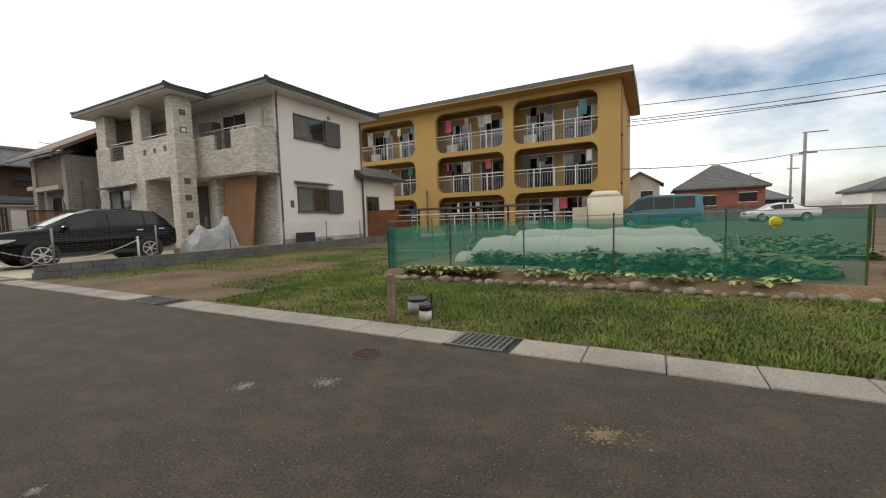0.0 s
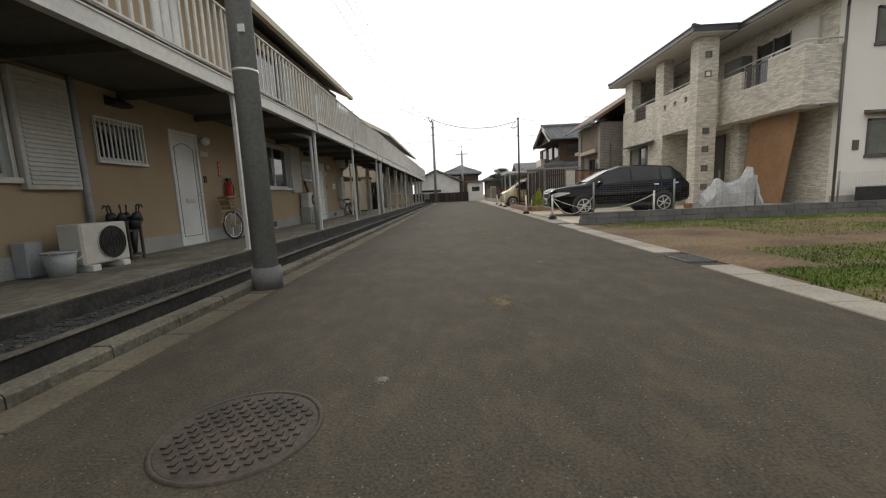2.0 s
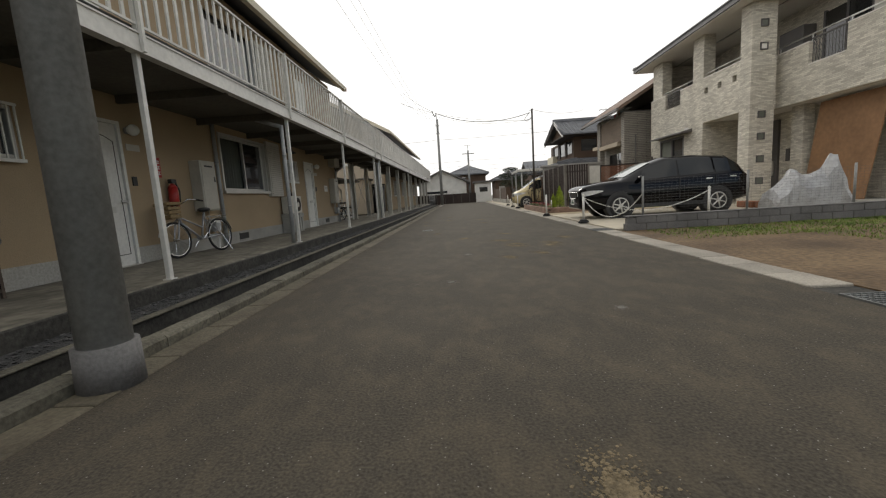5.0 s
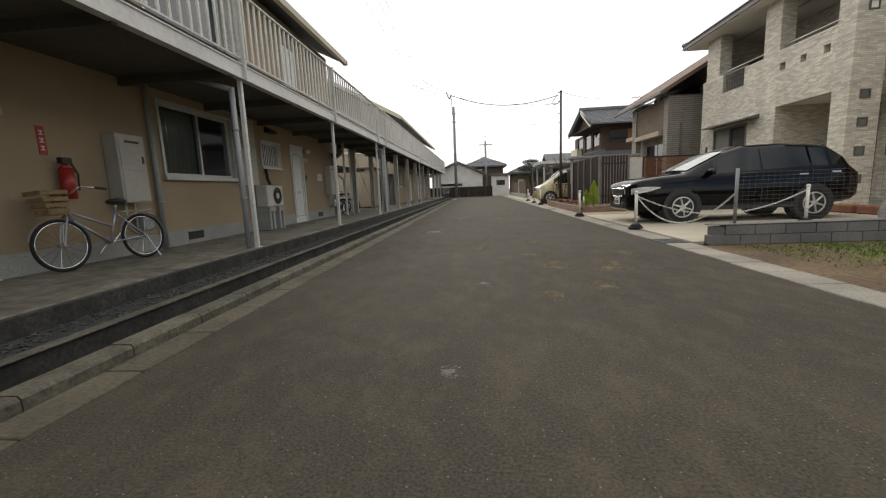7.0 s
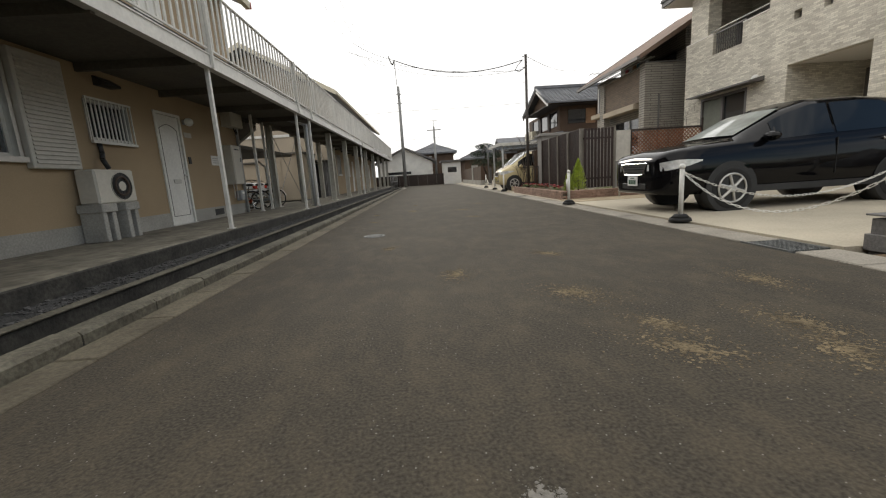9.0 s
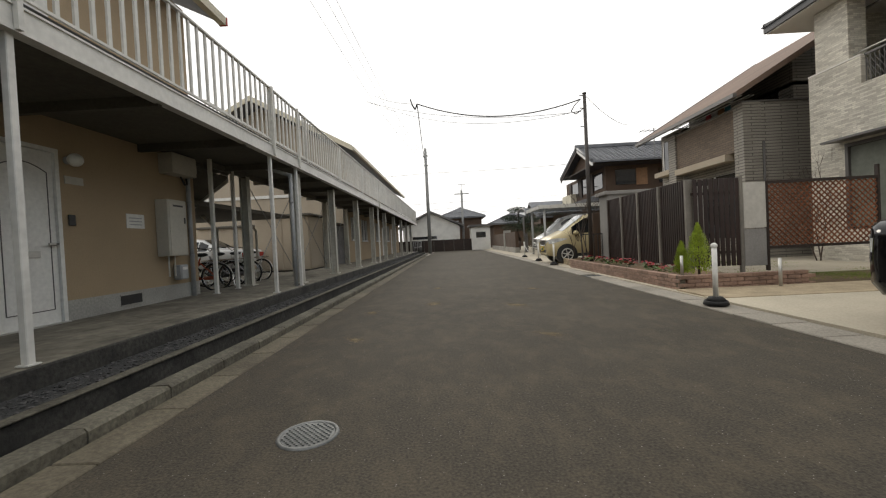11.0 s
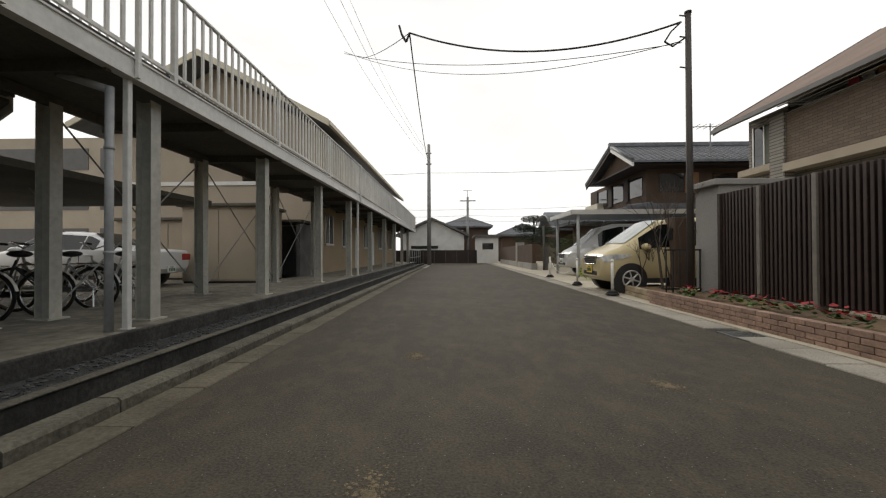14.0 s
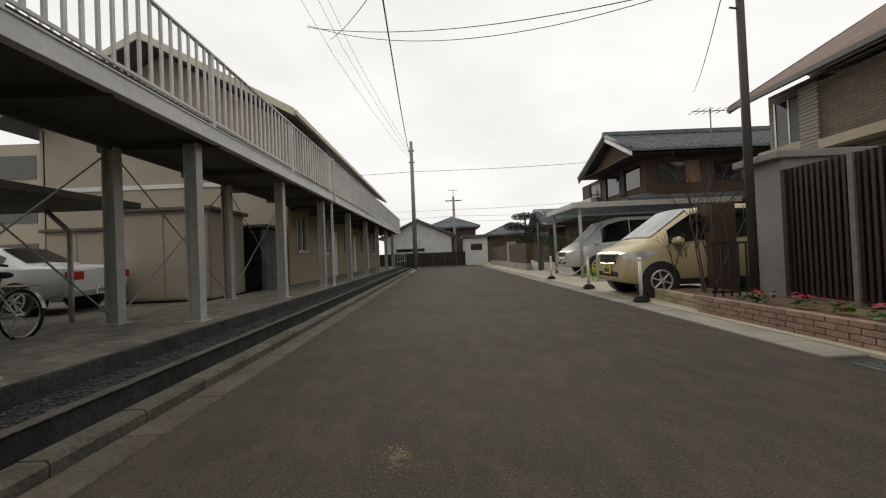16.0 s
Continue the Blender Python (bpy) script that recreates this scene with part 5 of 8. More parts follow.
SUV = [(0.0, .55, .80, .82, .74, .66), (0.06, .42, .98, 1.02, .84, .70), (0.30, .36, 1.12, 1.36, .90, .66), (0.62, .33, 1.12, 1.60, .915, .64), (1.5, .30, 1.08, 1.68, .92, .64),
       (2.3, .28, 1.05, 1.66, .92, .64), (2.75, .28, 1.03, 1.52, .92, .66), (3.45, .28, 1.04, 1.17, .92, .72), (3.6, .28, 1.03, 1.10, .915, .74), (4.2, .28, .99, 1.04, .905, .74), (4.45, .28, .97, 1.0, .88, .74), (4.60, .29, .94, .965, .83, .72), (4.70, .30, .90, .92, .76, .66), (4.75, .32, .86, .87, .67, .58), (4.77, .35, .80, .82, .56, .50)]
vehicle("parked_suv", pose(8.30, 16.95, 0.035, 0, 0, 180), SUV, M["carblack"], "glossy black sport utility car on the concrete pad", (0.97, 3.685), 0.355, 0.80, ((0.42, 1.02), (1.07, 2.02), (2.07, 3.02)), (2.72, 3.5), (0.1, 0.6), lamp_z=0.735, scale=0.925)
KEI = [(0.0, 0.45, 0.808, 0.842, 0.66, 0.6), (0.05, 0.32, 0.929, 1.387, 0.72, 0.58), (0.3, 0.25, 0.948, 1.533, 0.735, 0.57), (1.4, 0.22, 0.929, 1.569, 0.74, 0.57), (2.2, 0.22, 0.892, 1.497, 0.74, 0.57), (2.85, 0.22, 0.873, 1.042, 0.735, 0.62), (3.0, 0.22, 0.873, 0.951, 0.73, 0.64), (3.25, 0.24, 0.817, 0.86, 0.71, 0.6), (3.36, 0.26, 0.762, 0.778, 0.67, 0.56), (3.42, 0.32, 0.65, 0.659, 0.6, 0.5)]
vehicle("parked_minivan", pose(7.15, 28.05, 0.03, 0, 0, 180), KEI, M["caryellow"], "small cream-yellow minivan behind white chain posts", (0.55, 2.83), 0.285, 0.66, ((0.3, 0.95), (1.0, 1.75), (1.8, 2.65)), (2.2, 2.9), None, plate="plateyellow", lamp_z=0.70, scale=1.03)
VAN = [(0.0, .45, .9, .95, .78, .70), (0.05, .35, 1.1, 1.85, .84, .66), (0.4, .30, 1.12, 1.93, .85, .66), (2.6, .28, 1.08, 1.95, .85, .66), (3.2, .28, 1.04, 1.80, .85, .66), (3.95, .28, 1.0, 1.12, .84, .70), (4.3, .30, .90, .95, .80, .64), (4.55, .36, .72, .74, .70, .56)]
vehicle("parked_van", pose(9.3, 34.6, 0.03, 0, 0, 180), VAN, M["carsilver"], "silver-grey van under the carport", (0.85, 3.6), 0.32, 0.76, ((0.4, 1.4), (1.45, 2.4), (2.45, 3.4)), (3.22, 3.95), None, lamp_z=0.75)
SEDAN = [(0.0, .45, .85, .86, .74, .62), (0.08, .34, .92, .94, .82, .64), (0.85, .26, .93, .98, .85, .66), (1.0, .26, .93, 1.03, .85, .64), (1.55, .24, .92, 1.34, .855, .56), (2.3, .23, .90, 1.40, .855, .55), (2.9, .23, .88, 1.30, .855, .56), (3.5, .23, .86, .95, .85, .66), (4.2, .25, .76, .79, .80, .60), (4.55, .34, .58, .60, .68, .5)]
vehicle("parked_sedan", pose(-6.9, 29.0, 0.07, 0, 0, 182), SEDAN, M["carwhite"], "white saloon car parked behind the bridge columns", (0.95, 3.65), 0.31, 0.75, ((1.3, 1.62), (1.66, 2.3), (2.35, 3.1)), (2.75, 3.45), (1.0, 1.55), lamp_z=0.66, grille=False, tail=True)
vehicle("far_car", pose(40, -8.5, 0.0, 0, 0, 100), SEDAN, M["carwhite"], "white car parked far beyond the garden", (0.95, 3.65), 0.31, 0.75, ((1.66, 2.3), (2.35, 3.1)), (2.75, 3.45), (1.0, 1.55), lamp_z=0.66)
vehicle("far_van", pose(27.5, -0.2, 0.0, 0, 0, 95), VAN, M["carblue"], "blue-green van parked beyond the garden net", (0.85, 3.6), 0.32, 0.76, ((0.4, 1.4), (1.45, 2.4), (2.45, 3.4)), (3.22, 3.95), None, lamp_z=0.75)

# covered scooter
bm = B()
rng = random.Random(4)
prof = [(-0.80, .02, .36), (-0.74, .02, .55), (-0.58, .02, .66), (-0.42, .02, .82), (-0.34, .02, 0.98), (-0.26, .02, 1.0), (-0.1, .02, .84), (0.15, .02, .86), (0.35, .02, .92), (0.48, .02, 1.16), (0.56, .02, 1.27), (0.66, .02, 1.26), (0.72, .02, .9), (0.80, .03, .45)]
rows = []
for s, zb, zt in prof:
    row = []
    for k in range(13):
        a = math.pi * k / 12
        w = 0.36 * (0.65 + 0.35 * math.sin(a)) * (1.25 - 0.45 * zt) * (1.15 - 0.5 * math.sin(a) ** 4)
        row.append(bm.verts.new((8.57 + s + rng.uniform(-.03, .03), 14.9 - w * math.cos(a) * (1.0 + rng.uniform(-.14, .14)), 0.04 + zb + (zt - zb) * math.sin(a) ** 0.7 + rng.uniform(-.025, .025))))
    rows.append(row)
for a, b in zip(rows[:-1], rows[1:]):
    for i in range(12):
        bm.faces.new((a[i], a[i + 1], b[i + 1], b[i]))
bm.faces.new(rows[0][::-1])
bm.faces.new(rows[-1])
bmesh.ops.subdivide_edges(bm, edges=bm.edges[:], cuts=1, use_grid_fill=True, smooth=0.4)
bmesh.ops.recalc_face_normals(bm, faces=bm.faces[:])
solid("covered_scooter", bm, M["sheet"], "scooter under a crumpled silver cover sheet", "scooter")


# ---- chain stanchions ----
def stanchion(x, y, z=0.03):
    t = thing("chain_post", (x, y, z), "white plastic chain post on a black rubber foot", "post", "chain posts")
    part("foot", tube(tube(B(), (x, y, z), (x, y, z + 0.045), 0.135, 0.12, 20), (x, y, z + 0.045), (x, y, z + 0.09), 0.11, 0.07, 20), M["rubber"], t)
    part("tube", tube(B(), (x, y, z + 0.08), (x, y, z + 0.66), 0.028, seg=14), M["white"], t)
    bm = B()
    bmesh.ops.create_uvsphere(bm, u_segments=12, v_segments=8, radius=0.036, matrix=Matrix.Translation((x, y, z + 0.69)))
    part("knob", bm, M["white"], t)


def chain(a, b, sag, label="white plastic chain hung between the posts"):
    a, b = Vector(a), Vector(b)
    n = int((b - a).length / 0.05)
    bm = B()
    pts = [a.lerp(b, k / n) - Vector((0, 0, sag * 4 * (k / n) * (1 - k / n))) for k in range(n + 1)]
    for k, (p, q) in enumerate(zip(pts[:-1], pts[1:])):
        d = (q - p).normalized()
        s = d.cross(Vector((0, 0, 1))).normalized() if k % 2 else d.cross(d.cross(Vector((0, 0, 1)))).normalized()
        for e in (-1, 1):
            tube(bm, p + s * 0.009 * e - d * 0.006, q + s * 0.009 * e + d * 0.006, 0.004, seg=5)
    solid("chain", bm, M["white"], label, "chain", "chains")


ST = [(3.72, 15.45), (6.78, 15.45), (3.55, 19.0), (3.72, 27.0), (3.78, 29.5), (3.9, 33.0)]
for x, y in ST:
    stanchion(x, y)
chain((3.72, 15.45, 0.66), (4.25, 13.40, 0.70), 0.46)
chain((3.72, 15.45, 0.66), (6.78, 15.45, 0.66), 0.40)
chain((3.78, 29.5, 0.66), (3.9, 33.0, 0.66), 0.4)

# ---- low block wall with mesh fence beside the pad ----
lw = thing("block_wall", (10, 13.36, 0), "low grey concrete block wall along the lot", "wall", kind="structure")
part("core", box(B(), 3.93, 19.0, 13.30, 13.42, -0.1, 0.255), M["block"], lw)
blk = mesh_of("block", box(B(), 0.004, 0.386, -0.085, 0.085, 0.004, 0.134, 0.005), M["block"])
for r in range(2):
    for k in range(38):
        piece("block", blk, lw, (3.90 + k * 0.39 + (0.19 if r else 0), 13.36, r * 0.137))
part("coping", box(B(), 3.90, 18.95, 13.27, 13.45, 0.278, 0.292, 0.004), M["block"], lw)
fen = thing("mesh_fence", (10, 13.36, 0.29), "thin grey-green wire mesh fence on the block wall", "fence")
for k in range(8):
    x = 4.25 + k * 2.0
    part("post", tube(B(), (x, 13.36, 0.27), (x, 13.36, 1.05), 0.022, seg=8), M["galv"], fen)
bm = B()
for k in range(13):
    tube(bm, (4.25, 13.36, 0.36 + k * 0.052), (18.25, 13.36, 0.36 + k * 0.052), 0.0014, seg=4, caps=False)
part("wire_mesh", bm, M["h1frame"], fen)["kind"] = "stuff"
bm = B()
for k in range(176):
    tube(bm, (4.25 + k * 0.08, 13.355, 0.35), (4.25 + k * 0.08, 13.355, 1.0), 0.001, seg=3, caps=False)
part("wire_mesh", bm, M["h1frame"], fen)["kind"] = "stuff"

# ---- stone-clad house ----
h1 = thing("stone_clad_house", (12, 20, 0), "two-storey house with pale stone cladding and dark tiled roof", "house")
HX, WX, SY, CX = 9.5, 10.4, 14.8, 11.45


def clad_wall(x0, x1, y0, y1, z0, z1, m, nm="wall", parent=None):
    return part(nm, box(B(), x0, x1, y0, y1, z0, z1), m, parent or h1)


# left block, ground storey: window and porch opening
FAR, MID = 24.35, 20.45
for a, b, z0, z1 in ((23.5, FAR, 0.0, 4.5), (21.65, 23.5, 0.0, 0.75), (21.65, 23.5, 2.68, 3.9), (23.1, 23.5, 3.9, 4.5), (MID, 21.65, 0.0, 3.9),
                     (21.1, 21.95, 3.9, 4.42), (18.5, MID, 2.93, 3.92), (18.5, MID, 4.12, 4.45)):
    clad_wall(HX, HX + 0.2, a, b, z0, z1, M["stoneclad"])
SQ = (18.72, 19.45, 20.18)
for a, b in ((18.5, SQ[0]), (SQ[0] + 0.2, SQ[1]), (SQ[1] + 0.2, SQ[2]), (SQ[2] + 0.2, MID)):
    clad_wall(HX, HX + 0.2, a, b, 3.92, 4.12, M["stoneclad"])
for y in SQ:
    part("small_opening", box(B(), HX + 0.15, HX + 0.19, y + 0.003, y + 0.197, 3.923, 4.117), M["h1frame"], h1, "small square opening")
for a, b, z in ((23.1, FAR, 4.5), (21.1, 21.95, 4.42), (18.5, MID, 4.45)):
    clad_wall(HX - 0.012, HX + 0.212, a, b, z, z + 0.03, M["h1white"], "coping")
clad_wall(HX + 0.2, 16.15, FAR - 0.2, FAR, 0.0, 5.93, M["stoneclad"])
# corner pillar and upper posts
clad_wall(HX - 0.05, 10.15, 18.02, 18.498, 0.0, 5.98, M["stoneclad"], "pillar")
for z in (0.67, 1.33, 2.00, 2.64, 4.58, 5.23):
    f = part("pillar_niche", box(box(box(box(B(), 9.68, 9.71, 17.99, 18.02, z, z + 0.21), 9.87, 9.90, 17.99, 18.02, z, z + 0.21), 9.71, 9.87, 17.99, 18.02, z, z + 0.03), 9.71, 9.87, 17.99, 18.02, z + 0.18, z + 0.21), M["h1frame"], h1, "small square pillar niche")
    # The one white pane stands in for daylight seen through an open niche.
    part("pane", box(B(), 9.71, 9.87, 18.008, 18.016, z + 0.03, z + 0.18), M["curtain" if z > 4.7 or z < 4 else "h1white"], f)
clad_wall(HX, HX + 0.4, MID, 21.1, 3.9, 5.98, M["stoneclad"], "post")
clad_wall(HX, HX + 0.4, 23.35, FAR - 0.2, 4.53, 5.98, M["stoneclad"], "post")
# balcony floor, back wall, porch
part("balcony_floor", box(B(), HX + 0.2, 11.5, 18.5, FAR - 0.2, 2.95, 3.15), M["h1white"], h1)
part("back_wall", box(B(), 11.5, 11.7, SY + 0.2, FAR - 0.2, 0.0, 5.95), M["stoneclad"], h1)
part("porch_side", box(B(), HX + 0.2, 11.5, MID, MID + 0.15, 0.0, 2.95), M["stoneclad"], h1)
part("balcony_screen", box(B(), 10.9, 10.95, 22.0, 24.0, 3.15, 5.2), M["h1frame"], h1, "dark balcony screen")
for a, b in ((18.5, MID), (21.1, 23.35)):
    part("handrail", tube(B(), (HX + 0.1, a, 4.62), (HX + 0.1, b, 4.62), 0.02, seg=8), M["alu"], h1)
bm = B()
for k in range(13):
    y = 21.98 + k * 0.092
    tube(bm, (HX + 0.1, y, 3.9), (HX + 0.1, y, 4.5), 0.008, seg=5)
    tube(bm, (HX + 0.1, y, 3.95), (HX + 0.1, min(y + 0.3, 23.09), 4.45), 0.006, seg=4)
box(bm, HX + 0.08, HX + 0.12, 21.95, 23.1, 4.5, 4.54)
part("grille", bm, M["h1frame"], h1, "dark metal balcony grille")
w = part("window", box(B(), HX + 0.05, HX + 0.08, 21.7, 23.45, 0.78, 2.64), M["glass"], h1)
part("frame", box(box(box(box(B(), HX - 0.01, HX + 0.1, 21.65, 21.72, 0.75, 2.68), HX - 0.01, HX + 0.1, 23.43, 23.5, 0.75, 2.68), HX - 0.01, HX + 0.1, 22.54, 22.61, 0.75, 2.61), HX - 0.01, HX + 0.1, 21.72, 23.43, 2.61, 2.68), M["h1frame"], w)
part("blind", box(B(), HX + 0.044, HX + 0.049, 22.62, 23.42, 0.8, 2.6), M["curtain"], w, "drawn pale curtain")
part("canopy", prism(B(), [(HX, 2.86), (HX - 0.42, 2.76), (HX - 0.42, 2.72), (HX, 2.74)], "y", 21.1, 23.65), M["h1frame"], h1, "flat dark window canopy")
bm = B()
bmesh.ops.create_uvsphere(bm, u_segments=12, v_segments=8, radius=0.10, matrix=Matrix.Translation((HX - 0.06, 21.32, 2.83)))
part("wall_lamp", bm, M["white"], h1, "round white wall lamp")
# right wing: balcony over the entrance, white rendered side
for a, b, z in ((SY, 16.1, 4.5), (16.1, 17.2, 3.85), (17.2, 18.5, 4.45)):
    part("balcony_parapet", box(B(), WX, WX + 0.18, a, b, 2.92, z), M["stoneclad"], h1)
    part("coping", box(B(), WX - 0.012, WX + 0.192, a, b, z, z + 0.03), M["h1white"], h1)
part("balcony_return", box(B(), 10.15, WX, 18.3, 18.498, 2.92, 4.45), M["stoneclad"], h1)
part("balcony_end", box(B(), WX + 0.18, CX, SY, SY + 0.2, 2.92, 4.5), M["stoneclad"], h1)
part("wing_floor", box(B(), WX + 0.18, 11.5, SY + 0.2, 18.5, 2.92, 3.06), M["h1white"], h1)
bm = B()
for k in range(12):
    y = 16.13 + k * 0.095
    tube(bm, (WX + 0.09, y, 3.85), (WX + 0.09, y, 4.52), 0.009, seg=5)
    tube(bm, (WX + 0.09, y, 3.9), (WX + 0.09, min(y + 0.35, 17.18), 4.5), 0.007, seg=4)
box(bm, WX + 0.07, WX + 0.11, 16.1, 17.2, 4.52, 4.56)
part("grille", bm, M["h1frame"], h1, "dark metal balcony grille")
part("balcony_cabinet", box(B(), 11.1, 11.5, 18.3, 19.2, 3.16, 5.3, 0.02), M["h1frame"], h1, "dark balcony cabinet")
part("handrail", path_tube(B(), [(WX + 0.09, 18.4, 4.66), (WX + 0.09, SY + 0.1, 4.66), (CX, SY + 0.1, 4.66)], 0.022, 8), M["alu"], h1)
for y in (15.2, 16.1, 17.2, 18.3):
    part("rail_post", tube(B(), (WX + 0.09, y, 4.45), (WX + 0.09, y, 4.66), 0.014, seg=6), M["alu"], h1)
uw = part("upper_window", box(B(), 11.44, 11.49, 16.62, 17.95, 3.4, 5.45), M["glass"], h1)
part("frame", box(box(box(B(), 11.42, 11.5, 16.56, 16.62, 3.4, 5.5), 11.42, 11.5, 17.95, 18.01, 3.4, 5.5), 11.42, 11.5, 17.25, 17.31, 3.4, 5.5), M["h1frame"], uw)
part("upper_shutter", box(B(), 11.40, 11.5, 15.6, 16.54, 3.3, 5.5), M["shutter"], h1)
dg = part("front_door", box(B(), 11.42, 11.5, 19.5, 20.35, 0.05, 2.75), M["h1frame"], h1, "dark entrance door")
part("door_handle", box(B(), 11.36, 11.42, 19.6, 19.64, 0.9, 1.4), M["alu"], dg)
part("door_plate", box(B(), 11.46, 11.5, 19.05, 19.2, 1.35, 1.75), M["h1frame"], h1, "dark post slot by the door")
part("inner_post", box(B(), 10.78, 11.08, 17.72, 18.15, 0.0, 2.92), M["stoneclad"], h1)
part("board", prism(B(), [(17.8, 0.05), (15.95, 0.05), (15.45, 2.85), (17.3, 2.85)], "x", 10.88, 10.92), M["tanwood"], h1, "tan board that leans in the porch")
part("porch_step", box(B(), 10.7, 11.5, SY + 0.25, 20.4, 0.0, 0.16, 0.01), M["plinth"], h1)
END = 16.35
part("side_wall", box(B(), CX, END, SY, SY + 0.2, 0.0, 5.92), M["h1white"], h1, "white rendered side wall")
part("rear_wall", box(B(), END - 0.2, END, SY + 0.2, FAR, 0.0, 5.92), M["h1white"], h1)
part("plinth", box(B(), CX - 0.01, END + 0.02, SY - 0.012, SY + 0.1, 0.0, 0.38), M["plinth"], h1)
for a, b, z0, z1 in ((12.22, 13.85, 4.38, 5.36), (12.22, 13.85, 1.42, 2.46)):
    w = part("side_window", box(B(), a + 0.06, b - 0.06, SY - 0.02, SY - 0.012, z0 + 0.06, z1 - 0.06), M["glass"], h1)
    bm = box(box(B(), a, a + 0.06, SY - 0.05, SY, z0, z1), b - 0.06, b, SY - 0.05, SY, z0, z1)
    box(bm, a, b, SY - 0.05, SY, z1 - 0.06, z1)
    box(bm, a - 0.03, b + 0.03, SY - 0.06, SY, z0 - 0.02, z0 + 0.05)
    box(bm, (a + b) / 2 - 0.03, (a + b) / 2 + 0.03, SY - 0.04, SY, z0, z1)
    part("frame", bm, M["h1frame"], w)
    part("curtain", box(B(), a + 0.07, (a + b) / 2 - 0.04, SY - 0.026, SY - 0.021, z0 + 0.08, z1 - 0.08), M["curtain"], w, "pale drawn curtain")
for z0, z1 in ((4.32, 5.38), (1.38, 2.42)):
    sh = part("shutter_box", box(B(), 13.87, 14.78, SY - 0.13, SY, z0, z1, 0.015), M["h1frame"], h1, "dark grey shutter box")
    for k in range(12):
        part("slat", box(B(), 13.91, 14.74, SY - 0.137, SY - 0.13, z0 + 0.06 + k * (z1 - z0 - .1) / 12, z0 + 0.09 + k * (z1 - z0 - .1) / 12), M["h1frame"], sh)
part("window_canopy", prism(B(), [(SY, 2.70), (SY - 0.32, 2.62), (SY - 0.32, 2.58), (SY, 2.60)], "x", 12.1, 13.98), M["h1frame"], h1)
part("intercom_box", box(box(B(), 11.86, 12.02, SY - 0.03, SY, 1.62, 1.90), 11.90, 11.98, SY - 0.035, SY - 0.03, 1.66, 1.76), M["h1frame"], h1)
part("wall_vent", box(B(), 14.1, 14.24, SY - 0.1, SY, 5.48, 5.6, 0.02), M["plasticgrey"], h1)
part("down_pipe", path_tube(B(), [(CX - 0.04, SY - 0.05, 0.1), (CX - 0.04, SY - 0.05, 5.4), (CX - 0.35, SY - 0.45, 5.85)], 0.035, 8), M["h1frame"], h1, "dark down pipe")
part("pipe_bracket", box(B(), WX + 0.5, CX, SY - 0.05, SY - 0.002, 2.86, 2.92), M["h1frame"], h1)
part("down_pipe", tube(B(), (END - 0.1, SY - 0.06, 0.1), (END - 0.1, SY - 0.06, 5.75), 0.035, seg=8), M["h1frame"], h1, "dark down pipe")


def hip_roof(parent, x0, x1, y0, y1, z, rise, tile, soffit, th=0.16, ridge_axis="y", tiles=True):
    """Eaves, soffit and a hipped roof with courses of tiles."""
    part("soffit", box(B(), x0 + 0.05, x1 - 0.05, y0 + 0.05, y1 - 0.05, z - 0.03, z), soffit, parent)
    part("eaves_board", box(B(), x0, x1, y0, y1, z, z + th), tile, parent)
    w = min(x1 - x0, y1 - y0) / 2
    e = 0.03
    n = max(5, int(w / 0.28)) if tiles else 1
    bm = B()
    for k in range(n):
        d0, d1 = w * k / n, w * (k + 1) / n
        za, zb = z + th + rise * k / n, z + th + rise * (k + 1) / n
        L = [(x0 - e + d0, y0 - e + d0, za + 0.03), (x1 + e - d0, y0 - e + d0, za + 0.03), (x1 + e - d0, y1 + e - d0, za + 0.03), (x0 - e + d0, y1 + e - d0, za + 0.03)]
        U = [(x0 + d1, y0 + d1, zb), (x1 - d1, y0 + d1, zb), (x1 - d1, y1 - d1, zb), (x0 + d1, y1 - d1, zb)]
        D = [(p[0], p[1], za - 0.01) for p in L]
        l, u, d = [bm.verts.new(p) for p in L], [bm.verts.new(p) for p in U], [bm.verts.new(p) for p in D]
        for i in range(4):
            j = (i + 1) % 4
            bm.faces.new((l[i], l[j], u[j], u[i]))
            bm.faces.new((d[i], d[j], l[j], l[i]))
    bmesh.ops.remove_doubles(bm, verts=bm.verts[:], dist=0.001)
    bmesh.ops.recalc_face_normals(bm, faces=bm.faces[:])
    rf = part("roof", bm, tile, parent)
    c = [(x0 + w, y0 + w), (x0 + w, y1 - w)] if (y1 - y0) > (x1 - x0) else [(x0 + w, y0 + w), (x1 - w, y0 + w)]
    part("ridge", tube(B(), (*c[0], z + th + rise), (*c[1], z + th + rise), 0.09, seg=8), tile, rf)
    for (cx, cy), rc in (((x0, y0), c[0]), ((x1, y1), c[1]), ((x0, y1), c[1] if (y1 - y0) > (x1 - x0) else c[0]), ((x1, y0), c[0] if (y1 - y0) > (x1 - x0) else c[1])):
        part("hip", tube(B(), (cx, cy, z + th + 0.03), (*rc, z + th + rise), 0.07, seg=8), tile, rf)


hip_roof(h1, 10.5, 16.95, SY - 0.7, 25.0, 5.95, 1.05, M["roofdark"], M["h1white"])
hip_roof(h1, 9.0, 13.2, 17.6, 25.05, 5.98, 0.55, M["roofdark"], M["h1white"])
# lean-to at the side
part("lean_to_roof", prism(B(), [(SY + 0.5, 3.75), (SY - 0.6, 3.15), (SY - 0.6, 3.0), (SY + 0.5, 3.3)], "x", 15.75, 19.3), M["roofdark"], h1)
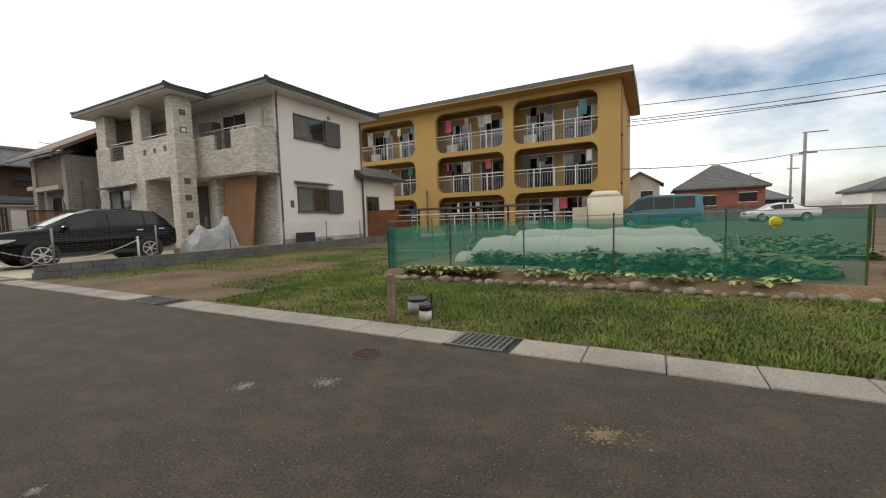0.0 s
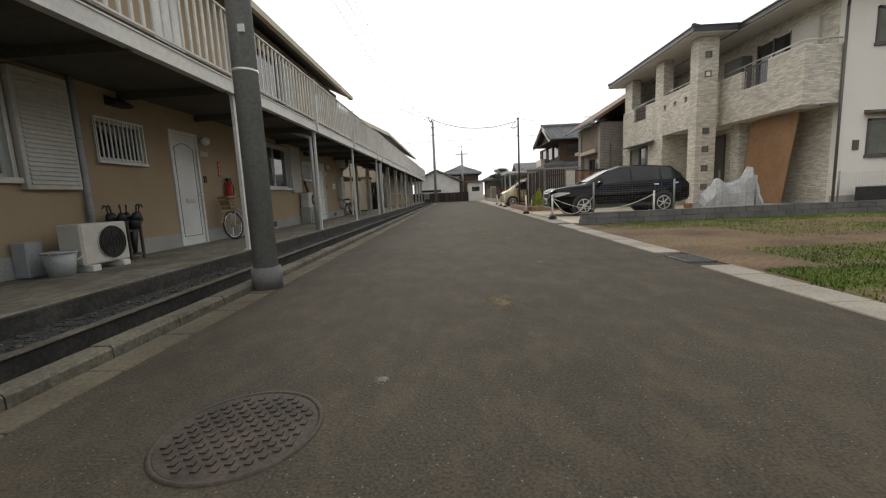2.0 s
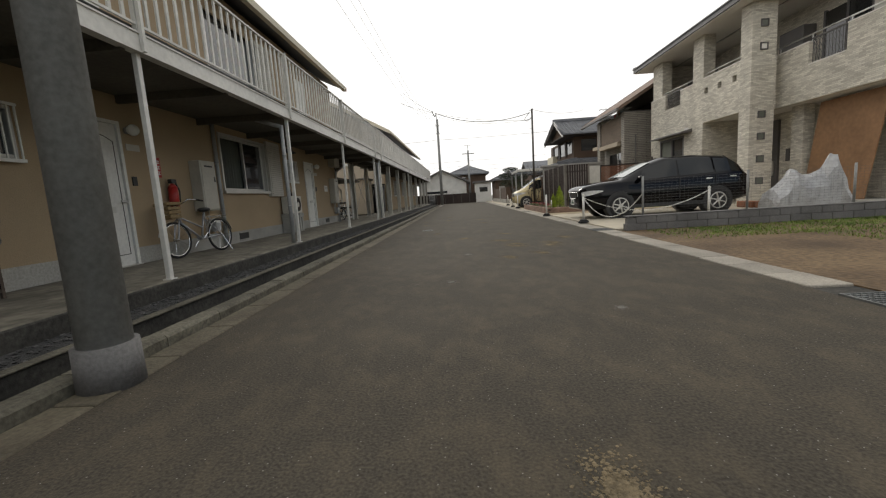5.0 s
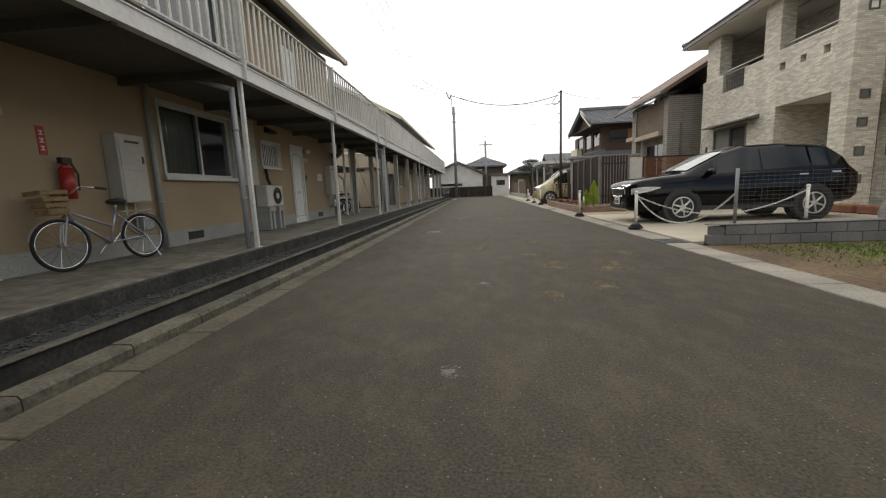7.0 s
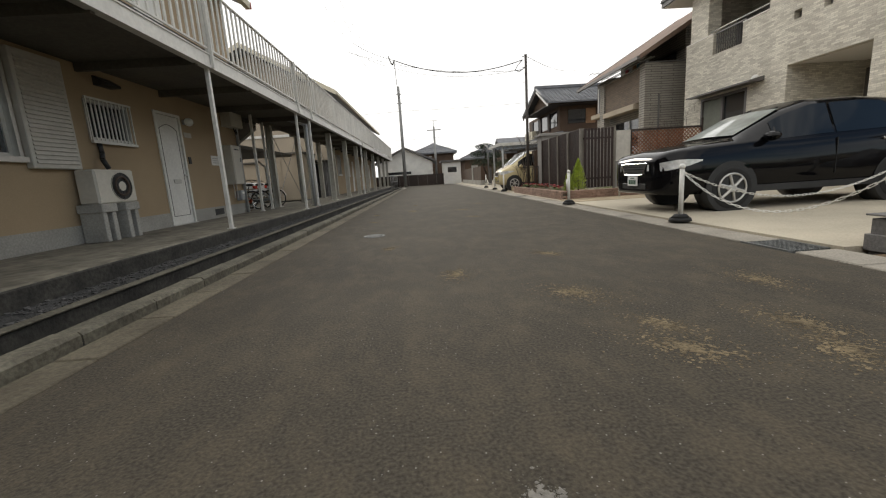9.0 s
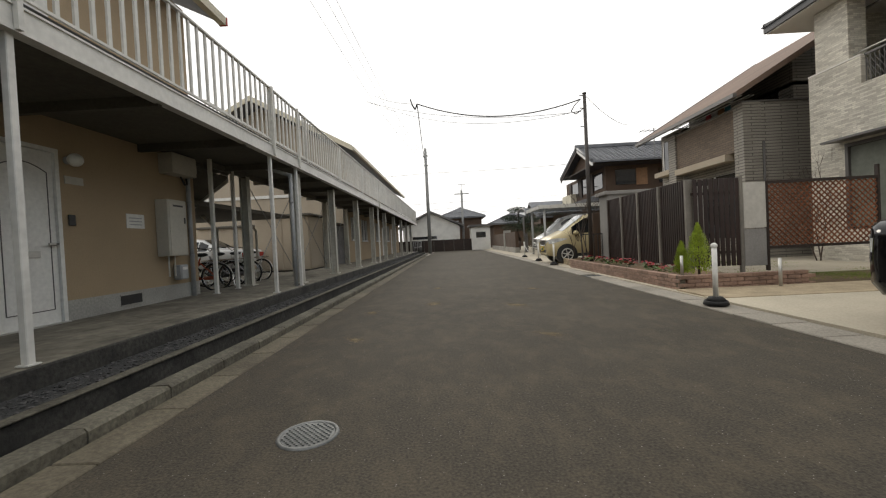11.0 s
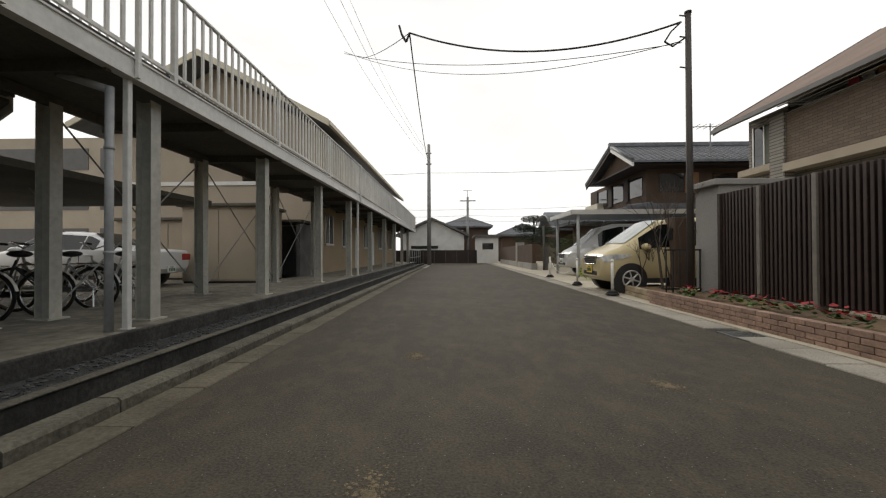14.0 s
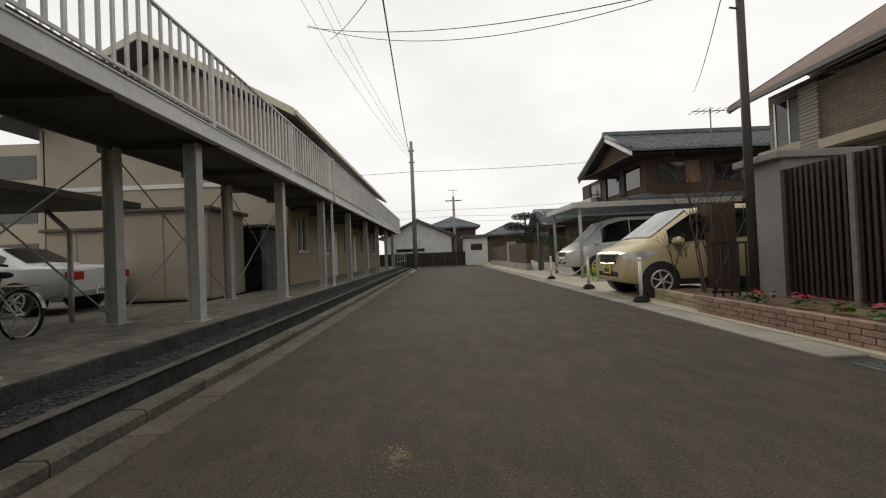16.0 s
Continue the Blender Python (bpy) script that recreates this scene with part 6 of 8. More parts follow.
part("lean_to_wall", box(B(), END + 0.021, 18.9, SY - 0.05, SY + 3, 0.0, 3.1), M["h1white"], h1)
w = part("lean_to_window", box(B(), 16.55, 17.45, SY - 0.066, SY - 0.052, 1.5, 2.2), M["glass"], h1)
part("frame", box(box(box(B(), 16.5, 16.55, SY - 0.08, SY - 0.05, 1.45, 2.25), 17.45, 17.5, SY - 0.08, SY - 0.05, 1.45, 2.25), 16.98, 17.02, SY - 0.075, SY - 0.05, 1.45, 2.25), M["h1frame"], w)
solid("side_unit", box(B(), 11.75, 12.5, 14.2, 14.5, 0.04, 0.62, 0.02), M["black"], "dark outdoor unit beside the white wall", "air conditioner")
for k, c in enumerate(("carblue", "hedge", "plasticgrey")):
    solid("toy_tub", tube(B(), (12.9 + k * 0.4, 14.25, 0.04), (12.9 + k * 0.4, 14.25, 0.32), 0.12, 0.15, 12), M[c], "small plastic tub beside the white wall", "tub", "tubs")
for k in range(4):
    solid("planter_trough", box(B(), 8.9, 9.2, 17.0 - k * 0.75, 17.65 - k * 0.75, 0.04, 0.22, 0.02), M["rust"], "reddish brown planter trough by the porch", "planter", "porch planters")

# ---- brown-tiled house with a balcony ----
h2 = thing("brown_tiled_house", (12, 29, 0), "two-storey house with brown brick-tiled balcony and brown roof", "house")
X2 = 8.85
part("wall", box(B(), X2 + 1.6, 18, 25.9, 30.85, 0.0, 5.0), M["h2tile"], h2)
part("bay_wall", box(B(), X2 + 0.45, X2 + 1.6, 29.45, 30.85, 0.0, 4.75), M["h2tile"], h2)
part("porch_wall", box(B(), X2 + 0.45, X2 + 1.6, 26.0, 29.45, 0.0, 2.95), M["h2tile"], h2)
part("corner_pier", box(B(), X2 - 0.05, X2 + 0.45, 25.62, 26.0, 0.0, 4.40), M["h2tile"], h2)
part("side_return", box(B(), X2 + 0.45, 11.5, 25.66, 25.9, 0.0, 4.40), M["h2tile"], h2)
part("return_cap", box(B(), X2 - 0.08, 11.5, 25.6, 26.02, 4.40, 4.44), M["h1frame"], h2)
part("return_pipe", tube(B(), (9.35, 25.62, 0.1), (9.35, 25.62, 3.3), 0.03, seg=8), M["h1frame"], h2, "grey down pipe")
part("balcony_parapet", box(B(), X2, X2 + 0.15, 26.0, 28.98, 3.1, 4.32), M["h2brick"], h2)
part("parapet_cap", box(B(), X2 - 0.03, X2 + 0.18, 26.02, 28.98, 4.32, 4.37), M["h2tile"], h2)
part("column", box(B(), X2 - 0.05, X2 + 0.2, 28.98, 29.45, 0.0, 4.40), M["h2tile"], h2)
part("column_cap", box(B(), X2 - 0.08, X2 + 0.23, 28.95, 29.48, 4.40, 4.44), M["h1frame"], h2)
part("balcony_beam", box(B(), X2 - 0.12, X2 + 0.15, 26.3, 28.95, 2.9, 3.1), M["beige2"], h2)
part("balcony_floor", box(B(), X2 + 0.15, X2 + 1.6, 26.0, 29.45, 2.951, 3.08), M["beige2"], h2)
uw = part("upper_window", box(B(), X2 + 0.42, X2 + 0.445, 29.75, 30.6, 3.35, 4.45), M["glass"], h2)
part("upper_blind", box(B(), X2 + 0.41, X2 + 0.418, 29.8, 30.2, 3.38, 4.42), M["curtain"], uw)
part("frame", box(box(box(B(), X2 + 0.40, X2 + 0.45, 29.70, 29.75, 3.3, 4.5), X2 + 0.40, X2 + 0.45, 30.6, 30.65, 3.3, 4.5), X2 + 0.40, X2 + 0.45, 30.2, 30.24, 3.35, 4.45), M["alu"], uw)
part("window_sill", box(B(), X2 + 0.15, X2 + 0.45, 29.5, 30.9, 3.1, 3.28), M["beige2"], h2)
gw2 = part("ground_window", box(B(), X2 + 0.42, X2 + 0.445, 26.4, 28.8, 0.6, 2.6), M["glass"], h2)
part("frame", box(box(B(), X2 + 0.40, X2 + 0.45, 27.56, 27.62, 0.6, 2.6), X2 + 0.40, X2 + 0.45, 26.34, 26.4, 0.6, 2.6), M["alu"], gw2)
part("balcony_window", box(B(), X2 + 1.57, X2 + 1.595, 26.4, 28.8, 3.1, 4.9), M["glass"], h2)
for x in (X2 - 0.02, X2 + 0.2, X2 + 0.32):
    part("drying_rail", tube(B(), (x, 25.7, 4.62), (x, 29.2, 4.62), 0.018, seg=6), M["alu"], h2)
for y in (26.2, 28.9):
    part("rail_arm", box(B(), X2 - 0.06, X2 + 0.40, y - 0.02, y + 0.02, 4.59, 4.61), M["alu"], h2)
for k in range(5):
    solid("hung_towel", box(B(), X2 + 0.19, X2 + 0.21, 26.15 + k * 0.3, 26.38 + k * 0.3, 4.20, 4.63), M[("cloth", "carblue", "tanwood", "cloth", "clothred")[k]], "cloth hung on the balcony rail", "laundry", "balcony laundry")
# brown gable roof falling towards the lane
part("roof", prism(B(), [(8.42, 4.46), (13.4, 7.42), (18.6, 4.5), (18.6, 4.64), (13.4, 7.60), (8.42, 4.62)], "y", 25.3, 31.05), M["roofbrown"], h2)
part("attic_wall", prism(B(), [(X2 + 1.6, 4.9), (X2 + 1.6, 5.62), (13.4, 7.36), (17.9, 4.9)], "y", 25.9, 30.85), M["h2tile"], h2)
part("verge_board", prism(B(), [(8.40, 4.42), (13.4, 7.38), (13.4, 7.62), (8.40, 4.64)], "y", 31.05, 31.09), M["h1frame"], h2)
part("eaves_gutter", box(B(), 8.32, 8.42, 25.3, 31.05, 4.46, 4.57), M["h1frame"], h2)

# ---- slatted garden fence, planter bed, gate ----
fx = 4.95
gf = thing("slatted_fence", (fx, 23, 0.2), "tall dark brown upright-slat garden fence", "fence")
slat_me = mesh_of("slat", box(B(), -0.04, 0.015, -0.021, 0.021, 0.0, 1.0, 0.004), M["slat"])
for k in range(48):
    piece("slat", slat_me, gf, (fx, 21.9 + k * 0.075, 0.24), scale=(1, 1, 1.62))
M["fencepost"] = mat("grey_brown_post_paint", (0.17, 0.155, 0.13), 0.6, var=0.15, fine=15, coarse=2, bump=0.05)
for y in (21.82, 22.8, 23.75, 24.65, 25.5):
    part("fence_post", box(B(), fx - 0.07, fx + 0.06, y - 0.03, y + 0.03, 0.05, 1.86), M["fencepost"] if y < 25 else M["darkwood"], gf)
for z in (0.45, 1.6):
    part("rail", box(B(), fx + 0.02, fx + 0.05, 21.85, 25.5, z, z + 0.06), M["darkwood"], gf)
# Black sheet added behind the slats to paint their gaps dark.
part("dark_gap_sheet", box(B(), fx + 0.055, fx + 0.065, 21.85, 25.5, 0.22, 1.72), M["black"], gf)
# return of the fence and lattice towards the pad
RY = 21.72
rt = thing("return_fence", (6.2, RY, 0.1), "dark upright-slat fence with a grey panel and brown lattice", "fence")
slat_r = mesh_of("slat", box(B(), -0.035, 0.035, -0.012, 0.012, 0.0, 1.62, 0.003), M["slat"])
for k in range(9):
    piece("slat", slat_r, rt, (fx + 0.06 + k * 0.095, RY, 0.22))
for z in (0.45, 1.55):
    part("slat_rail", box(B(), fx, fx + 0.85, RY + 0.015, RY + 0.04, z, z + 0.05), M["darkwood"], rt)
part("end_post", box(B(), 5.80, 5.86, RY - 0.03, RY + 0.03, 0.02, 1.86), M["fencepost"], rt)
part("grey_panel", box(B(), 5.88, 6.28, RY - 0.02, RY + 0.02, 0.9, 1.74), M["shutter"], rt, "plain grey panel")
part("lower_mesh", box(B(), 5.88, 6.28, RY - 0.012, RY + 0.012, 0.2, 0.88), M["wallgrey"], rt)
LX0, LX1, LZ0, LZ1 = 6.32, 8.3, 0.55, 1.70
part("lattice_frame", box(box(box(box(B(), LX0, LX1, RY - 0.03, RY + 0.03, LZ1, LZ1 + 0.05), LX0, LX1, RY - 0.03, RY + 0.03, LZ0 - 0.05, LZ0), LX0 - 0.04, LX0, RY - 0.03, RY + 0.03, 0.1, LZ1 + 0.05), LX1, LX1 + 0.04, RY - 0.03, RY + 0.03, 0.1, LZ1 + 0.25), M["darkwood"], rt)
LW, LH = LX1 - LX0, LZ1 - LZ0
for sgn in (-1, 1):
    lat = B()
    c = -LH
    while c < LW:
        t0, t1 = max(0.0, -c), min(LH, LW - c)
        if t1 - t0 > 0.03:
            xa, xb = c + t0, c + t1
            p, q = (LX0 + xa, LX0 + xb) if sgn > 0 else (LX1 - xa, LX1 - xb)
            tube(lat, (p, RY + 0.008 * sgn, LZ0 + t0), (q, RY + 0.008 * sgn, LZ0 + t1), 0.015, seg=4)
        c += 0.105
    part("lattice", lat, M["rust"], rt, "brown wooden lattice")
setting("lawn_soil", box(B(), 4.94, 8.6, 20.36, 21.66, 0.0, 0.032), M["lot"], "earth under the strip of lawn", "ground")
gw = thing("garden_wall_end", (5.2, 26.35, 0.1), "grey rendered wall end with a sloped cap", "wall")
part("body", box(B(), fx - 0.02, 7.6, 25.56, 26.2, 0.0, 2.02), M["wallgrey"], gw)
part("cap", box(B(), fx - 0.12, 7.7, 25.5, 26.3, 2.02, 2.12, 0.01), M["wallgrey"], gw)

bed = thing("brick_planter", (4.4, 23, 0), "low planter edged with pinkish bricks along the lane", "planter")
brick_me = mesh_of("brick", box(B(), 0, 0.10, 0.004, 0.206, 0.003, 0.057, 0.004), M["bed"])
brick_me2 = mesh_of("brick", box(B(), 0.004, 0.206, 0, 0.10, 0.003, 0.057, 0.004), M["bed"])
for c in range(4):
    for k in range(26):
        piece("brick", brick_me, bed, (3.86, 20.30 + k * 0.21 + (0.1 if c % 2 else 0), c * 0.06))
    for k in range(9):
        piece("brick", brick_me2, bed, (3.97 + k * 0.21 - (0.1 if c % 2 else 0), 20.27, c * 0.06))
part("soil", box(B(), 3.95, 4.93, 20.35, 25.75, 0.0, 0.19), M["soil"], bed, "dark bedding soil")
part("mortar_core", box(B(), 3.875, 3.95, 20.30, 25.75, 0.0, 0.235), M["kerbstone"], bed)
bed2 = thing("block_planter", (4.3, 27, 0), "low planter of beige split blocks with a bare shrub", "planter")
bb = mesh_of("block", box(B(), 0, 0.12, 0.004, 0.24, 0.003, 0.097, 0.006), M["bedbeige"])
for c in range(2):
    for k in range(9):
        piece("block", bb, bed2, (3.98 + 0.02 * k, 25.75 + k * 0.245 + (0.12 if c else 0) * 0, c * 0.1))
part("soil", box(B(), 4.12, 5.1, 25.78, 27.9, 0.0, 0.17), M["soil"], bed2)
rngf = random.Random(9)
for k in range(13):
    y, x = 20.9 + k * 0.37 + rngf.uniform(-.08, .08), 4.12 + rngf.uniform(-.04, .16)
    f = thing("red_flower", (x, y, 0.19), "low red flowering bedding plant", "flower", "bedding plants")
    bm, bl = B(), B()
    for j in range(44):
        a, r = rngf.uniform(0, 6.28), rngf.uniform(0.02, 0.13)
        h = 0.19 + rngf.uniform(0.04, 0.13)
        p = Vector((x + r * math.cos(a), y + r * math.sin(a), h))
        d = Vector((math.cos(a + .6), math.sin(a + .6), rngf.uniform(-.4, .5))) * 0.034
        e = Vector((-math.sin(a), math.cos(a), rngf.uniform(-.5, .5))) * 0.034
        tgt = bm if j > 29 else bl
        tgt.faces.new([tgt.verts.new(q) for q in (p - d, p + e, p + d, p - e)])
    for q in list(bm.verts):
        q.co.z += 0.05
    part("petals", bm, M["petal"], f, "red petals")
    part("leaves", bl, M["leaf"], f)


def conifer(x, y, h, r, z0=0.19):
    t = thing("conifer", (x, y, z0), "small bright green cone-shaped conifer", "shrub", "small conifers")
    part("trunk", tube(B(), (x, y, z0), (x, y, z0 + h * 0.8), 0.02, 0.006, 7), M["bark"], t)
    rg = random.Random(int(x * 100 + y * 10))
    vs, fs = [], []
    for k in range(2600):
        f = rg.random() ** 0.8
        z = z0 + 0.03 + h * f
        rad = r * (1 - f) ** 0.75 * (0.55 + 0.5 * rg.random()) * (1 + 0.25 * noise.noise(Vector((x + f * 6, y, 4))))
        a = rg.uniform(0, 6.28)
        p = Vector((x + rad * math.cos(a), y + rad * math.sin(a), z))
        d = Vector((math.cos(a) * .4, math.sin(a) * .4, 0.9 + rg.uniform(-.3, .3))) * rg.uniform(.025, .05)
        s = Vector((-math.sin(a), math.cos(a), 0)) * 0.008
        o = len(vs)
        vs += [p - s, p + s, p + d]
        fs.append((o, o + 1, o + 2))
    me = bpy.data.meshes.new("crown")
    me.from_pydata([v - Vector((x, y, z0)) for v in vs], [], fs)
    me.materials.append(M["conifer"])
    c = new("crown", me)
    c.parent = t


conifer(4.42, 20.72, 0.78, 0.25)
conifer(4.20, 20.80, 0.50, 0.15)
solid("bed_light", tube(B(), (4.08, 20.6, 0.19), (4.08, 20.6, 0.52), 0.022, seg=10), M["alu"], "short silver garden light in the planter", "garden light")
solid("bed_light", tube(B(), (5.2, 20.1, 0.03), (5.2, 20.1, 0.45), 0.022, seg=10), M["alu"], "short silver garden light on the paving", "garden light")
pv = setting("paving", box(B(), 3.80, 9.0, 19.35, 20.26, 0.0, 0.042), M["bedbeige"], "sandy stone paving at the garden path", "paving")

# gate post with letter box, small gate, service pole
gp = thing("gate_post", (5.25, 27.3, 0), "dark brown gate post with a letter box", "gate post")
part("post", box(B(), 5.05, 5.45, 27.1, 27.5, 0.0, 1.62, 0.01), M["brownwall"], gp)
part("letter_box", box(B(), 5.03, 5.05, 27.2, 27.4, 1.15, 1.4), M["black"], gp)
gt = thing("garden_gate", (4.95, 26.4, 0.1), "low dark iron garden gate", "gate")
part("top_rail", box(B(), 4.28, 5.3, 26.05, 26.08, 0.92, 0.95), M["black"], gt)
part("bottom_rail", box(B(), 4.28, 5.3, 26.05, 26.08, 0.22, 0.25), M["black"], gt)
for k in range(9):
    part("bar", box(B(), 4.30 + k * 0.12, 4.32 + k * 0.12, 26.05, 26.07, 0.17, 0.93), M["black"], gt)
sp = thing("service_pole", (4.33, 25.35, 0), "slim dark brown service pole with cable fittings", "utility pole")
part("shaft", tube(B(), (4.33, 25.35, 0.15), (4.33, 25.35, 4.80), 0.055, 0.045, 14), M["darkpole"], sp)
part("cap", tube(B(), (4.33, 25.35, 4.80), (4.33, 25.35, 4.83), 0.055, seg=14), M["darkpole"], sp)
for z in (4.4, 4.75, 3.9):
    part("hook", tube(B(), (4.33, 25.35, z), (4.19, 25.35, z + 0.02), 0.012, seg=6), M["black"], sp)
# bare shrub by the gate
def bare_shrub(x, y, z0, h, n, seed):
    rg = random.Random(seed)
    t = thing("bare_shrub", (x, y, z0), "leafless shrub with thin branching twigs", "shrub", "bare shrubs")
    bm = B()

    def grow(p, d, L, r, k):
        q = p + d * L
        tube(bm, p, q, r, r * 0.7, 5, False)
        if k:
            for _ in range(rg.choice((2, 3))):
                nd = (d + Vector((rg.uniform(-.6, .6), rg.uniform(-.6, .6), rg.uniform(-.15, .4)))).normalized()
                grow(q, nd, L * rg.uniform(.6, .85), r * 0.62, k - 1)
    for _ in range(n):
        grow(Vector((x + rg.uniform(-.1, .1), y + rg.uniform(-.1, .1), z0)), Vector((rg.uniform(-.3, .3), rg.uniform(-.3, .3), 1)).normalized(), h * 0.3, 0.016, 4)
    part("twig_crown", bm, M["bark"], t)


bare_shrub(4.6, 26.6, 0.17, 2.3, 4, 3)
bare_shrub(4.5, 27.4, 0.17, 1.1, 4, 5)
bare_shrub(9.15, 23.75, 0.04, 2.9, 3, 8)

# ---- second block of flats on the left ----
B2Y = 33.2
h = [(36.2 + k * 4.2, 37.6 + k * 4.2, 1.2, 2.4) for k in range(4)] + [(38.6 + k * 4.2, 39.4 + k * 4.2, 0.16, 2.2) for k in range(3)] + [(33.9, 34.9, 1.25, 2.4)]
wall_with_holes("wall_block_two", FX, B2Y, 52.0, 0.0, 5.45, h, 0.15, M["beige"], "beige rendered front of the second block of flats")
for a, b, z0, z1 in h:
    if z0 > 1:
        t = thing("window", (FX, a, z0), "aluminium sliding window of the second block", "window", "second block windows", "structure")
        bm = box(box(B(), FX - 0.1, FX + 0.03, a, a + 0.05, z0, z1), FX - 0.1, FX + 0.03, b - 0.05, b, z0, z1)
        box(bm, FX - 0.08, FX + 0.02, (a + b) / 2 - 0.025, (a + b) / 2 + 0.025, z0, z1)
        box(bm, FX - 0.1, FX + 0.06, a, b, z0 - 0.04, z0 + 0.04)
        part("frame", bm, M["alu"], t)
        part("pane", box(B(), FX - 0.07, FX - 0.06, a + 0.05, b - 0.05, z0 + 0.04, z1), M["glass"], t)
    else:
        t = thing("door", (FX, a, z0), "pale flat door of the second block", "door", "second block doors", "structure")
        part("leaf", box(B(), FX - 0.08, FX - 0.03, a, b, z0, z1), M["white"], t)
        part("handle", box(B(), FX - 0.03, FX + 0.03, b - 0.12, b - 0.08, 1.1, 1.15), M["alu"], t)
setting("wall_block_two_end", box(B(), -12.2, FX - 0.15, B2Y, B2Y + 0.15, 0.0, 5.45), M["beige2"], "plain beige end wall of the second block", "wall")
setting("wall_block_two_back", box(B(), -12.3, -12.15, B2Y, 52, 0.0, 5.45), M["beige2"], "beige back wall of the second block", "wall")
setting("wall_block_two_far", box(B(), -12.2, FX - 0.15, 51.85, 52, 0.0, 5.45), M["beige2"], "beige far wall of the second block", "wall")
setting("band_block_two", box(B(), -12.24, FX + 0.02, B2Y - 0.05, B2Y - 0.002, 3.42, 3.56), M["white"], "pale flashing band across the end wall", "trim")
setting("gable_block_two", prism(B(), [(FX, 5.45), (-8.3, 7.75), (-12.3, 5.45)], "y", B2Y + 0.002, B2Y + 0.14), M["beige2"], "beige gable of the second block", "wall")
setting("roof_block_two", prism(B(), [(-3.8, 5.30), (-8.3, 7.78), (-12.9, 5.32), (-12.9, 5.46), (-8.3, 7.94), (-3.8, 5.46)], "y", 32.2, 52.3), M["rooftile"], "grey gable roof of the second block", "roof")
setting("verge_block_two", prism(B(), [(-3.75, 5.25), (-8.3, 7.74), (-12.95, 5.27), (-12.95, 5.48), (-8.3, 7.97), (-3.75, 5.48)], "y", 32.16, 32.2), M["tank"], "pale verge board of the second block", "trim")
setting("eaves_block_two", box(B(), -3.80, -3.70, 32.2, 52.3, 5.30, 5.44), M["tank"], "pale roof gutter of the second block", "trim")


def shed(x0, x1, y0, y1, hgt, mname, label):
    t = thing("storage_shed", ((x0 + x1) / 2, (y0 + y1) / 2, 0.06), label, "shed", "storage sheds")
    part("body", box(B(), x0, x1, y0, y1, 0.12, hgt), M[mname], t)
    part("base", box(B(), x0 + 0.03, x1 - 0.03, y0 + 0.03, y1 - 0.03, 0.06, 0.12), M["black"], t)
    part("roof", box(B(), x0 - 0.12, x1 + 0.12, y0 - 0.12, y1 + 0.1, hgt, hgt + 0.10, 0.02), M["soffit"], t)
    n = max(2, int((x1 - x0) / 0.75))
    for k in range(n):
        a, b = x0 + (x1 - x0) * k / n, x0 + (x1 - x0) * (k + 1) / n
        part("panel", box(B(), a + 0.015, b - 0.015, y0 - 0.02, y0, 0.16, hgt - 0.08, 0.006), M[mname], t)
    part("end_panel", box(B(), x1, x1 + 0.02, y0 + 0.05, y1 - 0.05, 0.16, hgt - 0.08, 0.006), M[mname], t)


shed(-7.3, -5.15, 30.0, 31.7, 2.25, "beige2", "beige steel storage shed with a dark roof edge")
shed(-10.6, -8.0, 31.6, 33.0, 2.0, "beige2", "low beige steel storage shed by the end wall")
t = thing("block_enclosure", (-5.2, 32.6, 0.06), "dark grey block enclosure beside the end wall", "enclosure")
part("side", box(B(), -5.9, -5.75, 31.9, B2Y - 0.01, 0.06, 1.9), M["block"], t)
part("side", box(B(), -4.75, -4.62, 31.9, B2Y - 0.01, 0.06, 1.9), M["block"], t)
part("back", box(B(), -5.75, -4.75, 33.2, B2Y - 0.01, 0.06, 1.9), M["block"], t)
part("roof", box(B(), -6.0, -4.55, 31.8, B2Y - 0.01, 1.95, 2.03), M["soffit"], t)
# cycle shelter roof behind the columns
t = thing("cycle_shelter", (-7.5, 26, 0.06), "open cycle shelter with a flat brown roof on bent steel posts", "shelter")
part("roof", box(B(), -9.6, -4.9, 22.4, 27.5, 1.98, 2.08), M["soffit"], t)
for y in (22.8, 25.0, 27.2):
    part("post", path_tube(B(), [(-5.9, y, 0.06), (-5.9, y, 1.6), (-6.3, y, 1.98)], 0.04, 8), M["column"], t)
# pale block of flats far behind, with balconies
t = thing("far_flats", (-26, 45, 0), "pale concrete flats with dark balconies behind the yard", "apartment building")
part("wall", box(B(), -30, -19, 44, 52, 0, 8.5), M["beige2"], t)
for r in range(3):
    for k in range(3):
        part("balcony", box(B(), -29.2 + k * 3.4, -26.6 + k * 3.4, 43.96, 44.0, 1.2 + r * 2.6, 2.6 + r * 2.6), M["h1frame"], t)
setting("back_wall_left", box(B(), -30, -13.4, 22, 22.2, -0.2, 1.3), M["block"], "grey boundary wall behind the yard", "wall")

# ---- end of the lane ----
ef = thing("end_fence", (0, 54.2, 0), "dark panelled fence across the lane's end", "fence", kind="structure")
for k in range(9):
    part("panel", box(B(), -5.2 + k * 1.0, -4.24 + k * 1.0, 54.1, 54.16, -0.1, 1.15), M["darkwood"], ef)
    part("post", box(B(), -4.24 + k * 1.0, -4.2 + k * 1.0, 54.06, 54.18, -0.1, 1.2), M["h1frame"], ef)
t = thing("white_shed", (3.4, 54.5, 0), "small white flat-roofed building with a dark window", "building")
part("body", box(B(), 2.55, 4.4, 53.6, 57, -0.1, 2.3), M["white"], t)
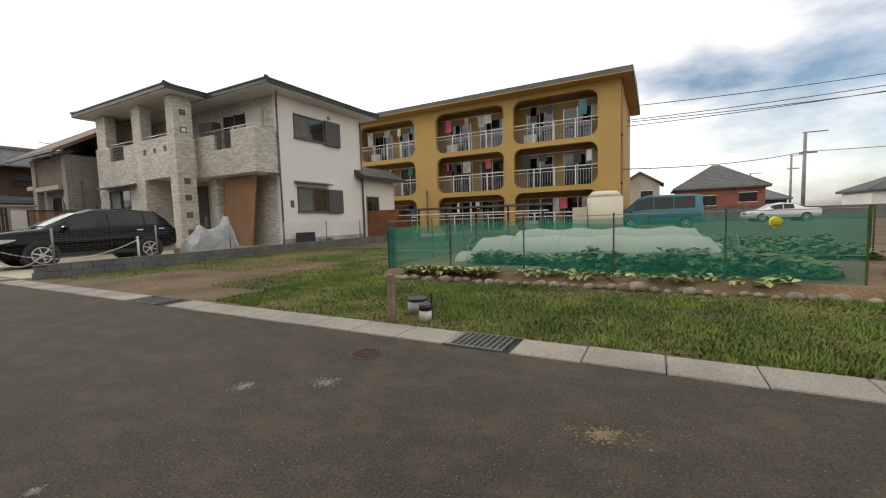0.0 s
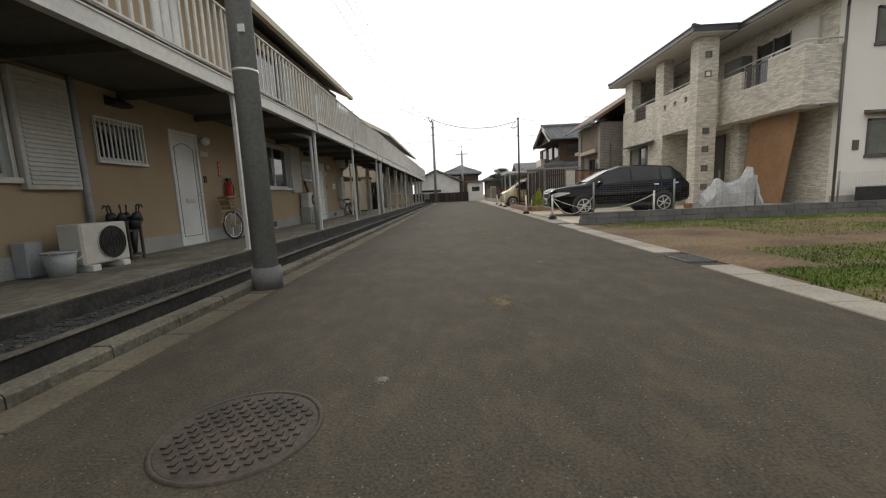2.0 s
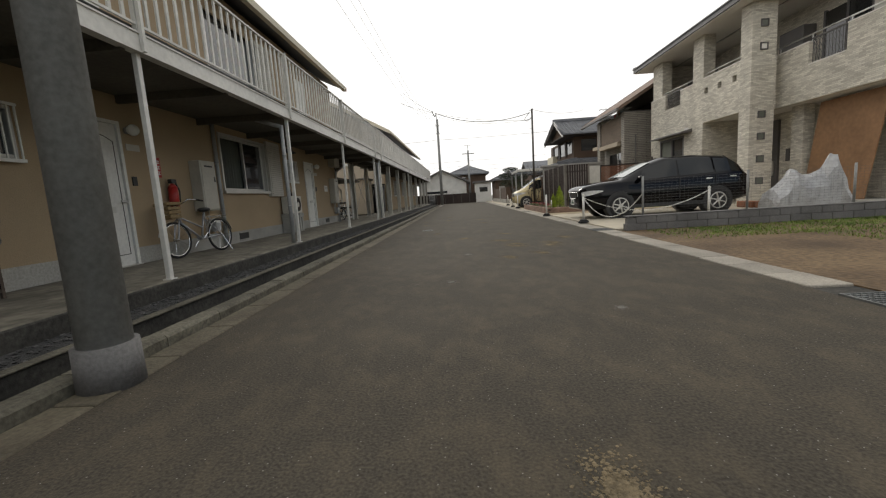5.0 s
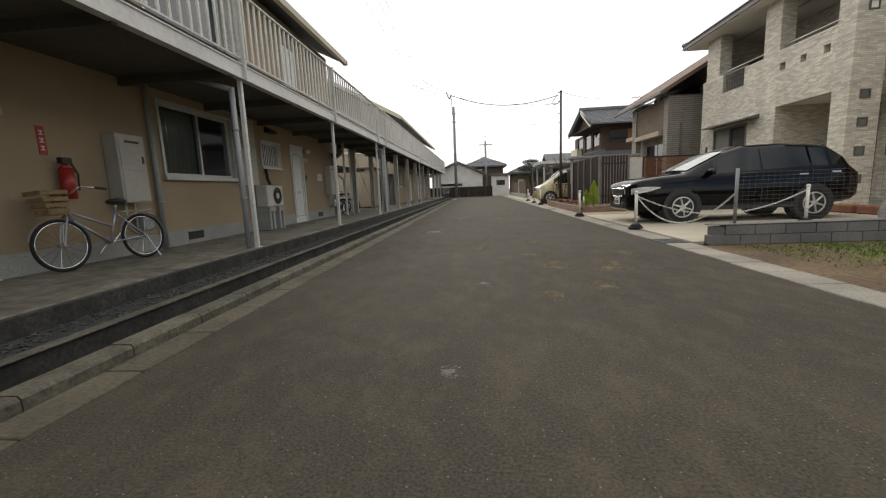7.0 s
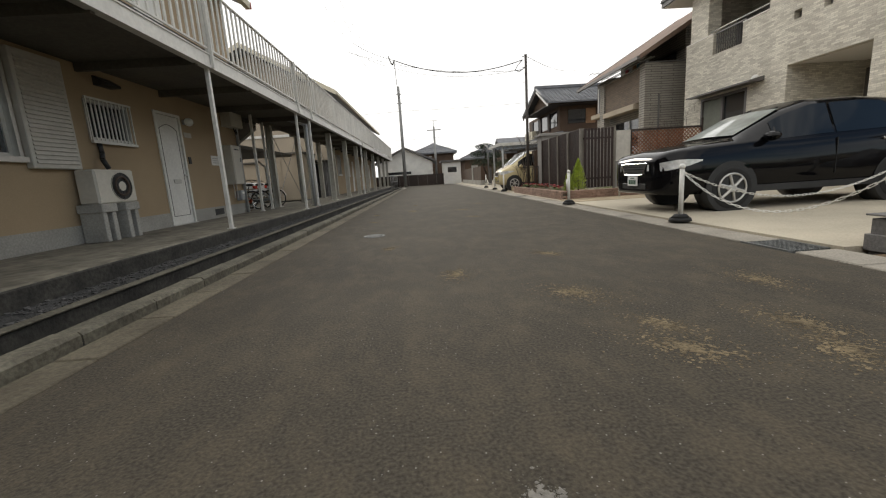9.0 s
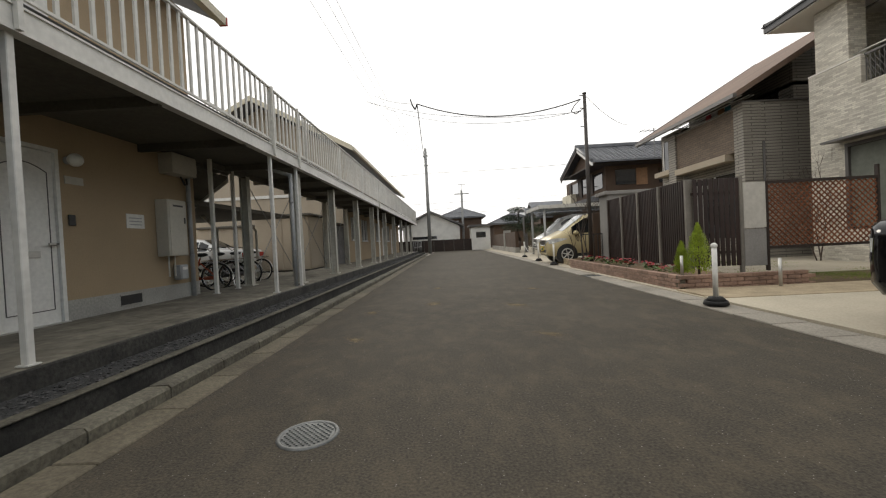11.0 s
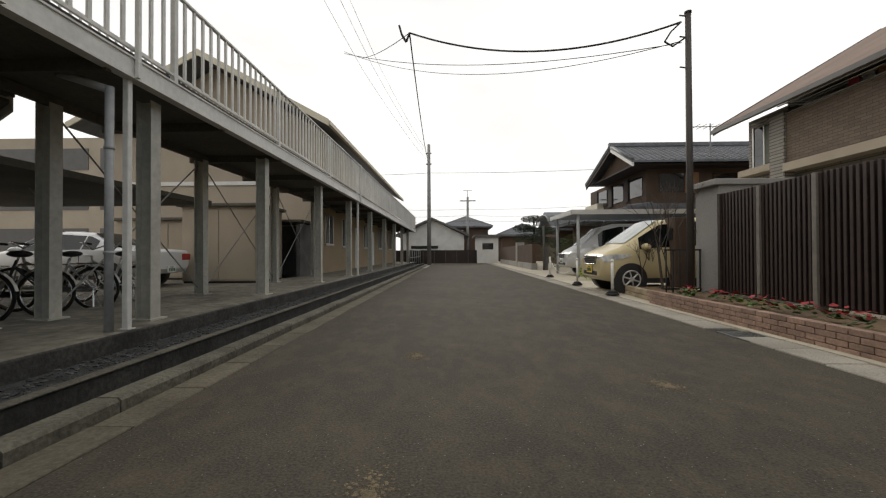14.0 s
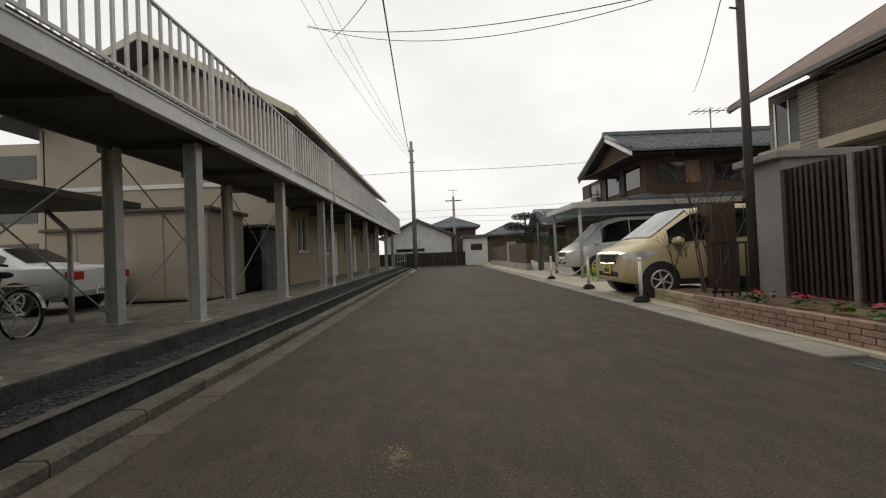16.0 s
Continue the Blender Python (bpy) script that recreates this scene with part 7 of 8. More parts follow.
part("roof", box(B(), 2.3, 4.6, 53.3, 57.2, 2.3, 2.48), M["h1frame"], t)
part("window", box(B(), 3.0, 3.95, 53.58, 53.6, 1.2, 1.75), M["glass"], t)


def plain_house(name, x0, x1, y0, y1, ze, zr, wallm, roofm, label, axis="x", wins=()):
    t = thing(name, ((x0 + x1) / 2, (y0 + y1) / 2, 0), label, "house", "far houses")
    part("outer_wall", box(B(), x0, x1, y0, y1, -0.5, ze), M[wallm], t)
    o = 0.5
    if axis == "y":
        xm = (x0 + x1) / 2
        part("roof", prism(B(), [(x0 - o, ze - 0.1), (xm, zr), (x1 + o, ze - 0.1), (x1 + o, ze + 0.08), (xm, zr + 0.2), (x0 - o, ze + 0.08)], "y", y0 - o, y1 + o), M[roofm], t)
        part("gable", prism(B(), [(x0, ze), (xm, zr), (x1, ze)], "y", y0 + 0.001, y0 + 0.1), M[wallm], t)
    elif axis == "x":
        ym = (y0 + y1) / 2
        part("roof", prism(B(), [(y0 - o, ze - 0.1), (ym, zr), (y1 + o, ze - 0.1), (y1 + o, ze + 0.08), (ym, zr + 0.2), (y0 - o, ze + 0.08)], "x", x0 - o, x1 + o), M[roofm], t)
        part("gable", prism(B(), [(y0, ze), (ym, zr), (y1, ze)], "x", x0 + 0.001, x0 + 0.1), M[wallm], t)
    else:
        hip_roof(t, x0 - o, x1 + o, y0 - o, y1 + o, ze, zr - ze, M[roofm], M["soffit"], tiles=True)
    for side, a, b, z0, z1 in wins:
        if side == "s":
            w = part("window", box(B(), a, b, y0 - 0.03, y0 - 0.01, z0, z1), M["glass"], t)
            part("frame", box(box(B(), a - 0.06, b + 0.06, y0 - 0.05, y0 - 0.008, z1, z1 + 0.08), a - 0.06, b + 0.06, y0 - 0.07, y0 - 0.008, z0 - 0.08, z0), M["white"], w)
        else:
            w = part("window", box(B(), x0 - 0.03, x0 - 0.01, a, b, z0, z1), M["glass"], t)
            part("frame", box(box(B(), x0 - 0.05, x0 - 0.008, a - 0.06, b + 0.06, z1, z1 + 0.08), x0 - 0.07, x0 - 0.008, a - 0.06, b + 0.06, z0 - 0.08, z0), M["white"], w)
    return t


plain_house("white_workshop", -4.6, 1.5, 57, 64, 2.6, 4.1, "white", "h1frame", "long white workshop with a dark gable roof", "y", (("s", -3.6, -1.0, 1.3, 1.6),))
plain_house("tiled_house", -0.6, 4.6, 66, 72, 3.9, 5.3, "brownwall", "rooftile", "brownish house with a hipped grey tiled roof", "hip", (("s", 0.5, 1.6, 2.6, 3.5),))
plain_house("tiled_house", 5.5, 10.5, 60, 66, 2.6, 3.9, "brownwall", "rooftile", "low house with a grey tiled roof", "hip")
# far poles
t = thing("utility_pole", (-1.30, 48, 0), "slim grey utility pole at the far kerb", "utility pole")
part("shaft", tube(B(), (-1.30, 48, -0.1), (-1.30, 48, 8.9), 0.16, 0.11, 14), M["galv"], t)
for z in (8.2, 7.4):
    part("bracket", box(B(), -1.5, -1.1, 47.9, 48.0, z, z + 0.08), M["galv"], t)
t = thing("utility_pole", (2.1, 63.5, 0), "grey utility pole with a crossarm behind the lane's end", "utility pole")
part("shaft", tube(B(), (2.1, 63.5, -0.1), (2.1, 63.5, 7.2), 0.16, 0.12, 12), M["galv"], t)
part("crossarm", box(B(), 1.2, 3.0, 63.4, 63.6, 6.7, 6.8), M["galv"], t)
part("aerial", path_tube(B(), [(1.6, 63.5, 7.9), (2.6, 63.5, 7.9)], 0.03, 5), M["galv"], t)
part("aerial_mast", tube(B(), (2.1, 63.5, 7.1), (2.1, 63.5, 7.95), 0.03, seg=6), M["galv"], t)
# rails at the walkway's end
t = thing("guard_rail", (-2.3, 50, 0.1), "pale tubular guard rail at the walkway's end", "rail")
for k in range(6):
    part("post", tube(B(), (-2.35, 44.5 + k * 1.6, -0.02), (-2.35, 44.5 + k * 1.6, 1.1), 0.03, seg=8), M["galv"], t)
for z in (0.6, 1.1):
    part("rail", tube(B(), (-2.35, 44.5, z), (-2.35, 52.5, z), 0.025, seg=8), M["galv"], t)

# ---- right side, beyond the minivan ----
t = thing("arched_carport", (6.5, 37.2, 0), "carport with an arched smoked plastic roof", "carport")
bm = B()
for k in range(10):
    a0, a1 = math.pi * (0.12 + 0.76 * k / 10), math.pi * (0.12 + 0.76 * (k + 1) / 10)
    c = [(4.6, 37.4 - 1.5 * math.cos(a0), 2.0 + 0.62 * math.sin(a0)), (9.6, 37.4 - 1.5 * math.cos(a0), 2.0 + 0.62 * math.sin(a0)), (9.6, 37.4 - 1.5 * math.cos(a1), 2.0 + 0.62 * math.sin(a1)), (4.6, 37.4 - 1.5 * math.cos(a1), 2.0 + 0.62 * math.sin(a1))]
    bm.faces.new([bm.verts.new(p) for p in c])
bmesh.ops.solidify(bm, geom=bm.faces[:], thickness=0.02)
part("roof_panels", bm, M["polycarb"], t)
for x in (4.6, 6.2, 7.9, 9.6):
    part("rib", path_tube(B(), [(x, 37.4 - 1.5 * math.cos(a), 2.0 + 0.62 * math.sin(a)) for a in np.linspace(0.12 * math.pi, 0.88 * math.pi, 9)], 0.03, 6), M["h1frame"], t)
for x in (5.0, 9.2):
    part("post", tube(B(), (x, 38.8, 0.0), (x, 38.8, 2.25), 0.05, seg=8), M["h1frame"], t)
t = thing("flat_carport", (6.5, 34.3, 0), "carport with a pale flat roof on grey posts", "carport")
part("roof", box(B(), 4.7, 10.0, 32.9, 35.9, 2.28, 2.36), M["polycarb"], t)
part("edge", box(box(B(), 4.62, 4.7, 32.85, 35.95, 2.24, 2.40), 4.62, 10, 32.82, 32.9, 2.24, 2.40), M["alu"], t)
for x, y in ((4.9, 33.0), (4.9, 35.8), (9.6, 33.0), (9.6, 35.8)):
    part("post", tube(B(), (x, y, 0.0), (x, y, 2.3), 0.055, seg=8), M["plasticgrey"], t)

h3 = thing("traditional_house", (13, 42, 0), "two-storey traditional house with grey tiled roofs and brown walls", "house")
part("lower_wall", box(B(), 9.2, 19, 37.6, 48, 0, 3.0), M["brownwall"], h3)
part("upper_wall", box(B(), 10.0, 18, 38.6, 46.6, 3.0, 5.0), M["brownwall"], h3)
hip_roof(h3, 8.2, 19.8, 36.6, 49, 2.75, 1.1, M["rooftile"], M["darkwood"])
GX0, GX1, GR, GZ = 8.75, 19.0, 40.0, 6.45            # upper roof: a gable towards the lane
part("soffit", box(B(), GX0 + 0.25, GX1, 37.6, 43.4, 5.0, 5.06), M["darkwood"], h3)
part("gable", prism(B(), [(37.9, 5.06), (GR, GZ - 0.22), (43.2, 5.06)], "x", GX0 + 0.5, GX1 - 0.3), M["brownwall"], h3)
for name, ye, ze in (("front_slope", 37.4, 5.12), ("back_slope", 43.9, 5.05)):
    n_c = 11
    bm = B()
    for k in range(n_c):
        ya, yb = ye + (GR - ye) * k / n_c, ye + (GR - ye) * (k + 1) / n_c
        za, zb = ze + (GZ - ze) * k / n_c, ze + (GZ - ze) * (k + 1) / n_c
        prism(bm, [(ya, za - 0.05), (ya, za + 0.05), (yb, zb + 0.02), (yb, zb - 0.05)], "x", GX0, GX1)
    rf = part(name, bm, M["rooftile"], h3, "grey clay tiles")
    rf["kind"] = "stuff"
    bm = B()
    for k in range(38):
        gx = GX0 + 0.12 + k * 0.27
        tube(bm, (gx, ye, ze + 0.05), (gx, GR, GZ + 0.03), 0.035, seg=6)
    part("tile_roll", bm, M["rooftile"], rf)["kind"] = "stuff"
    part("bargeboard", prism(B(), [(ye, ze - 0.24), (ye, ze - 0.05), (GR, GZ - 0.05), (GR, GZ - 0.26)], "x", GX0 + 0.04, GX0 + 0.10), M["white" if ye < GR else "darkwood"], h3)
    part("verge", tube(B(), (GX0 + 0.05, ye, ze + 0.08), (GX0 + 0.05, GR, GZ + 0.06), 0.08, seg=8), M["rooftile"], h3)
part("ridge", box(B(), GX0 - 0.05, GX1, GR - 0.12, GR + 0.12, GZ, GZ + 0.22, 0.03), M["rooftile"], h3)
for y in (39.0, 41.2, 43.6):
    w = part("window", box(B(), 9.96, 10.0, y, y + 1.5, 3.75, 4.75), M["glass"], h3)
    part("shutter_case", box(B(), 9.9, 9.99, y + 1.5, y + 2.0, 3.6, 4.85), M["darkwood"], w)
for a in (10.6, 13.2, 15.4):
    w = part("window", box(B(), a, a + 1.2, 38.56, 38.6, 3.85, 4.75), M["glass"], h3)
    part("side_panel", box(B(), a + 1.25, a + 1.9, 38.54, 38.6, 3.8, 4.8), M["tanwood"], w)
part("balcony", box(B(), 9.6, 10.0, 44.2, 46.5, 3.3, 4.0), M["tank"], h3)
plain_house("tiled_annex", 8.6, 13, 50, 55, 2.7, 4.1, "brownwall", "rooftile", "small house with a grey tiled gable roof and white verge", "x")
setting("garden_wall_right", box(B(), 4.55, 4.75, 39.5, 53, 0.0, 1.35), M["brownwall"], "brown rendered garden wall along the lane", "wall")
setting("garden_wall_base", box(B(), 4.50, 4.80, 39.45, 53, 0.0, 0.35), M["plinth"], "concrete base of the garden wall", "wall")
setting("garden_wall_pier", box(B(), 4.48, 4.95, 44.0, 44.5, 0.0, 1.55), M["plinth"], "concrete pier of the garden wall", "wall")
setting("garden_wall_near", box(B(), 5.1, 5.25, 39.0, 39.5, 0.0, 1.2), M["block"], "grey block wall at the carport", "wall")


def leafy(name, x, y, z0, clumps, leafm, n, size, seed, label, cat, trunk=None):
    """A crown of many small leaves in clumps, on a tapered trunk with limbs."""
    rg = random.Random(seed)
    t = thing(name, (x, y, z0), label, cat)
    if trunk:
        bm = B()
        path = [Vector((x, y, z0))] + [Vector((x + rg.uniform(-.15, .15), y + rg.uniform(-.15, .15), z0 + trunk * k / 4)) for k in range(1, 5)]
        for k, (a, b) in enumerate(zip(path[:-1], path[1:])):
            tube(bm, a, b, 0.12 - 0.02 * k, 0.10 - 0.02 * k, 8)
        for cx, cy, cz, *_ in clumps:
            tube(bm, path[2 if cz < z0 + trunk * .8 else 3], (x + cx, y + cy, z0 + cz), 0.045, 0.015, 6)
        part("trunk", bm, M["bark"], t)
    vs, fs = [], []
    for cx, cy, cz, rx, ry, rz in clumps:
        for k in range(n):
            v = Vector((rg.gauss(0, 1), rg.gauss(0, 1), rg.gauss(0, 1)))
            v = v.normalized() * (rg.random() ** 0.4)
            p = Vector((cx + v.x * rx, cy + v.y * ry, cz + v.z * rz))
            d = Vector((rg.uniform(-1, 1), rg.uniform(-1, 1), rg.uniform(-.6, .9))).normalized() * size * rg.uniform(.6, 1.3)
            s = d.cross(Vector((rg.uniform(-1, 1), rg.uniform(-1, 1), 1))).normalized() * size * 0.45
            o = len(vs)
            vs += [p - d * .5, p + s * .5, p + d * .5, p - s * .5]
            fs.append((o, o + 1, o + 2, o + 3))
    me = bpy.data.meshes.new("crown")
    me.from_pydata(vs, [], fs)
    me.materials.append(M[leafm])
    c = new("crown", me)
    c.parent = t
    return t


leafy("pine_tree", 5.7, 45, 0, [(0, 0, 3.1, .8, .8, .25), (-.5, .2, 2.5, .8, .7, .3), (.8, -.2, 2.3, .9, .8, .3), (-.2, -.4, 1.8, 1.2, 1.0, .4), (1.3, .3, 1.6, 1.0, .8, .4)], "pine", 1500, 0.10, 2, "clipped dark green pine behind the garden wall", "tree", 3.0)
leafy("garden_shrub", 6.6, 42.3, 0, [(0, 0, 0.9, 1.2, 1.0, .9), (1.2, .6, 1.1, 1.0, .8, 1.0)], "hedge", 1800, 0.09, 7, "dark green shrubs behind the garden wall", "shrub")
leafy("low_shrub", 4.9, 31.6, 0.02, [(0, 0, .25, .5, .5, .25)], "conifer", 900, 0.06, 5, "low yellowish-green shrub beside the chain post", "shrub")

# ---- cables ----
def cable(a, b, sag, r, label="thin black cable strung between the poles"):
    a, b = Vector(a), Vector(b)
    n = 22
    pts = [a.lerp(b, k / n) - Vector((0, 0, sag * 4 * (k / n) * (1 - k / n))) for k in range(n + 1)]
    solid("overhead_cable", path_tube(B(), pts, r, 6), M["wire"], label, "cable", "overhead cables")


J = (-0.35, 26.4, 5.15)
cable(J, (4.22, 25.35, 4.66), 0.42, 0.016)
cable(J, (-1.3, 48, 7.6), 0.5, 0.014)
cable(J, (-2.8, 33, 7.95), 0.1, 0.008)
cable((-2.6, 30, 6.6), (4.23, 25.35, 4.32), 0.35, 0.007)
cable((-2.6, 30, 6.65), (4.23, 25.35, 4.35), 0.6, 0.006)
for dx, z in ((0, 8.0), (0.35, 8.2), (0.6, 8.25)):
    cable((-3.3 + dx, -10, z + .2), (-3.0 + dx, 34, z), 0.5, 0.006)
    cable((-3.0 + dx, 34, z), (-1.3, 48, 7.6 + dx), 0.2, 0.006)
for za, zb, y in ((6.9, 7.6, 47), (5.9, 6.4, 60), (5.2, 5.3, 62), (4.6, 5.0, 63)):
    cable((-14, y, za), (2.1 if y > 50 else -1.3, 63.5 if y > 50 else 48, za - 0.1), 0.25, 0.014)
    cable((2.1 if y > 50 else -1.3, 63.5 if y > 50 else 48, za - 0.1), (30, y, zb + 0.6), 0.5, 0.014)
cable((4.31, 25.35, 4.80), (9.4, 34, 6.2), 0.2, 0.008)
solid("cable_joint", path_tube(B(), [(-0.35, 26.4, 5.15), (-0.42, 26.45, 5.0), (-0.5, 26.4, 5.12), (-0.55, 26.4, 5.3)], 0.022, 6), M["black"], "looped black cable joint in the overhead line", "cable joint")
solid("cable_loop", path_tube(B(), [(4.22, 25.35, 4.66), (4.05, 25.35, 4.50), (3.95, 25.35, 4.34), (4.08, 25.35, 4.26), (4.28, 25.35, 4.40)], 0.014, 6), M["black"], "looped black cable at the service pole", "cable loop")
# aerial on the house behind
t = thing("tv_aerial", (12.6, 35.5, 6.9), "television aerial above the roofs", "aerial")
part("mast", tube(B(), (12.6, 37.8, 5.4), (12.6, 37.8, 6.95), 0.03, seg=6), M["galv"], t)
for k in range(5):
    part("element", tube(B(), (11.9 + k * 0.3, 37.4, 6.8), (11.9 + k * 0.3, 38.2, 6.8), 0.015, seg=4), M["galv"], t)
part("boom", tube(B(), (11.8, 37.8, 6.8), (13.3, 37.8, 6.8), 0.02, seg=5), M["galv"], t)

# ---- ochre flats behind the garden ----
apt = thing("ochre_flats", (26, 14, 0), "three-storey ochre flats with rounded balcony openings and laundry", "apartment building")
AX = 24.0
BAYS = [(4.85, 9.55), (10.15, 14.80), (16.45, 21.1), (21.7, 26.3)]
ROWSZ = [(5.25, 7.72), (2.66, 4.95), (0.1, 2.36)]
YB = [3.72, 9.85, 15.62, 21.4, 26.9]
ZB = [-0.3, 2.51, 5.085, 8.02]


def arch_cell(y0, y1, z0, z1, a, b, c, d, r):
    """One cell of the front with a rounded opening that goes through it."""
    bm = B()
    inner = []
    for cy, cz, s in ((b - r, d - r, 0), (a + r, d - r, 1), (a + r, c + r, 2), (b - r, c + r, 3)):
        for k in range(7):
            an = math.pi / 2 * (s + k / 6)
            inner.append((cy + r * math.cos(an), cz + r * math.sin(an)))
    my, mz = (a + b) / 2, (c + d) / 2
    outer = []
    for i, (y, z) in enumerate(inner):
        q = i // 7
        k = i % 7
        if q == 0:
            outer.append((y1, z1 - (z1 - (d - r)) * (1 - k / 3)) if k <= 3 else (y1 - (y1 - (b - r)) * ((k - 3) / 3), z1))
        elif q == 1:
            outer.append((y0 + ((a + r) - y0) * (1 - k / 3), z1) if k <= 3 else (y0, z1 - (z1 - (d - r)) * ((k - 3) / 3)))
        elif q == 2:
            outer.append((y0, z0 + ((c + r) - z0) * (1 - k / 3)) if k <= 3 else (y0 + ((a + r) - y0) * ((k - 3) / 3), z0))
        else:
            outer.append((y1 - (y1 - (b - r)) * (1 - k / 3), z0) if k <= 3 else (y1, z0 + ((c + r) - z0) * ((k - 3) / 3)))
    n = len(inner)
    fi = [bm.verts.new((AX, *p)) for p in inner]
    fo = [bm.verts.new((AX, *p)) for p in outer]
    bi = [bm.verts.new((AX + 0.28, *p)) for p in inner]
    for i in range(n):
        j = (i + 1) % n
        bm.faces.new((fi[i], fi[j], fo[j], fo[i]))
        bm.faces.new((fi[j], fi[i], bi[i], bi[j]))
    bmesh.ops.recalc_face_normals(bm, faces=bm.faces[:])
    return bm


rga = random.Random(11)
for r, (c, d) in enumerate(ROWSZ):
    for k, (a, b) in enumerate(BAYS):
        part("front_wall", arch_cell(YB[k], YB[k + 1], ZB[2 - r], ZB[3 - r], a, b, c, d, 0.5), M["apt"], apt)
        bal = part("balcony_back", box(B(), AX + 1.3, AX + 1.4, YB[k], YB[k + 1], c - 0.1, d + 0.3), M["aptshade"], apt)
        part("balcony_floor", box(B(), AX + 0.28, AX + 1.3, YB[k], YB[k + 1], c - 0.12, c), M["aptshade"], apt)
        part("balcony_ceiling", box(B(), AX + 0.28, AX + 1.3, YB[k], YB[k + 1], d + 0.1, d + 0.2), M["aptshade"], apt)
        part("divider", box(B(), AX + 0.28, AX + 1.3, YB[k] - .05, YB[k] + .05, c, d + .1), M["aptshade"], apt)
        for wy in (a + 0.5, a + 2.7):
            w = part("window", box(B(), AX + 1.27, AX + 1.295, wy, wy + 1.5, c + 0.1, c + 1.9), M["glass"], apt)
            part("frame", box(box(box(B(), AX + 1.25, AX + 1.28, wy - .05, wy, c + .1, c + 1.95), AX + 1.25, AX + 1.28, wy + 1.5, wy + 1.55, c + .1, c + 1.95), AX + 1.25, AX + 1.28, wy + .72, wy + .78, c + .1, c + 1.95), M["alu"], w)
        rl = part("railing", tube(B(), (AX + 0.1, a, c + 1.05), (AX + 0.1, b, c + 1.05), 0.03, seg=6), M["white"], apt)
        part("mid_rail", tube(B(), (AX + 0.1, a, c + 0.85), (AX + 0.1, b, c + 0.85), 0.018, seg=5), M["white"], rl)
        for j in range(1, 4):
            part("rail_post", box(B(), AX + 0.07, AX + 0.13, a + (b - a) * j / 4 - .03, a + (b - a) * j / 4 + .03, c, c + 1.05), M["white"], rl)
        bm = B()
        for j in range(30):
            y = a + 0.15 + (b - a - 0.3) * j / 29
            box(bm, AX + 0.095, AX + 0.105, y - .008, y + .008, c + 0.05, c + 0.85)
        part("rail_infill", bm, M["plasticgrey"], rl)
        part("drying_pole", tube(B(), (AX + 0.5, a + .2, d - 0.35), (AX + 0.5, b - .2, d - 0.35), 0.02, seg=5), M["alu"], apt)
        for j in range(rga.choice((3, 4, 6))):
            y = a + rga.uniform(0.3, b - a - 0.8)
            ln = rga.uniform(0.4, 0.9)
            mm = rga.choice(("cloth", "cloth", "cloth", "black", "clothred", "carblue"))
            solid("hung_laundry", box(B(), AX + 0.48, AX + 0.52, y, y + rga.uniform(0.25, 0.55), d - 0.37 - ln, d - 0.37), M[mm], "laundry hung in the ochre flats' balcony", "laundry", "flats laundry")
        if rga.random() > 0.3:
            solid("balcony_unit", box(B(), AX + 0.7, AX + 1.0, b - 1.2, b - 0.4, c, c + 0.6, 0.02), M["acwhite"], "ivory outdoor unit on a balcony", "air conditioner", "balcony units")
        part("water_heater", box(B(), AX + 1.1, AX + 1.27, a + 0.05, a + 0.42, c + 1.2, c + 1.9), M["meter"], apt)
part("end_wall", box(B(), AX + 0.02, AX + 9, 3.72, 3.92, -0.3, 8.02), M["apt"], apt)
part("back_wall", box(B(), AX + 8.8, AX + 9, 3.92, 26.9, -0.3, 8.02), M["apt"], apt)
part("far_wall", box(B(), AX + 0.02, AX + 8.8, 26.75, 26.9, -0.3, 8.02), M["apt"], apt)
part("roof", prism(B(), [(AX - 0.7, 8.06), (AX - 0.7, 8.36), (AX + 4, 8.7), (AX + 9.6, 8.36), (AX + 9.6, 8.06)], "y", 3.1, 27.4), M["aptroof"], apt)
part("soffit", box(B(), AX - 0.85, AX + 9.5, 3.15, 27.3, 8.02, 8.058), M["apt"], apt)
part("down_pipe", tube(B(), (AX - 0.06, 15.6, 0), (AX - 0.06, 15.6, 2.9), 0.05, seg=8), M["h1frame"], apt)
t = thing("water_tank", (19.3, 4.0, -0.1), "cream round water tank before the ochre flats", "water tank")
bm = tube(B(), (19.3, 4.0, -0.1), (19.3, 4.0, 1.7), 0.72, seg=32)
part("drum", bm, M["tank"], t)
bm = tube(B(), (19.3, 4.0, 1.7), (19.3, 4.0, 1.95), 0.72, 0.5, 32)
part("dome", bm, M["tank"], t)
part("side_box", box(B(), 19.0, 19.6, 4.7, 5.3, -0.1, 1.3), M["tank"], t)
t = thing("drying_frame", (17, 9, 0), "long low drying frame with a dark roof strip", "frame")
part("roof_strip", box(B(), 16.6, 17.6, 5.8, 13.4, 1.42, 1.5), M["aptroof"], t)
for k in range(6):
    part("post", box(B(), 16.65, 16.72, 6.0 + k * 1.45, 6.07 + k * 1.45, 0, 1.42), M["darkwood"], t)
part("rail", tube(B(), (16.6, 5.8, 1.2), (16.6, 13.4, 1.2), 0.025, seg=6), M["white"], t)
t = thing("rusty_shed", (17.3, 14.1, 0), "small rust-brown corrugated shed beside the white house", "shed")
bm = B()
for k in range(30):
    box(bm, 16.5 - (0.02 if k % 2 else 0), 16.6, 12.9 + k * 0.06, 12.96 + k * 0.06, 0, 1.5)
part("front", bm, M["rust"], t)
part("body", box(B(), 16.6, 17.7, 12.9, 14.1, 0, 1.5), M["rust"], t)

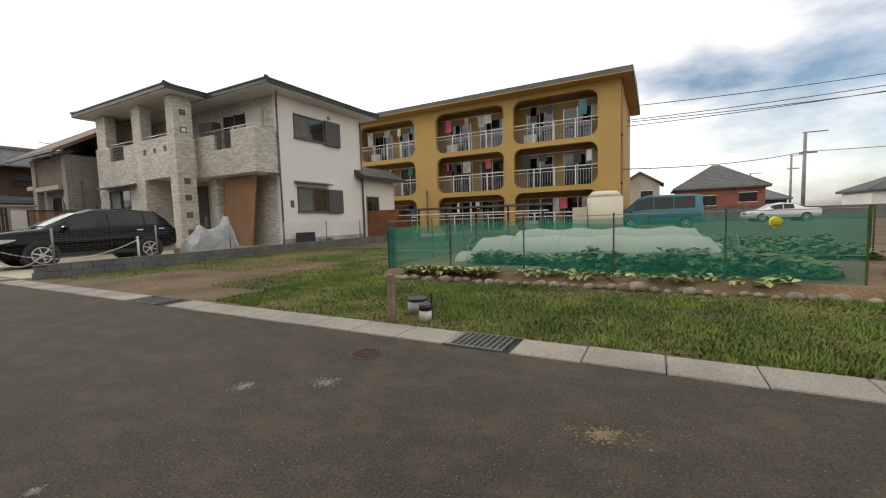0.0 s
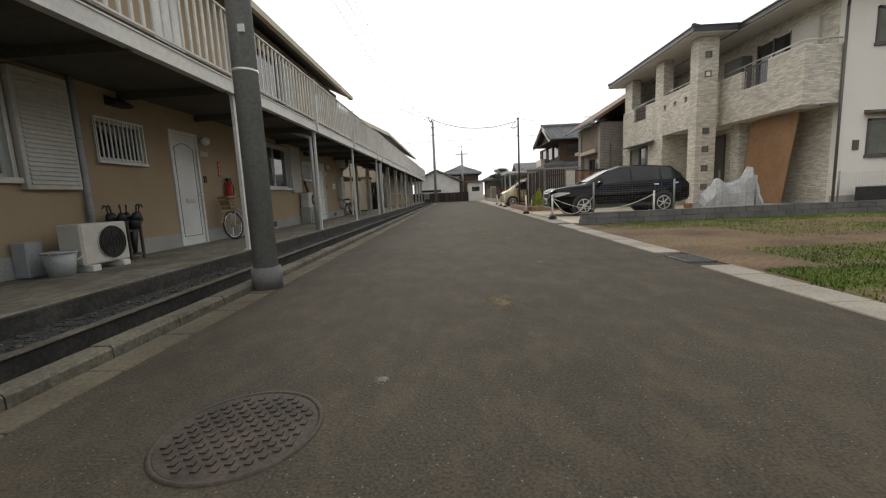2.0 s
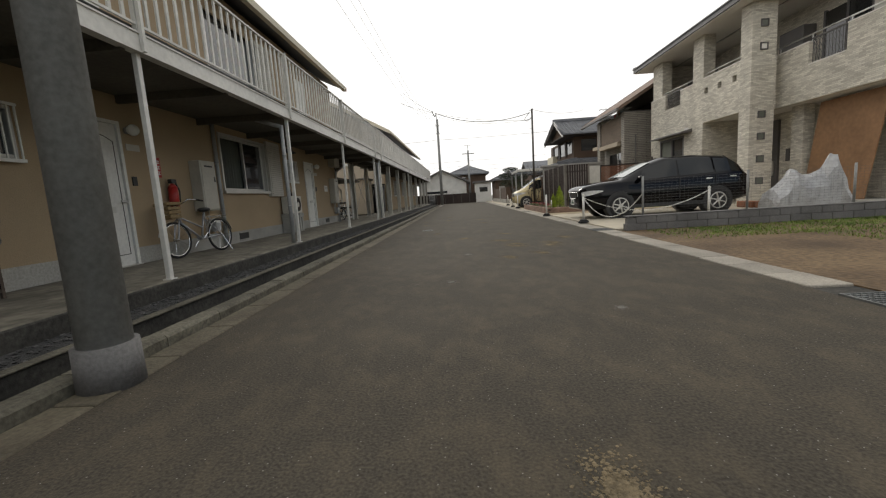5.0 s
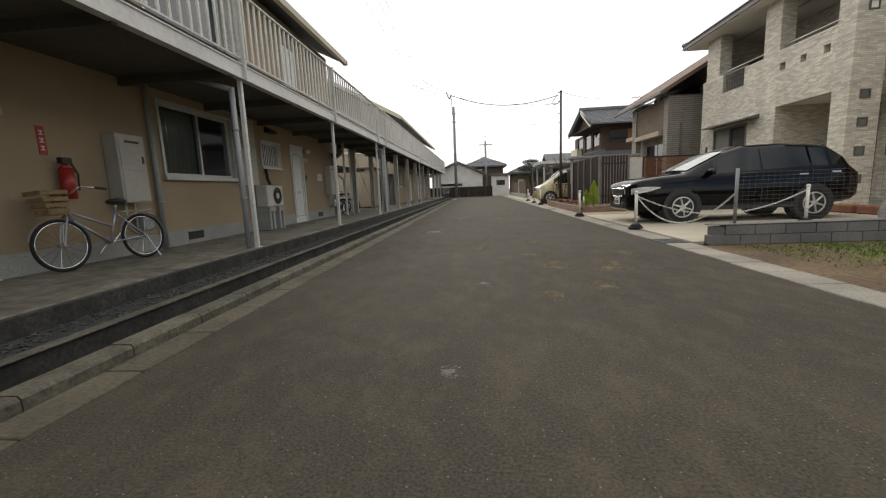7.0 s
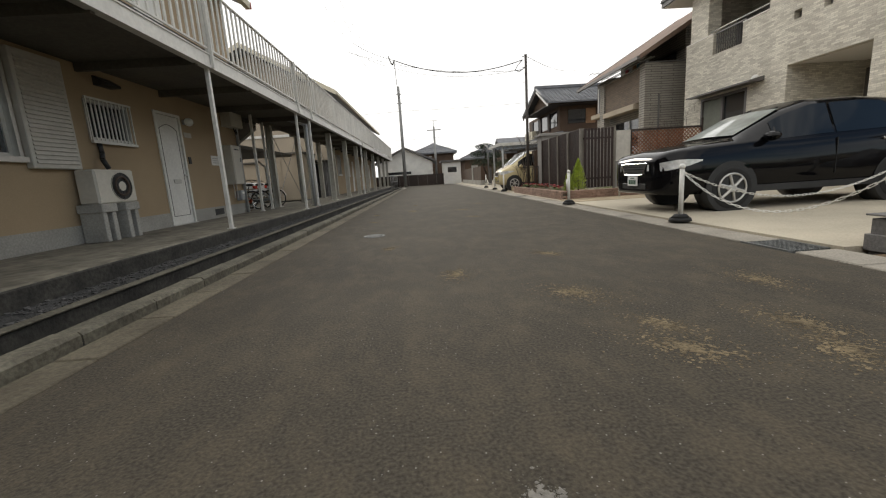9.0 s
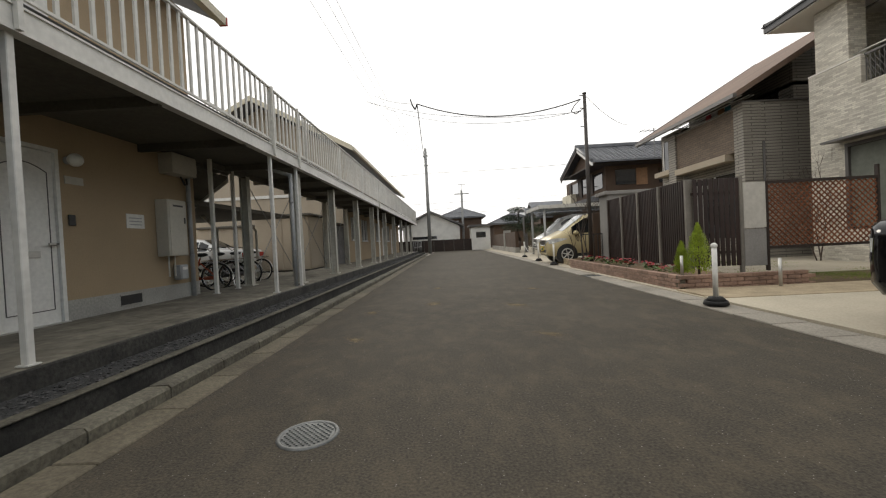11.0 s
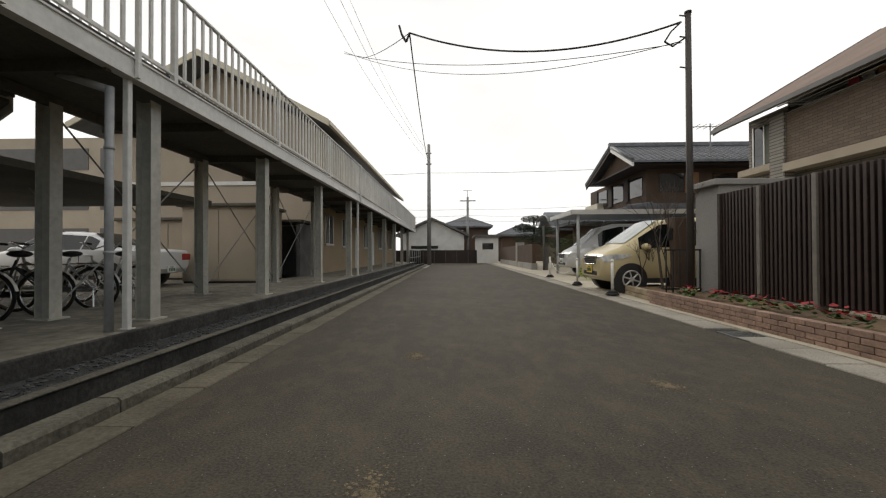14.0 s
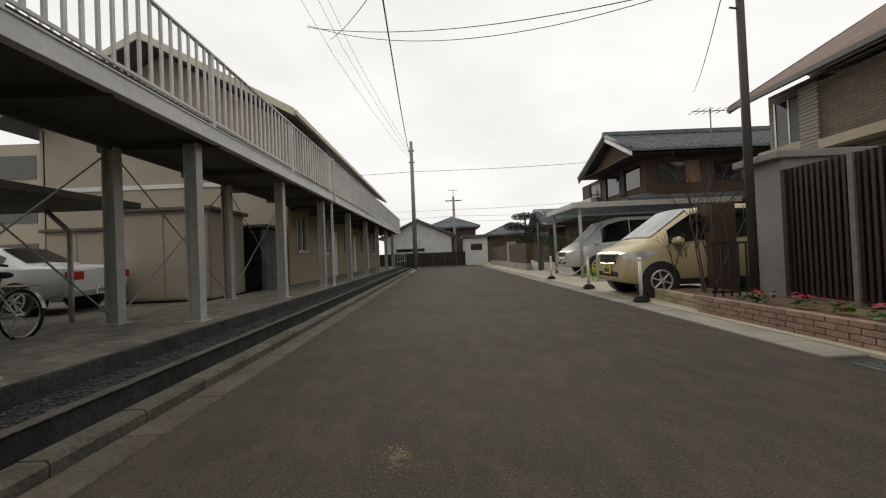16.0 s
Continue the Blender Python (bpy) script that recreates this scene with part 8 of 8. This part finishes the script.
# ---- vegetable garden behind the green net ----
gn = thing("garden_net", (6.6, 3, 0), "green plastic net fence on thin posts round the vegetable garden", "fence")
NY0, NY1 = 0.05, 6.35
def net_panel(p, q, z0, z1, m):
    bm = B()
    n = 26
    prev = None
    for k in range(n + 1):
        x, y = p[0] + (q[0] - p[0]) * k / n, p[1] + (q[1] - p[1]) * k / n
        w = 0.03 * math.sin(k * 1.7) + 0.02 * math.sin(k * 0.6)
        row = [bm.verts.new((x + w * (0.4 + f), y, z0 + (z1 - z0) * f - 0.02 * math.sin(k * 0.9) * f)) for f in (0, 0.35, 0.7, 1)]
        if prev:
            for i in range(3):
                bm.faces.new((prev[i], row[i], row[i + 1], prev[i + 1]))
        prev = row
    return bm


part("net", net_panel((6.6, NY1), (6.6, NY0), 0.02, 0.86, M["net"]), M["net"], gn, "translucent green netting")
part("net_fold", net_panel((6.58, NY1), (6.58, NY1 - 0.18), 0.02, 0.86, M["net"]), M["net"], gn)
part("net", net_panel((6.6, NY1), (12.5, NY1 + 0.4), 0.02, 0.86, M["net"]), M["net"], gn)
part("net", net_panel((6.6, NY0), (12.5, NY0 - 2.0), 0.02, 0.80, M["net"]), M["net"], gn)
part("net", net_panel((12.5, NY1 + 0.4), (12.5, NY0 - 2.0), 0.02, 0.86, M["net"]), M["net"], gn)
for x, y in [(6.6, NY1 - k * 1.26) for k in range(6)] + [(8.5, NY1 + .15), (10.5, NY1 + .3), (12.5, NY1 + .4), (9.5, -1), (12.5, -2), (12.5, 2.2), (12.5, 4.4)]:
    part("post", tube(B(), (x, y, 0), (x, y, 1.0), 0.012, seg=6), M["hedge"], gn)
part("top_wire", path_tube(B(), [(6.6, NY0, 0.97), (6.6, NY1, 0.97), (12.5, NY1 + .4, 0.97)], 0.005, 4), M["galv"], gn)
part("mid_wire", path_tube(B(), [(6.6, NY0, 0.45), (6.6, NY1, 0.45)], 0.004, 4), M["galv"], gn)
bm = B()
rg_bag = random.Random(8)
bmesh.ops.create_icosphere(bm, subdivisions=2, radius=0.06)
for v in bm.verts:
    v.co = Vector((6.55 + v.co.x * 0.5 + rg_bag.uniform(-.012, .012), 0.85 + v.co.y + rg_bag.uniform(-.016, .016), 0.84 + v.co.z * 1.1 + rg_bag.uniform(-.016, .016)))
solid("yellow_bag", bm, M["yellow"], "crumpled yellow plastic bag tied to the net", "bag")
setting("garden_soil", prism(B(), [(6.3, 0.0), (6.5, 0.12), (7.0, 0.16), (12.3, 0.16), (12.5, 0.0)], "y", -1.5, 6.3), M["soil"], "dark raised vegetable soil", "ground")
tn = thing("tunnel_cover", (8.2, 3, 0.16), "white net tunnel over a vegetable row", "tunnel cover", "garden tunnels")
for xa, h0 in ((8.0, 0.50), (10.4, 0.55)):
    bm = B()
    rows = []
    for k in range(22):
        y = 0.9 + 4.6 * k / 21
        hh = h0 * (1 - 0.12 * abs(math.sin(k * 0.75))) * (1 if 1 < k < 20 else 0.35)
        rows.append([bm.verts.new((xa + 0.42 * math.cos(math.pi * j / 8), y, 0.15 + hh * math.sin(math.pi * j / 8))) for j in range(9)])
    for a, b in zip(rows[:-1], rows[1:]):
        for j in range(8):
            f = bm.faces.new((a[j], a[j + 1], b[j + 1], b[j]))
            f.smooth = True
    part("net", bm, M["whitenet"], tn)
for k in range(6):
    part("hoop", path_tube(B(), [(8.0 + 0.41 * math.cos(math.pi * j / 8), 1.0 + k * 0.85, 0.15 + 0.48 * math.sin(math.pi * j / 8)) for j in range(9)], 0.006, 5), M["galv"], tn)


def veg_rows(name, cells, n, size, m, label, hmax):
    rg = random.Random(hash(label) % 7 + len(label))
    vs, fs = [], []
    for k in range(n):
        x0, x1, y0, y1 = cells[k % len(cells)]
        x, y = rg.uniform(x0, x1), rg.uniform(y0, y1)
        z = 0.13 + rg.uniform(0.02, hmax) * (0.6 + 0.5 * noise.noise(Vector((x * 1.5, y * 1.5, 1))))
        a, tl = rg.uniform(0, 6.28), rg.uniform(-.5, .9)
        L, W = size * rg.uniform(.6, 1.4), size * rg.uniform(.3, .55)
        d = Vector((math.cos(a), math.sin(a), tl)).normalized()
        s = Vector((-math.sin(a), math.cos(a), rg.uniform(-.3, .3)))
        p = Vector((x, y, z))
        o = len(vs)
        vs += [p, p + d * L * .5 + s * W, p + d * L - Vector((0, 0, L * .25)), p + d * L * .5 - s * W]
        fs.append((o, o + 1, o + 2, o + 3))
    me = bpy.data.meshes.new(name)
    me.from_pydata(vs, [], fs)
    me.materials.append(M[m])
    tagged(new(name, me), label, "vegetables", kind="stuff")


veg_rows("vegetable_leaves", [(6.8, 7.6, 0.2, 3.6), (7.2, 7.7, 0.2, 5.0), (9.0, 9.8, -1, 6), (11, 12, -1, 6)], 9000, 0.13, "leaf", "rows of green leafy vegetables behind the net", 0.36)
veg_rows("pale_cuttings", [(6.35, 6.9, 0.7, 3.9), (6.3, 6.6, 4.2, 5.9)], 900, 0.10, "paleleaf", "pale yellowish cut leaves along the bed's edge", 0.07)
rk = []
for k in range(4):
    bm = B()
    bmesh.ops.create_icosphere(bm, subdivisions=2, radius=1)
    for v in bm.verts:
        v.co *= 1 + 0.28 * noise.noise(v.co * 1.6 + Vector((k * 7, 0, 0)))
        v.co.z *= 0.7
    for f in bm.faces:
        f.smooth = True
    rk.append(mesh_of("edging_rock", bm, M["rock"]))
for k in range(40):
    y = 0.15 + 6.0 * k / 40 + random.uniform(-.05, .05)
    s = random.uniform(0.04, 0.08) * (1.6 if random.random() > 0.85 else 1)
    o = new("edging_rock", rk[k % 4])
    o.location, o.scale, o.rotation_euler = (6.22 + random.uniform(-.08, .08), y, s * 0.4), (s, s * random.uniform(.8, 1.3), s), (0, 0, random.uniform(0, 6))
    tagged(o, "rounded brownish rock edging the vegetable bed", "rock", "edging rocks")
# earth heap with rusty board at the garden's end
bm = B()
bmesh.ops.create_icosphere(bm, subdivisions=3, radius=1, matrix=Matrix.Translation((7.2, -1.2, 0.0)) @ Matrix.Diagonal((1.0, 0.9, 0.45, 1)))
for v in bm.verts:
    v.co += Vector((0, 0, 0.14 * noise.noise(v.co * 2.2)))
solid("earth_heap", bm, M["soil"], "brown heap of earth beside the garden", "earth heap")
# stake, drain pipes on the verge
solid("wooden_stake", box(B(), 3.80, 3.86, 4.30, 4.36, 0.0, 0.47, 0.006), M["stake"], "weathered wooden stake on the grass verge", "stake")
t = thing("drain_standpipe", (3.98, 4.04, 0), "short white drain pipe with a black cap in the grass", "pipe", "verge pipes")
part("pipe", tube(B(), (3.98, 4.04, 0), (3.98, 4.04, 0.11), 0.060, seg=18), M["white"], t)
part("cap", tube(B(), (3.98, 4.04, 0.11), (3.98, 4.04, 0.17), 0.064, seg=18), M["black"], t)
part("rod", tube(B(), (4.03, 4.0, 0.0), (4.03, 4.0, 0.27), 0.012, seg=6), M["black"], t)
t = thing("drain_standpipe", (4.22, 4.28, 0), "wide grey drain pipe with a dark lid in the grass", "pipe", "verge pipes")
part("pipe", tube(B(), (4.22, 4.28, 0), (4.22, 4.28, 0.14), 0.10, seg=20), M["plasticgrey"], t)
part("cap", tube(B(), (4.22, 4.28, 0.14), (4.22, 4.28, 0.17), 0.105, seg=20), M["black"], t)

# ---- far houses and poles beyond the garden ----
plain_house("brick_house", 60, 68, -9.3, -0.4, 3.6, 6.6, "redbrick", "aptroof", "red brick house with a wide dark gable roof", "hip", (("w", -8.5, -6.8, 1.9, 3.0), ("w", -4.5, -1.2, 1.6, 2.8)))
plain_house("cream_house", 60, 66, 1.6, 6.2, 4.6, 6.2, "beige2", "aptroof", "cream and brick house with a pale gable", "x", (("w", 2.4, 3.8, 2.8, 3.8),))
plain_house("far_house", 62, 70, -26, -19, 2.6, 4.4, "h1white", "aptroof", "low pale far house with a grey roof", "hip", (("w", -24, -22, 1.2, 2.2),))
plain_house("far_house", 46, 54, -26, -20, 4.5, 6.0, "beige2", "rooftile", "pale far house with a tiled roof", "hip", (("w", -24, -21, 2.9, 3.8),))
plain_house("far_house", 72, 80, -14, -10, 2.2, 3.6, "brownwall", "rooftile", "small brownish far house", "hip")
for k in range(7):
    leafy("far_shrub", 57, -8 + k * 1.3 + (k % 2) * .4, 0, [(0, 0, .8, .9, .9, .8)], "hedge", 260, 0.25, k + 20, "rounded dark green shrub before the brick house", "shrub")
for x, y, hh in ((50, -10.2, 8.0), (75, -15, 8.5), (70, -24, 8), (85, -12, 7)):
    t = thing("utility_pole", (x, y, 0), "grey utility pole far beyond the garden", "utility pole", "far poles")
    part("shaft", tube(B(), (x, y, -0.1), (x, y, hh), 0.17, 0.12, 10), M["galv"], t)
    part("crossarm", box(B(), x - 0.05, x + 0.05, y - 1.6, y + 0.2, hh - 0.1, hh), M["galv"], t)
    part("bracket", box(B(), x - 0.05, x + 0.05, y - 0.9, y + 0.4, hh - 2.0, hh - 1.85), M["galv"], t)
for z, s in ((8.1, .5), (8.9, .6), (9.2, .6), (9.9, .7)):
    cable((24, 3.4, z - 2.4 if z < 8.5 else z - 3.4), (46, -34, z + 3), s, 0.02)
cable((24, 3.6, 3.3), (50, -10.2, 6.2), 0.3, 0.03)
cable((50, -10.2, 6.2), (60, -40, 8), 0.4, 0.03)
setting("far_wall", box(B(), 44, 44.3, -40, 10, -0.5, 1.1), M["block"], "grey boundary wall beyond the garden", "wall")
# houses that close the view behind the camera
plain_house("rear_house", 5, 13, -32, -24, 5.0, 6.8, "h1white", "aptroof", "pale house behind the lane's near end", "hip")
plain_house("rear_house", -4, 3, -36, -28, 5.0, 6.8, "beige2", "rooftile", "beige house across the lane's near end", "hip")
